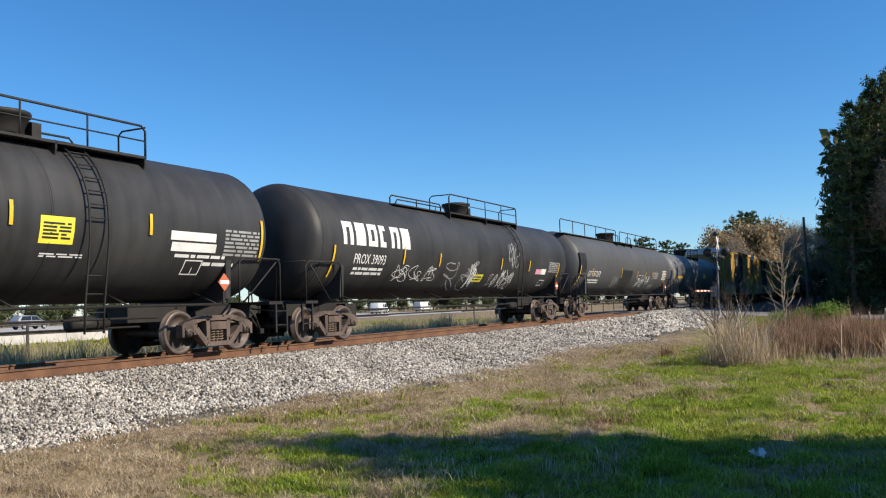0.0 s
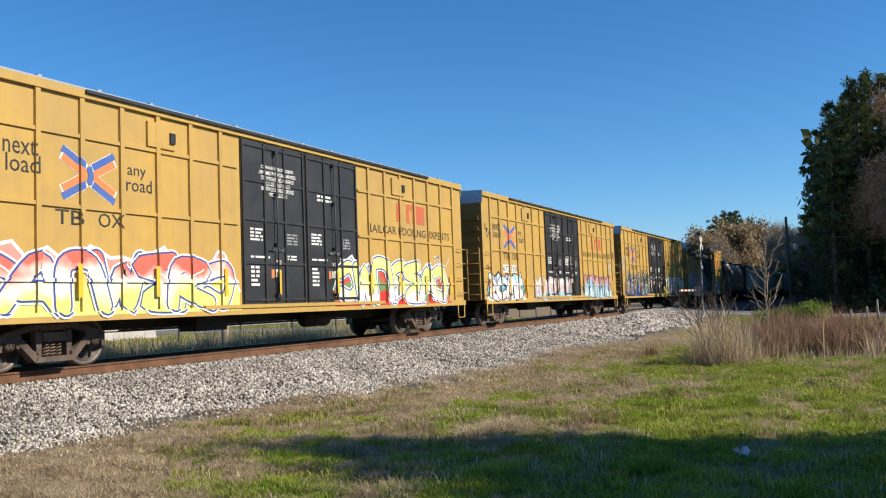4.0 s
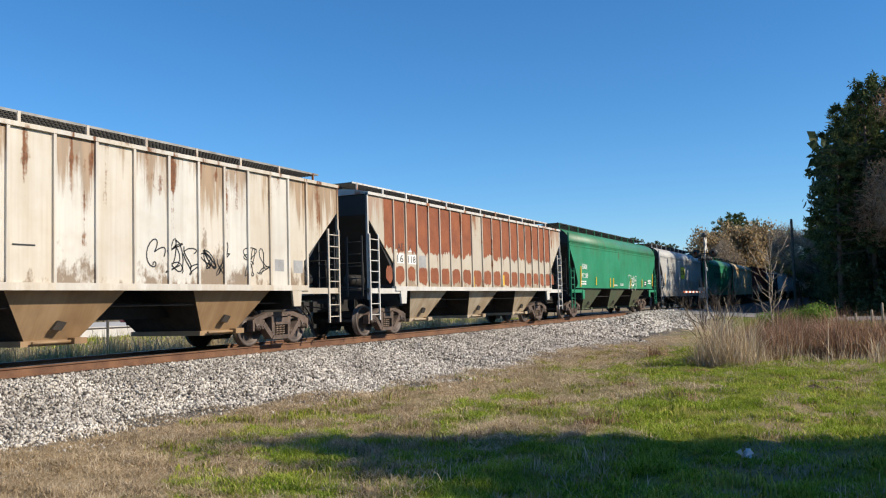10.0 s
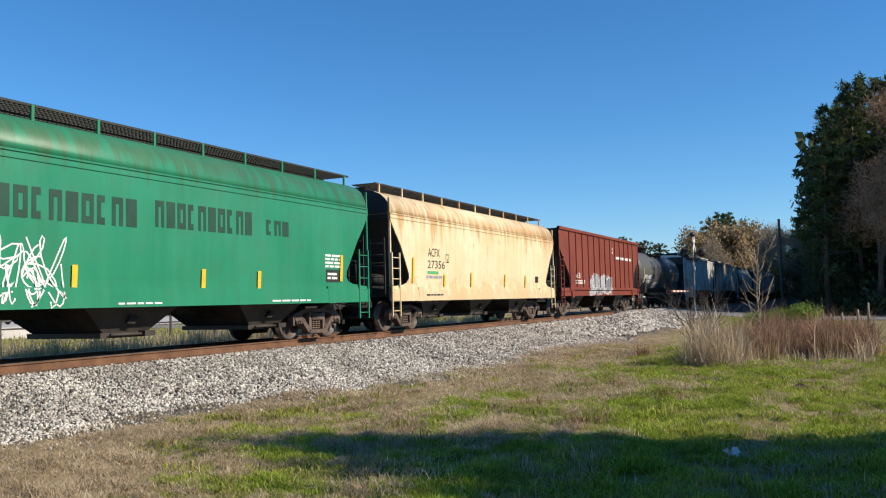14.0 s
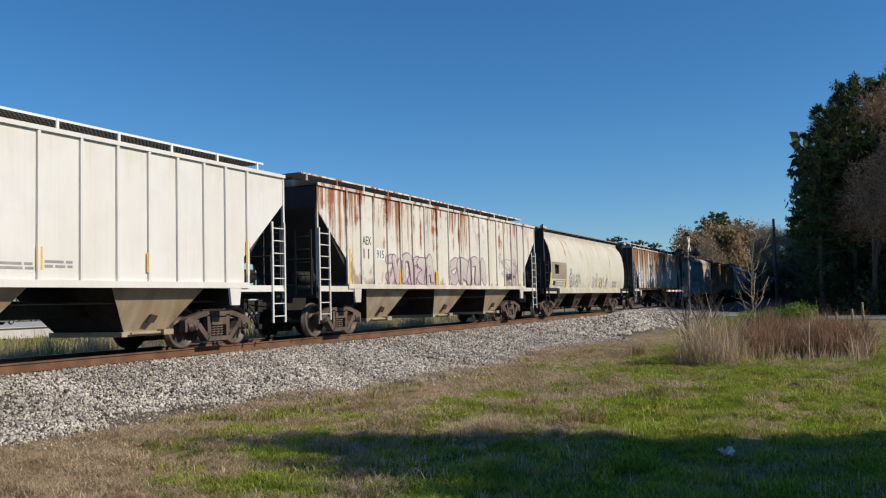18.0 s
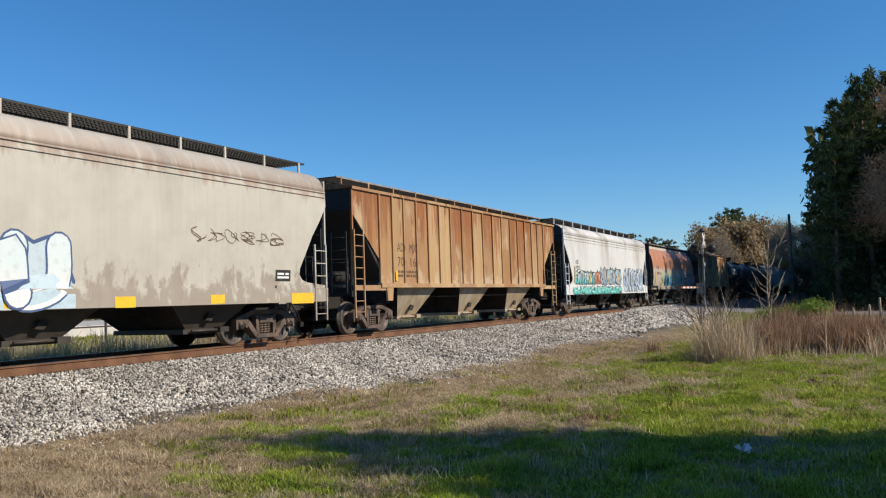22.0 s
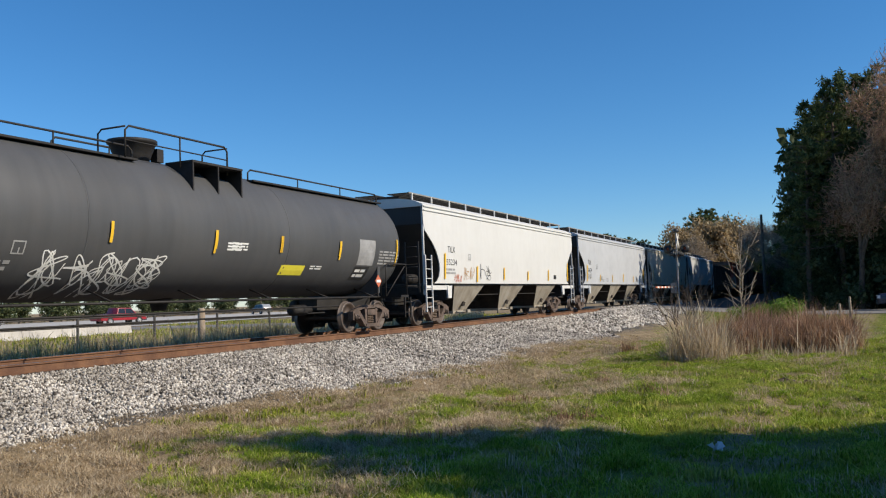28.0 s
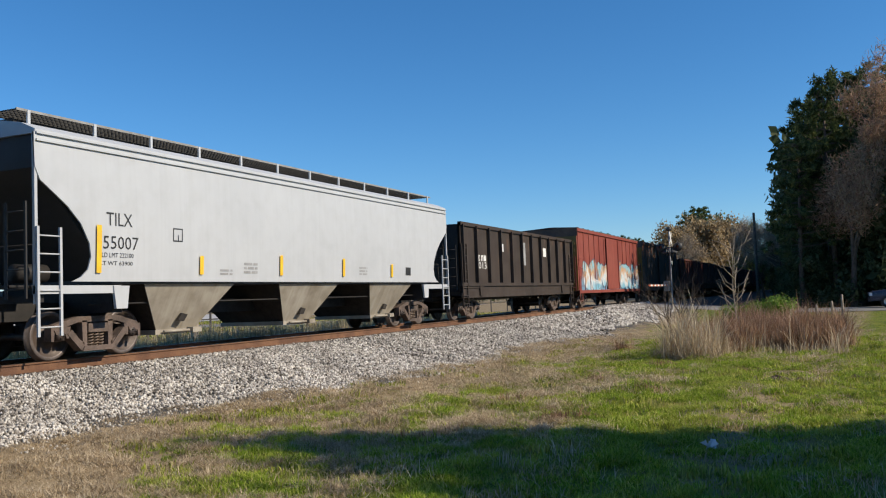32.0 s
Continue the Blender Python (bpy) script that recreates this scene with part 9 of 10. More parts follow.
blades("ballast_weed", with_z(np.array([(x + rng.normal(0, 0.34), y + rng.normal(0, 0.22)) for x, y in ((11.2, 8.3), (12.5, 8.1), (10.1, 8.7), (14.6, 8.0)) for i in range(16)]), 0.02), 0.085, 0.02, GREEN, "low green weeds growing in the edge of the ballast", "weeds", 1.1, 22, 0.09)
blades("brown_tuft", with_z(np.array([(x + rng.normal(0, 0.13), y + rng.normal(0, 0.13)) for x, y in ((11.4, 3.5), (11.9, 3.2), (13.4, 5.0), (18.2, 1.6), (9.6, 4.9), (15.1, 2.9), (17.0, 4.4), (20.3, 3.6)) for i in range(5)]), 0), 0.15, 0.014, REED, "rusty brown dead tufts in the turf", "weeds", 1.0, 26, 0.07)
blades("leaning_tuft", with_z(np.array([(24.9 + rng.normal(0, 0.14), 5.5 + rng.normal(0, 0.14)) for i in range(7)]), 0), 0.42, 0.016, REED, "upright dead tuft beside the ballast", "weeds", 0.5, 20, 0.07)


# ---- trees ----
BARK = plain("grey_brown_bark", (0.16, 0.12, 0.09), (0.075, 0.058, 0.045), 6.0, 0.95, 0.0, 0.6, 25)
PALE_BARK = plain("pale_sapling_bark", (0.36, 0.30, 0.23), (0.24, 0.19, 0.14), 6.0, 0.9)
NEEDLE = island_material("pine_needles", [(0.035, 0.06, 0.024), (0.075, 0.105, 0.036), (0.13, 0.16, 0.055), (0.19, 0.21, 0.08)], 0.7, 0.35)
LEAF = island_material("evergreen_leaves", [(0.05, 0.07, 0.03), (0.09, 0.12, 0.05), (0.15, 0.18, 0.08), (0.22, 0.24, 0.13)], 0.6, 0.4)
BUD = island_material("reddish_twigs", [(0.26, 0.15, 0.10), (0.40, 0.24, 0.16), (0.52, 0.34, 0.23), (0.38, 0.30, 0.16)], 0.9, 0.3)
OLIVE = island_material("olive_budding_leaves", [(0.22, 0.16, 0.08), (0.34, 0.25, 0.13), (0.46, 0.34, 0.20), (0.50, 0.41, 0.24)], 0.8, 0.35)
YOUNG = island_material("olive_green_leaves", [(0.08, 0.10, 0.03), (0.14, 0.17, 0.05), (0.21, 0.24, 0.08), (0.28, 0.29, 0.11)], 0.7, 0.35)
SHRUB = island_material("bright_shrub_leaves", [(0.09, 0.17, 0.02), (0.18, 0.29, 0.035), (0.28, 0.40, 0.06)], 0.6, 0.35)


def limbs(g, base, way, length, r, depth, tips, rnd, spread_=0.55, keep=0.72):
    """Tapered, bent limbs that fork."""
    pts = [base]
    d = way.normalized()
    n = 4
    for i in range(n):
        d = (d + Vector((rnd.gauss(0, 0.12), rnd.gauss(0, 0.12), rnd.gauss(0.03, 0.08)))).normalized()
        pts.append(pts[-1] + d * length / n)
    g.tube(pts, [r * (1 - 0.45 * i / n) for i in range(n + 1)], 6 if depth > 1 else 4, cap=False)
    if depth == 1:
        tips += pts[2:4]
    if depth == 0:
        tips.append(pts[-1])
        tips.append(pts[-2])
        return
    for i in range(3 if depth > 1 else 2):
        q = pts[rnd.choice((2, 3, 4))] if i else pts[-1]
        a = rnd.uniform(0, 6.283)
        side = Vector((math.cos(a), math.sin(a), rnd.uniform(-0.1, 0.5)))
        limbs(g, q, (d + side * spread_ * rnd.uniform(0.7, 1.5)), length * keep * rnd.uniform(0.7, 1.1), r * 0.5, depth - 1, tips, rnd, spread_, keep)


def leaf_cloud(centres, radii, per, size, mat, name, flat_=0.75, long_=1.0):
    c = np.repeat(np.array(centres), per, 0)
    r = np.repeat(np.array(radii), per)
    n = len(c)
    d = rng.normal(0, 1, (n, 3))
    d /= np.linalg.norm(d, axis=1)[:, None]
    p = c + d * (r * rng.uniform(0.25, 1.05, n))[:, None] * np.array([1, 1, flat_])
    u = rng.normal(0, 1, (n, 3))
    u /= np.linalg.norm(u, axis=1)[:, None]
    w = np.cross(u, d + 0.3)
    w /= np.linalg.norm(w, axis=1)[:, None] + 1e-6
    s = size * rng.uniform(0.5, 1.3, (n, 1))
    v = np.stack([p - u * s * long_, p + w * s * 0.5, p + u * s * long_, p - w * s * 0.5], 1)
    f = np.arange(4 * n).reshape(-1, 4)
    me_ob = bulk(name, v.reshape(-1, 3), f, mat, "", "")
    return me_ob


def tree(kind, seed, tall, label, leaf_mat, per=75, leaf=0.15):
    """One tree with its trunk and crown, built at the origin."""
    rnd = random.Random(seed)
    ob = thing(kind, (0, 0, 0), label, "tree")
    g = Geo()
    tips = []
    if kind == "pine_tree":
        top = Vector((rnd.gauss(0, 0.4), rnd.gauss(0, 0.4), tall))
        pts = [Vector((0, 0, -0.3)), Vector((0.1, 0, tall * 0.3)), top * 0.6 + Vector((0.1, 0.1, 0)), top]
        g.tube(pts, [tall * 0.018, tall * 0.014, tall * 0.010, 0.04], 8)
        centres, radii = [], []
        for i in range(40):
            f = 0.36 + 0.64 * (i + rnd.random()) / 40
            a = i * 2.4 + rnd.uniform(-0.5, 0.5)
            reach = tall * (0.05 + 0.19 * (1 - f) ** 0.6) * rnd.uniform(0.6, 1.3)
            q = pts[0].lerp(top, f)
            e = q + Vector((math.cos(a) * reach, math.sin(a) * reach, reach * rnd.uniform(0.0, 0.35)))
            g.tube([q, (q + e) / 2 + Vector((0, 0, -0.1)), e], [0.07, 0.05, 0.02], 4, cap=False)
            for j in range(5):
                # rounded tufts of needles on side twigs, with sky between them
                t = rnd.uniform(0.55, 1.0) if j else 1.0
                stem = q.lerp(e, t)
                tuft_at = stem + Vector((rnd.gauss(0, 0.55), rnd.gauss(0, 0.55), rnd.gauss(0.15, 0.25)))
                g.tube([stem, tuft_at], [0.025, 0.012], 3, cap=False)
                centres.append(tuft_at)
                radii.append(rnd.uniform(0.32, 0.55))
        crown = leaf_cloud([tuple(c) for c in centres], radii, 58, 0.12, leaf_mat, "crown", 0.72, 1.7)
    elif kind == "bare_tree":
        limbs(g, Vector((0, 0, -0.2)), Vector((0, 0, 1)), tall * 0.38, tall * 0.018, 4, tips, rnd, 0.6, 0.68)
        crown = leaf_cloud([tuple(c) for c in tips], [0.75] * len(tips), 55, 0.034, leaf_mat, "crown", 0.95, 5.0)
    else:
        limbs(g, Vector((0, 0, -0.2)), Vector((0, 0, 1)), tall * 0.34, tall * 0.025, 3, tips, rnd, 0.8, 0.72)
        centres = [tuple(t + Vector((rnd.gauss(0, 0.4), rnd.gauss(0, 0.4), rnd.gauss(0, 0.4)))) for t in tips for _ in range(2)]
        centres += [(rnd.gauss(0, tall * 0.17), rnd.gauss(0, tall * 0.17), rnd.uniform(0.08, 0.5) * tall) for _ in range(45)]
        crown = leaf_cloud(centres, [rnd.uniform(0.6, 1.15) for _ in centres], per, leaf, leaf_mat, "crown", 0.9, 1.0)
    part("trunk", g, BARK, ob)
    crown.parent = ob
    return ob


def again(ob, x, y, turn, k=1.0, kz=None, label=""):
    new_one = copy_thing(ob, Matrix.Translation((x, y, ground_z(x, y) - 0.05)) @ Matrix.Rotation(turn, 4, "Z") @ Matrix.Diagonal((k, k, kz or k, 1)))
    return tagged(new_one, label)


def settle(ob, x, y):
    ob.location = (x, y, ground_z(x, y) - 0.05)
    return ob


TAN = island_material("tan_twigs", [(0.28, 0.22, 0.18), (0.38, 0.31, 0.25), (0.33, 0.29, 0.18), (0.45, 0.38, 0.31)], 0.9, 0.15)
PINE = settle(tree("pine_tree", 3, 15.2, "tall dark green pine with open tufted crown", NEEDLE), 71.0, -0.4)
PINE_B = settle(tree("pine_tree", 11, 15.6, "tall dark pine leaning over the wood's edge", NEEDLE), 67.5, -0.6)
PINE_B.scale = (0.80, 0.80, 1.05)
OAK = settle(tree("evergreen_tree", 5, 9.5, "dense dark evergreen in shade by the road", LEAF), 69.5, -2.4)
OAK_B = settle(tree("evergreen_tree", 8, 8.5, "dense dark evergreen at the wood's edge", LEAF), 67.5, -6.5)
OAK_C = settle(tree("evergreen_tree", 14, 8.5, "dense dark evergreen deep in the wood", LEAF, 26, 0.27), 78.0, -14.0)
OAK_D = settle(tree("evergreen_tree", 17, 9.5, "dense evergreen of the wood beside the road", LEAF, 44, 0.34), 76.0, -9.0)
OLIVE_TREE = settle(tree("evergreen_tree", 26, 8.5, "broad budding tree with olive and tan leaves", OLIVE, 60, 0.16), 150.0, 20.8)
YOUNG_TREE = settle(tree("evergreen_tree", 41, 8.5, "distant olive green tree in sun beside the line", YOUNG, 60, 0.18), 168.0, 17.6)
MAPLE = settle(tree("bare_tree", 21, 12.5, "bare tree with reddish budding twigs", BUD), 70.5, -7.6)
TAN_TREE = settle(tree("bare_tree", 33, 12.0, "distant bare tree with tan twigs beside the line", TAN), 119.0, 19.6)
for x, y, turn, k in ((66.2, 1.6, 2.2, 0.78), (74, -0.8, 1.0, 1.05), (75, -7, 2.0, 1.2), (72, -10, 4.0, 1.15), (78, -3.5, 5.0, 1.25), (70, -14, 0.5, 1.1), (84, -9, 2.6, 1.3)):
    again(PINE, x, y, turn, k)
for x, y, turn, k in ((67.8, 1.0, 3.6, 0.72), (72, -5, 2.2, 1.05), (70, -9, 3.1, 1.1), (67.5, -11, 4.4, 1.0), (69, -15, 5.2, 1.1), (72.5, -1.6, 2.9, 0.9), (65.4, -3.6, 0.8, 1.15), (65.0, -8.2, 1.9, 1.2), (66.0, -5.6, 2.7, 1.15)):
    again(OAK, x, y, turn, k)
for x, y, turn, k in ((67.0, -4.6, 1.0, 1.5), (68.5, -10.5, 3.0, 1.45), (64.6, -1.6, 2.2, 1.0), (63.4, -4.4, 4.1, 1.15)):
    again(MAPLE, x, y, turn, k, k * (0.98 if k > 1.2 else 1.5))
# taller evergreens that close the wood behind the pines and shade the line
for i, (x, y) in enumerate(((74, -3.4), (75, -6.5), (77, -10), (74, -13), (82, -5), (70.0, -4.0), (73.0, -3.2), (76.5, -2.7), (80, -2.5), (83.5, -2.3), (87, -2.0), (91, -1.7), (95, -1.5), (99, -1.2), (103, -1.0), (107.5, -0.7), (112, -0.4), (117, -0.1), (122, 0.2), (127, 0.5), (132, 0.8), (138, 1.2), (145, 1.6), (153, 2.2))):
    again(OAK_B if i in (5, 6) else OAK_C, x, y, i * 1.3, 1.60, 1.85 if i > 4 else 1.75, label="tall dark evergreen behind the pines")
for i in range(12):
    again(OAK_C, 67.5 + i * 4.2, -5.6 + 0.12 * i, i * 2.1, 1.7, 2.1, label="tall dark evergreen behind the pines")
for i in range(10):
    again(OAK_C, 160 + i * 8, 2.4 + 0.3 * i, i * 0.7, 1.8, 2.2, label="tall dark evergreen behind the pines")
# the tall wood whose shade lies on the line past the crossing
for i in range(30):
    again(OAK_D, 70.5 + i * 4.4, -8.6 + 1.6 * (i % 2) + 0.09 * i, i * 1.7, 1.75, 2.25, label="tall dense evergreen of the wood by the line")
# both sides of the line, far off
for x, y, turn, k in ((134, 5.4, 0.3, 0.78), (182, 25.0, 1.3, 1.10), (190, 24.6, 2.9, 1.14), (205, 21.3, 4.1, 1.10), (214, 27.0, 0.4, 1.36), (120, 5.4, 2.0, 0.70), (236, 58.2, 11.1, 1.17), (240, 52.5, 11.5, 1.1), (246, 49.3, 11.8, 1.06)):
    again(PINE, x, y, turn, k, label="distant pine above the railway line")
for x, y, turn, k in ((120, 7.6, 5.1, 0.78), (132, 23.4, 0.9, 0.95), (168, 22.6, 0.4, 1.3), (116, 4.4, 2.4, 1.0), (124, 4.9, 3.4, 1.3), (108, 3.6, 4.4, 1.05), (101, 3.0, 5.0, 0.9), (142, 5.6, 0.2, 1.5), (162, 6.2, 1.0, 1.7), (132, 4.6, 1.9, 1.4)):
    again(TAN_TREE, x, y, turn, k)
for x, y, turn, k in ((152, 5.4, 0.0, 1.3), (190, 7.0, 2.4, 1.9)):
    again(OAK_B, x, y, turn, k, label="distant dark evergreen beside the railway line")
for x, y, turn, k, kz in ((143, 20.4, 1.0, 1.5, 1.95), (158, 20.4, 2.6, 1.8, 2.2), (170, 20.6, 4.0, 1.9, 2.3), (164, 22.0, 5.0, 1.8, 2.3)):
    again(OLIVE_TREE, x, y, turn, k, kz)
for x, y, turn, k in ((176, 17.9, 0.6, 1.55), (190, 18.2, 2.2, 1.75), (214, 18.9, 1.2, 1.9)):
    again(YOUNG_TREE, x, y, turn, k, k * 1.3)
# where the line bends out of sight
for i, (x, y) in enumerate(((300, 23), (340, 5.0), (380, 6.5), (392, 22.5), (410, 5.5), (430, 22), (470, 7), (480, 21.5))):
    again(OAK_C, x, y, i * 1.2, 2.1, 2.3, label="distant evergreen where the line ends")
# low evergreens under the far trees
for i in range(14):
    again(OAK_C, 112 + i * 7, 19.2 + 0.5 * (i % 3) + 0.03 * i * i, i * 1.1, 0.62 + 0.03 * i, label="low evergreen under the far trees")
    again(OAK_C, 100 + i * 6, 2.6 + 0.28 * i, i * 1.9, 0.6 + 0.03 * i, label="low evergreen under the far trees")
for i in range(5):
    again(OAK_C, 172 + i * 14, 20.6 + 0.4 * (i % 2), i * 1.4, 0.85 + 0.06 * i, label="low evergreen under the far trees")
# a wood beyond the lot
far_rnd = random.Random(4)
for i in range(46):
    x = -40 + i * 6.2 + far_rnd.uniform(-2, 2)
    y = far_rnd.uniform(122, 140) if x < 150 else far_rnd.uniform(60, 120)
    again((PINE, OAK_C, OAK_C, PINE_B)[i % 4], x, y, far_rnd.uniform(0, 6), far_rnd.uniform(0.6, 0.85), label="tree of the far wood beyond the lot")
# undergrowth that closes the far wood towards the ground
for i in range(52):
    x = 46 + i * 3.7
    y = 119 + 1.5 * (i % 3) if x < 150 else 119 - (x - 150) * 0.55
    again(OAK_C, x, y, i * 1.3, 0.62 + 0.07 * (i % 4), 0.62 + 0.06 * (i % 3), label="low evergreen at the edge of the far wood")
# the tree whose shade lies on the grass
for x, y, turn, k, kz in ((11.2, -8.5, 1.0, 0.38, 1.68), (10.8, -8.7, 4.0, 0.38, 1.62), (10.2, -8.6, 0.4, 0.40, 1.54), (9.5, -8.8, 2.6, 0.46, 1.40), (8.9, -9.0, 3.0, 0.54, 1.32), (8.3, -9.3, 0.2, 0.60, 1.25), (7.6, -9.8, 2.0, 0.66, 1.08), (6.8, -11.0, 4.0, 0.7, 1.1), (8.6, -11.5, 0.4, 0.7, 1.1)):
    again(OAK_B, x, y, turn, k, kz, label="dense evergreen that shades the grass")
# unseen trees added behind the camera to keep low sky light off the grass
for i in range(15):
    again(OAK_C, -16 + i * 3.6, -17.0 - 1.5 * (i % 3), i * 1.7, 1.15, 1.0, label="unseen evergreen added behind the camera to hold back sky light")

# sapling and shrub in the weeds
rnd = random.Random(12)
sapling = thing("sapling", (31.5, 3.0, ground_z(31.5, 3.0)), "bare pale sapling with thin upright branches among weeds", "sapling")
g = Geo()
g.tube([(0, 0, -0.1), (0.05, 0, 0.9), (0.0, 0.05, 1.8), (0.1, 0.0, 2.8), (0.1, -0.1, 3.6)], [0.035, 0.03, 0.022, 0.014, 0.005], 6)
part("trunk", g, PALE_BARK, sapling)
for i in range(26):
    z = 0.7 + i * 0.10
    a = i * 2.4 + rnd.uniform(-0.4, 0.4)
    l = rnd.uniform(0.5, 1.0) * (1.15 - 0.25 * z / 3)
    d = Vector((math.cos(a), math.sin(a), 0))
    p0 = Vector((0.04, 0, z))
    g = Geo().tube([p0, p0 + d * l * 0.5 + Vector((0, 0, l * 0.35)), p0 + d * l * 0.8 + Vector((0, 0, l * 0.95))], [0.018, 0.013, 0.006], 5)
    g.tube([p0 + d * l * 0.5 + Vector((0, 0, l * 0.35)), p0 + d * l * 0.9 + Vector((0.1, 0.1, l * 0.55))], [0.010, 0.005], 4)
    part("branch", g, PALE_BARK, sapling)
TWIG = plain("dark_twigs", (0.10, 0.075, 0.06), (0.06, 0.045, 0.035), 6.0, 0.9)
bare = thing("bare_shrub", (26.3, 4.15, ground_z(26.3, 4.15)), "dark leafless shrub with many fine twigs", "shrub")
g = Geo()
tips = []
for i in range(9):
    a = i * 0.9
    g = Geo()
    limbs(g, Vector((0.08 * math.cos(a), 0.08 * math.sin(a), -0.05)), Vector((math.cos(a) * 0.35, math.sin(a) * 0.35, 1)), 1.05, 0.028, 3, tips, rnd, 0.5, 0.72)
    part("stem", g, TWIG, bare)
shrub = thing("shrub", (0, 0, 0), "bright green leafy shrub behind the weeds", "shrub")
g = Geo()
tips = []
for i in range(6):
    a = i * 1.05
    limbs(g, Vector((0, 0, -0.05)), Vector((math.cos(a) * 0.6, math.sin(a) * 0.6, 1)), 0.5, 0.02, 2, tips, rnd, 0.7, 0.75)
part("stem", g, TWIG, shrub)
leafy = leaf_cloud([tuple(t) for t in tips], [0.30] * len(tips), 34, 0.05, SHRUB, "leaves", 0.9, 1.0)
leafy.parent = shrub
shrub.location = (43.5, 3.2, ground_z(43.5, 3.2))
again(shrub, 42.8, 2.1, 2.0, 1.25)
again(shrub, 44.0, 4.2, 4.0, 0.9)


# ---- crossing signal ----
def crossing_signal(x, y):
    z = ground_z(x, y)
    s = thing("crossing_signal", (x, y, z), "railway crossing signal with bell, lamps and lowered gate", "signal")
    silver = plain("aluminium_paint", (0.30, 0.29, 0.28), (0.2, 0.19, 0.18), 3.0, 0.6, 0.1)
    part("base", Geo().box(-0.3, 0.3, -0.3, 0.3, -0.2, 0.1).lathe([(0.1, 0.22), (0.35, 0.2), (0.4, 0.09)], 12, "z"), silver, s)
    part("mast", Geo().lathe([(0.1, 0.055), (5.1, 0.055), (5.1, 0.0)], 12, "z"), silver, s)
    part("bell", Geo().lathe([(5.1, 0.0), (5.1, 0.16), (5.22, 0.2), (5.34, 0.16), (5.40, 0.05), (5.40, 0.0)], 16, "z"), BLACK, s)
    for turn in (0.785, -0.785):
        g = Geo()
        dx, dz = math.cos(turn), math.sin(turn)
        g.slab([(-0.6 * dx - 0.115 * dz, 4.55 - 0.6 * dz + 0.115 * dx), (0.6 * dx - 0.115 * dz, 4.55 + 0.6 * dz + 0.115 * dx), (0.6 * dx + 0.115 * dz, 4.55 + 0.6 * dz - 0.115 * dx), (-0.6 * dx + 0.115 * dz, 4.55 - 0.6 * dz - 0.115 * dx)],
               -0.10 + 0.01 * turn, -0.085 + 0.01 * turn, "y")
        part("crossbuck_blade", g, WHITE, s)
    for face in (-1, 1):
        part("lamp_arm", Geo().tube([(-0.45, face * 0.1, 3.55), (0.45, face * 0.1, 3.55)], 0.03, 8), BLACK, s)
        for sx in (-1, 1):
            g = Geo().lathe([(face * 0.12, 0.0), (face * 0.12, 0.28), (face * 0.14, 0.28), (face * 0.14, 0.0)], 20, "y", (sx * 0.42, 0, 3.55))
            g.lathe([(face * 0.14, 0.11), (face * 0.40, 0.13), (face * 0.40, 0.11), (face * 0.16, 0.10)], 14, "y", (sx * 0.42, 0, 3.58))
            lamp = part("lamp", g, BLACK, s, "round black lamp with hood")
            part("lens", Geo().lathe([(face * 0.18, 0.0), (face * 0.17, 0.09), (face * 0.15, 0.10)], 14, "y", (sx * 0.42, 0, 3.55)), RED, lamp)
    # a second pair of lamps turned along the line
    part("lamp_arm", Geo().tube([(-0.1, -0.62, 3.95), (-0.1, 0.62, 3.95)], 0.03, 8), BLACK, s)
    for sy in (-1, 1):
        g = Geo().lathe([(-0.13, 0.0), (-0.13, 0.30), (-0.11, 0.30), (-0.11, 0.0)], 20, "x", (0, sy * 0.58, 3.95))
        g.lathe([(-0.13, 0.11), (-0.38, 0.13), (-0.38, 0.11), (-0.15, 0.10)], 14, "x", (0, sy * 0.58, 3.98))
        lamp = part("lamp", g, BLACK, s, "round black lamp with hood")
        part("lens", Geo().lathe([(-0.17, 0.0), (-0.16, 0.09), (-0.14, 0.10)], 14, "x", (0, sy * 0.58, 3.95)), RED, lamp)
    part("sign", Geo().box(-0.30, 0.30, -0.085, -0.07, 2.75, 3.0), WHITE, s)
    g = Geo().box(-0.22, 0.22, 0.1, 0.5, 0.9, 1.6)
    part("gate_mechanism", g, silver, s)
    g = Geo().box(0.1, 0.9, 0.05, 0.15, 1.1, 1.35)
    part("counterweight", g, BLACK, s)
    for i in range(12):
        a, b = -0.1 - i * 0.6, -0.1 - (i + 1) * 0.6
        part("gate_arm", Geo().box(b, a, 0.18, 0.22, 1.30 - 0.05, 1.30 + 0.06), WHITE if i % 2 == 0 else RED, s)
    return s


crossing_signal(60.6, 9.9)

# ---- utility pole beyond the crossing ----
pole = thing("utility_pole", (84, 5.9, ground_z(84, 5.9)), "dark wooden utility pole beside the trees", "pole")
part("shaft", Geo().lathe([(-0.3, 0.16), (8.6, 0.11), (8.6, 0.0)], 10, "z"), BARK, pole)


# ---- pipe fence, posts and vehicles beyond the track ----
DARKPIPE = plain("dark_fence_pipe", (0.05, 0.045, 0.04), (0.03, 0.028, 0.025), 4.0, 0.7)
fence = thing("pipe_fence", (0, 30, 0), "low dark pipe fence in tall grass", "fence")
for i in range(24):
    x = 4 + i * 4.6
    if not ROAD_X0 - 2 < x < ROAD_X1 + 2:
        part("post", Geo().lathe([(-0.2, 0.06), (1.35, 0.06), (1.35, 0.0)], 8, "z"), DARKPIPE, fence, at=(x, 0, ground_z(x, 30)))
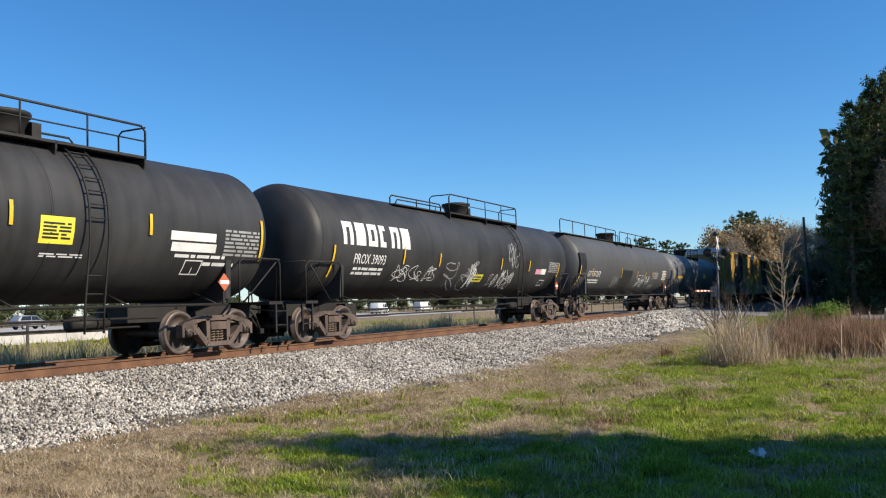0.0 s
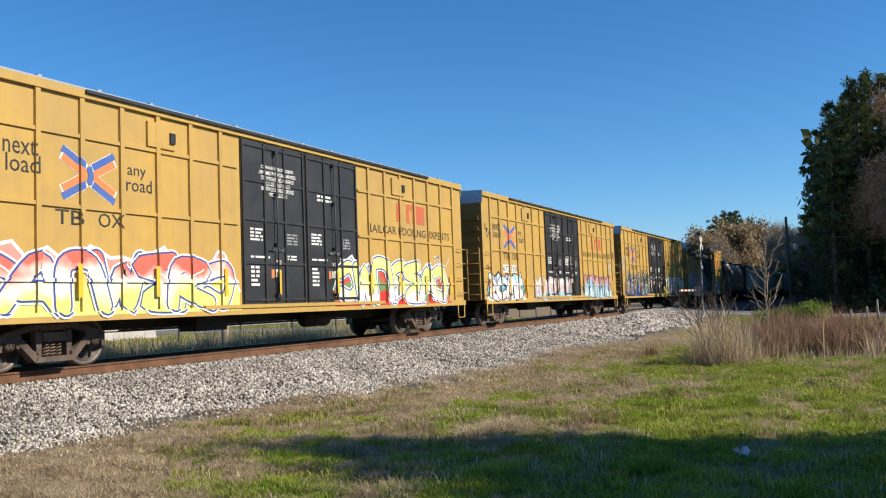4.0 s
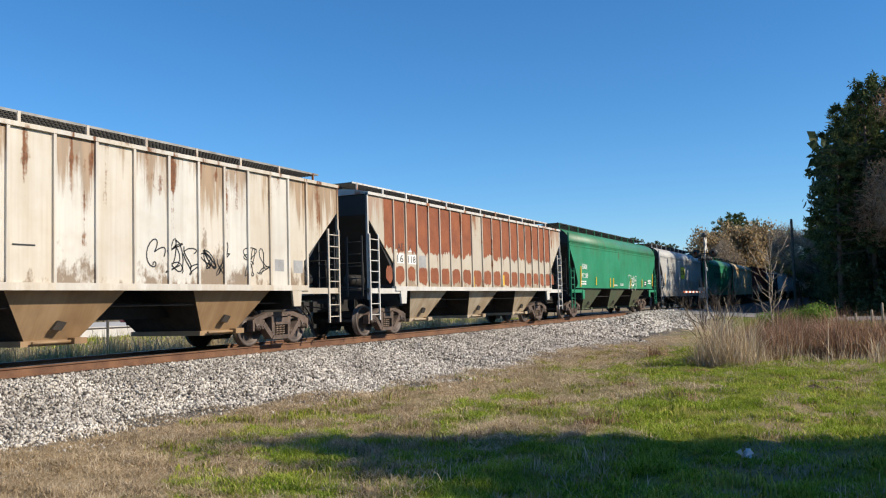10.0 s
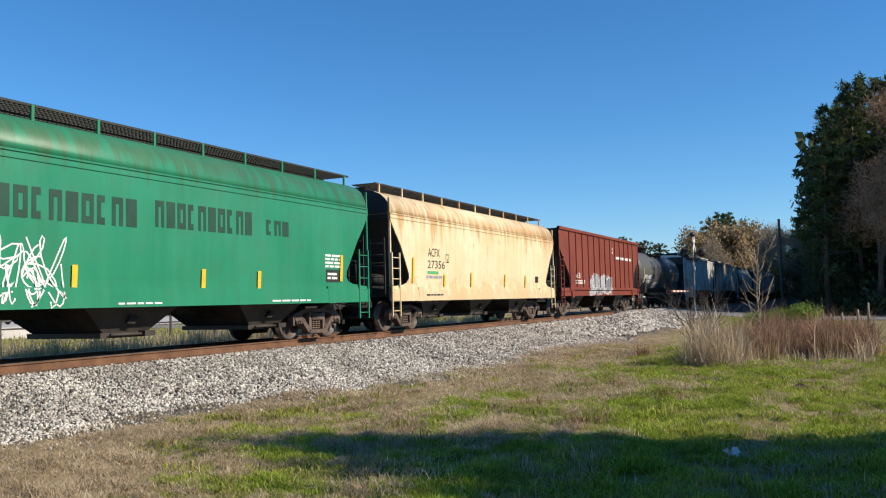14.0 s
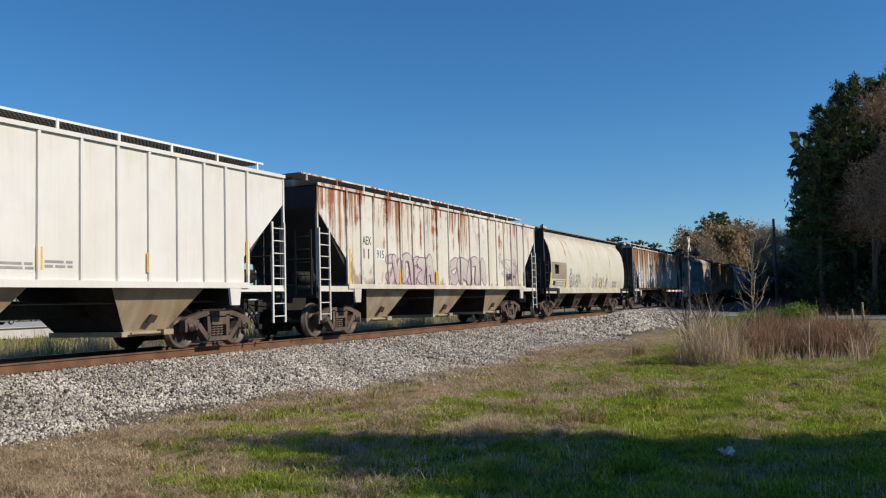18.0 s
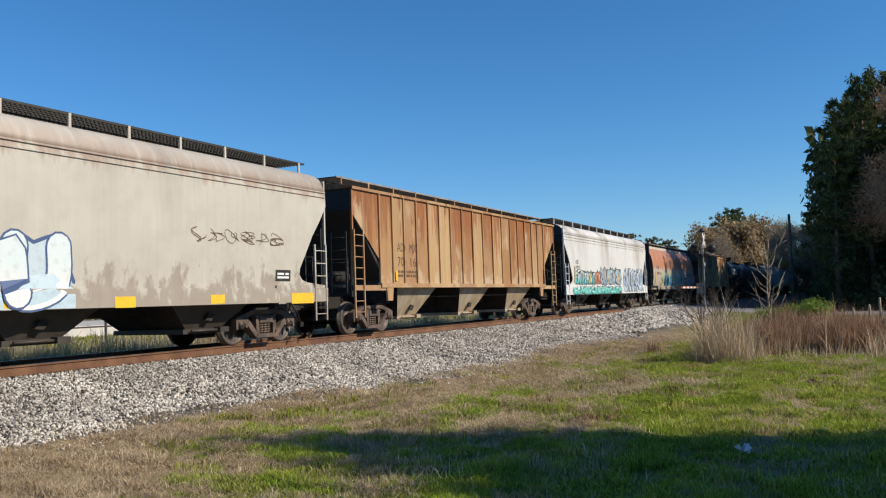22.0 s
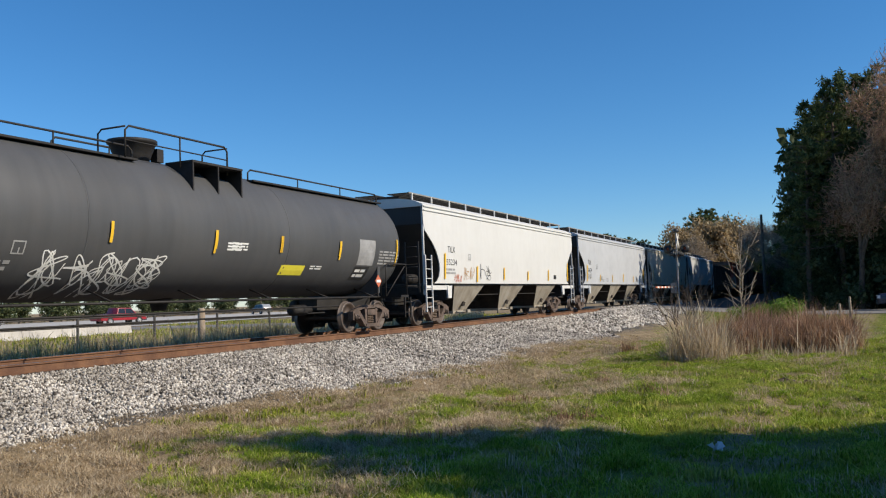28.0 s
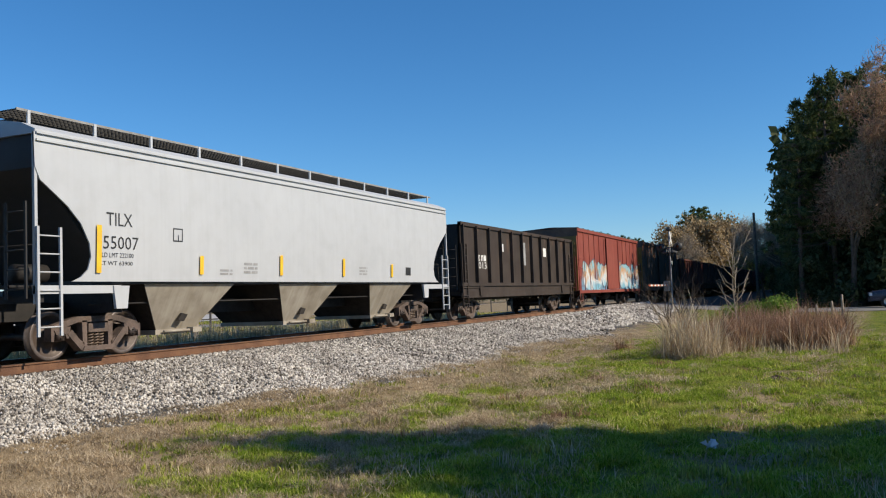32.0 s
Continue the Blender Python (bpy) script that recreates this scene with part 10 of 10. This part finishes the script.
for a, b in ((4, 50), (61.5, 110)):
    for z in (0.95, 1.32):
        part("rail", Geo().tube([(a, 0, z), (b, 0, z)], 0.035, 6), DARKPIPE, fence)


def lathe_wheel(car, x, y, r, w, tyre, rim):
    wheel = part("wheel", Geo().lathe([(-w / 2, r * 0.62), (-w / 2, r * 0.95), (-w / 2 + 0.03, r), (w / 2 - 0.03, r), (w / 2, r * 0.95), (w / 2, r * 0.62)], 24, "y"), tyre, car, at=(x, y, r))
    s = -1 if y < 0 else 1
    g = Geo().lathe([(s * w * 0.40, 0.0), (s * w * 0.42, r * 0.18), (s * w * 0.30, r * 0.25), (s * w * 0.36, r * 0.58), (s * w * 0.48, r * 0.64), (-s * w * 0.3, r * 0.64)], 20, "y")
    for j in range(5):
        t = 2 * math.pi * j / 5
        g.slab([(r * 0.15 * math.cos(t) - 0.03 * math.sin(t), r * 0.15 * math.sin(t) + 0.03 * math.cos(t)), (r * 0.6 * math.cos(t) - 0.04 * math.sin(t), r * 0.6 * math.sin(t) + 0.04 * math.cos(t)),
                (r * 0.6 * math.cos(t) + 0.04 * math.sin(t), r * 0.6 * math.sin(t) - 0.04 * math.cos(t)), (r * 0.15 * math.cos(t) + 0.03 * math.sin(t), r * 0.15 * math.sin(t) - 0.03 * math.cos(t))], s * w * 0.36, s * w * 0.46, "y")
    part("rim", g, rim, wheel)


TYRE = plain("tyre_rubber", (0.02, 0.02, 0.02), (0.03, 0.03, 0.03), 5.0, 0.85)
RIM = plain("alloy_rim", (0.55, 0.55, 0.56), (0.4, 0.4, 0.41), 5.0, 0.35, 0.8)
GLASS = plain("dark_car_glass", (0.015, 0.018, 0.02), (0.02, 0.022, 0.025), 2.0, 0.15)
LAMPGLASS = plain("lamp_glass", (0.75, 0.75, 0.78), (0.6, 0.6, 0.62), 5.0, 0.2)


def profile_car(kind, at, turn, side, cabin, paint_mat, label, category, wide=0.9, wheels=(-1.4, 1.4), r=0.36):
    """A road vehicle from its side outline, drawn in x and z, with its glass, lamps and wheels."""
    v = thing(kind, at, label, category)
    v.rotation_euler = (0, 0, turn)
    bm = bmesh.new()
    lo = [bm.verts.new((x, -wide, z)) for x, z in side]
    hi = [bm.verts.new((x, wide, z)) for x, z in side]
    bm.faces.new(lo)
    bm.faces.new(list(reversed(hi)))
    n = len(side)
    for i in range(n):
        bm.faces.new((lo[i], hi[i], hi[(i + 1) % n], lo[(i + 1) % n]))
    zmax = max(z for _, z in side)
    for q in bm.verts:
        if q.co.z > 1.05:
            q.co.y *= 1 - 0.16 * (q.co.z - 1.05) / max(0.3, zmax - 1.05)
    bmesh.ops.recalc_face_normals(bm, faces=bm.faces)
    bmesh.ops.bevel(bm, geom=bm.edges[:], offset=0.06, segments=2, affect="EDGES", profile=0.6)
    me = bpy.data.meshes.new("body")
    bm.to_mesh(me)
    bm.free()
    me.materials.append(paint_mat)
    me.shade_smooth()
    part("body", me, None, v)
    for poly in cabin:
        for s in (-1, 1):
            def yy(z):
                return s * (wide * (1 - 0.16 * max(0, z - 1.05) / max(0.3, zmax - 1.05)) + 0.012)
            g = Geo().add([(x, yy(z), z) for x, z in poly] + [(x, yy(z) - s * 0.03, z) for x, z in poly], [tuple(range(len(poly))), tuple(range(2 * len(poly) - 1, len(poly) - 1, -1))])
            part("side_window", g, GLASS, v)
    x0, x1 = min(x for x, _ in side), max(x for x, _ in side)
    for s in (-1, 1):
        part("headlight", Geo().box(x1 - 0.14, x1 + 0.01, s * wide * 0.9 - 0.16, s * wide * 0.9 + 0.1, 0.72, 0.90), LAMPGLASS, v)
        part("tail_light", Geo().box(x0 - 0.01, x0 + 0.1, s * wide * 0.9 - 0.1, s * wide * 0.9 + 0.06, 0.85, 1.1), RED, v)
    part("bumper", Geo().box(x1 - 0.1, x1 + 0.05, -wide * 0.95, wide * 0.95, 0.38, 0.6), BLACK, v)
    part("grille", Geo().box(x1 - 0.03, x1 + 0.02, -wide * 0.5, wide * 0.5, 0.66, 0.86), BLACK, v)
    for x in wheels:
        for s in (-1, 1):
            lathe_wheel(v, x, s * (wide - 0.08), r, 0.24, TYRE, RIM)
    return v


SUV = [(-2.3, 0.40), (2.3, 0.40), (2.35, 0.75), (2.25, 0.98), (1.15, 1.10), (0.45, 1.68), (-1.7, 1.76), (-2.25, 1.15), (-2.35, 0.8)]
SUV_GLASS = [[(1.0, 1.12), (0.42, 1.60), (-0.35, 1.64), (-0.35, 1.12)], [(-0.42, 1.12), (-0.42, 1.64), (-1.6, 1.66), (-1.95, 1.14)]]
NAVY = plain("dark_blue_car_paint", (0.03, 0.035, 0.06), (0.035, 0.04, 0.065), 1.0, 0.25)
CARWHITE = plain("white_car_paint", (0.75, 0.75, 0.74), (0.7, 0.7, 0.69), 1.0, 0.3)
profile_car("suv", (57.6, -4.6, ground_z(57.6, -4.6) + 0.03), math.pi / 2, SUV, SUV_GLASS, NAVY, "dark blue sport utility vehicle waiting at the crossing", "car")
VAN = [(-2.7, 0.4), (2.6, 0.4), (2.65, 0.85), (2.1, 1.15), (1.5, 1.95), (1.2, 2.1), (-2.7, 2.1)]
VAN_GLASS = [[(1.95, 1.2), (1.45, 1.85), (0.8, 1.9), (0.8, 1.2)]]
for x, y, turn in ((143, 88, 0.3), (150, 92, 0.1), (167, 91, 0.0)):
    profile_car("van", (x, y, 0.08), turn, VAN, VAN_GLASS, CARWHITE, "white van parked on the pale concrete lot", "van", wheels=(-1.7, 1.7))
for x, y, turn in ((72, 96, 0.0), (128, 96, 1.2)):
    profile_car("parked_car", (x, y, 0.08), turn, SUV, SUV_GLASS, plain("silver_car_paint", (0.4, 0.41, 0.42), None, 1.0, 0.3, 0.3), "silver car parked on the pale concrete lot", "car")

# ---- red pickup, stump post and a white barrier beyond the track ----
PICKUP = [(-2.9, 0.45), (2.8, 0.45), (2.85, 0.85), (2.7, 1.08), (1.55, 1.15), (0.85, 1.78), (-0.75, 1.82), (-0.95, 1.18), (-2.85, 1.15), (-2.95, 0.8)]
PICKUP_GLASS = [[(1.35, 1.18), (0.82, 1.70), (0.15, 1.72), (0.15, 1.18)], [(0.08, 1.18), (0.08, 1.72), (-0.68, 1.74), (-0.82, 1.20)]]
profile_car("pickup_truck", (70.0, 71.5, 0.09), -0.15, PICKUP, PICKUP_GLASS, plain("maroon_car_paint", (0.30, 0.02, 0.03), (0.25, 0.02, 0.03), 1.0, 0.3), "maroon pickup truck parked on the pale concrete lot", "pickup", wide=0.98, wheels=(-1.8, 1.85), r=0.40)
stump = thing("wooden_post", (26.8, 23.0, ground_z(26.8, 23.0)), "weathered grey wooden post in dry grass", "post")
part("shaft", Geo().lathe([(-0.3, 0.17), (0.4, 0.16), (1.55, 0.14), (1.6, 0.1), (1.6, 0.0)], 10, "z"), PALE_BARK, stump)
barrier = thing("concrete_barrier", (20, 46, ground_z(20, 46)), "long low pale concrete kerb wall beyond the fence", "barrier")
for i in range(12):
    part("segment", Geo().slab([(-0.3, 0), (0.3, 0), (0.22, 0.15), (0.1, 0.7), (-0.1, 0.7), (-0.22, 0.15)], i * 3.0 - 10, i * 3.0 - 7.03, "x"), CONCRETE, barrier)

# ---- short posts by the road, a clod of turned earth ----
for x, y, tall in ((49.8, 1.15, 0.42), (49.9, 0.62, 0.48), (49.9, -0.15, 0.65), (47.5, -0.62, 1.1)):
    short = thing("marker_post", (x, y, ground_z(x, y)), "short weathered wooden post in the roadside grass", "post", "posts by the road")
    part("shaft", Geo().lathe([(-0.2, 0.07), (tall * 0.6, 0.065), (tall, 0.05), (tall + 0.02, 0.0)], 8, "z"), PALE_BARK, short)
EARTH = plain("dark_turned_earth", (0.10, 0.07, 0.045), (0.045, 0.032, 0.02), 7.0, 0.95, 0.0, 0.6, 30)
for x, y, wide, tall in ((16.9, 0.95, 0.34, 0.16), (16.5, 0.55, 0.22, 0.10), (17.6, -0.35, 0.25, 0.10)):
    clod = Geo()
    rings, around = 5, 14
    v = []
    for i in range(rings + 1):
        for j in range(around):
            a = 6.2832 * j / around
            r = wide * (1 - i / rings) ** 0.7 * (1 + 0.5 * noise.noise(Vector((math.cos(a) * 1.3 + x, math.sin(a) * 1.3, i * 0.5))))
            v.append((r * math.cos(a), r * math.sin(a) * 1.4, tall * (i / rings) * (1 + 0.4 * noise.noise(Vector((a, i, x)))) - 0.04))
    clod.add(v, [(i * around + j, i * around + (j + 1) % around, (i + 1) * around + (j + 1) % around, (i + 1) * around + j) for i in range(rings) for j in range(around)], 0, True)
    solid("earth_clod", clod, EARTH, "dark clod of turned earth in the turf", "earth", at=(x, y, ground_z(x, y)))

# ---- litter in the grass ----
FOIL = plain("pale_plastic", (0.72, 0.74, 0.78), (0.6, 0.63, 0.68), 6.0, 0.35)
litter = thing("litter", (9.55, 1.25, ground_z(9.55, 1.25)), "crumpled pale plastic scrap lying in the grass", "litter")
g = Geo()
for i in range(5):
    a = i * 1.25
    g.add([(0.0, 0.0, 0.05), (0.07 * math.cos(a), 0.07 * math.sin(a), 0.03 + 0.05 * (i % 2)), (0.10 * math.cos(a + 0.7), 0.10 * math.sin(a + 0.7), 0.08 + 0.03 * i % 0.07), (0.05 * math.cos(a + 1.2), 0.05 * math.sin(a + 1.2), 0.14)], [(0, 1, 2), (0, 2, 3)])
part("sheet", g, FOIL, litter)


# ---- what moves ----
# seconds and metres by which the train has come
ADVANCE = [(0, 0.0), (4, 71.0), (8, 141.8), (12, 212.6), (16, 283.65), (20, 354.6), (24, 425.6), (28, 496.8), (32, 568.55)]


def advanced(t):
    for (ta, a), (tb, b) in zip(ADVANCE, ADVANCE[1:]):
        if t <= tb:
            return a + (b - a) * (t - ta) / (tb - ta)
    return b


def motions():
    for car in TRAIN:
        x = car.location.x
        walk(car, [(t, pose(x - s, TRACK_Y, RAIL_Z)) for t, s in ADVANCE])
    # the wheels roll with the train; all wheelsets at the same end of a truck share one roll
    rolls = {}
    for w in WHEELS:
        side = round(w.location.x, 3)
        if side not in rolls:
            walk(w, [(i / FPS, pose(side, 0, R_WHEEL, 0, -math.degrees(advanced(i / FPS) / R_WHEEL), 0)) for i in range(32 * FPS + 1)])
            rolls[side] = w
        else:
            w.rotation_mode = "QUATERNION"
            keys = w.animation_data_create()
            keys.action = rolls[side].animation_data.action
            keys.action_slot = rolls[side].animation_data.action_slot


motions()
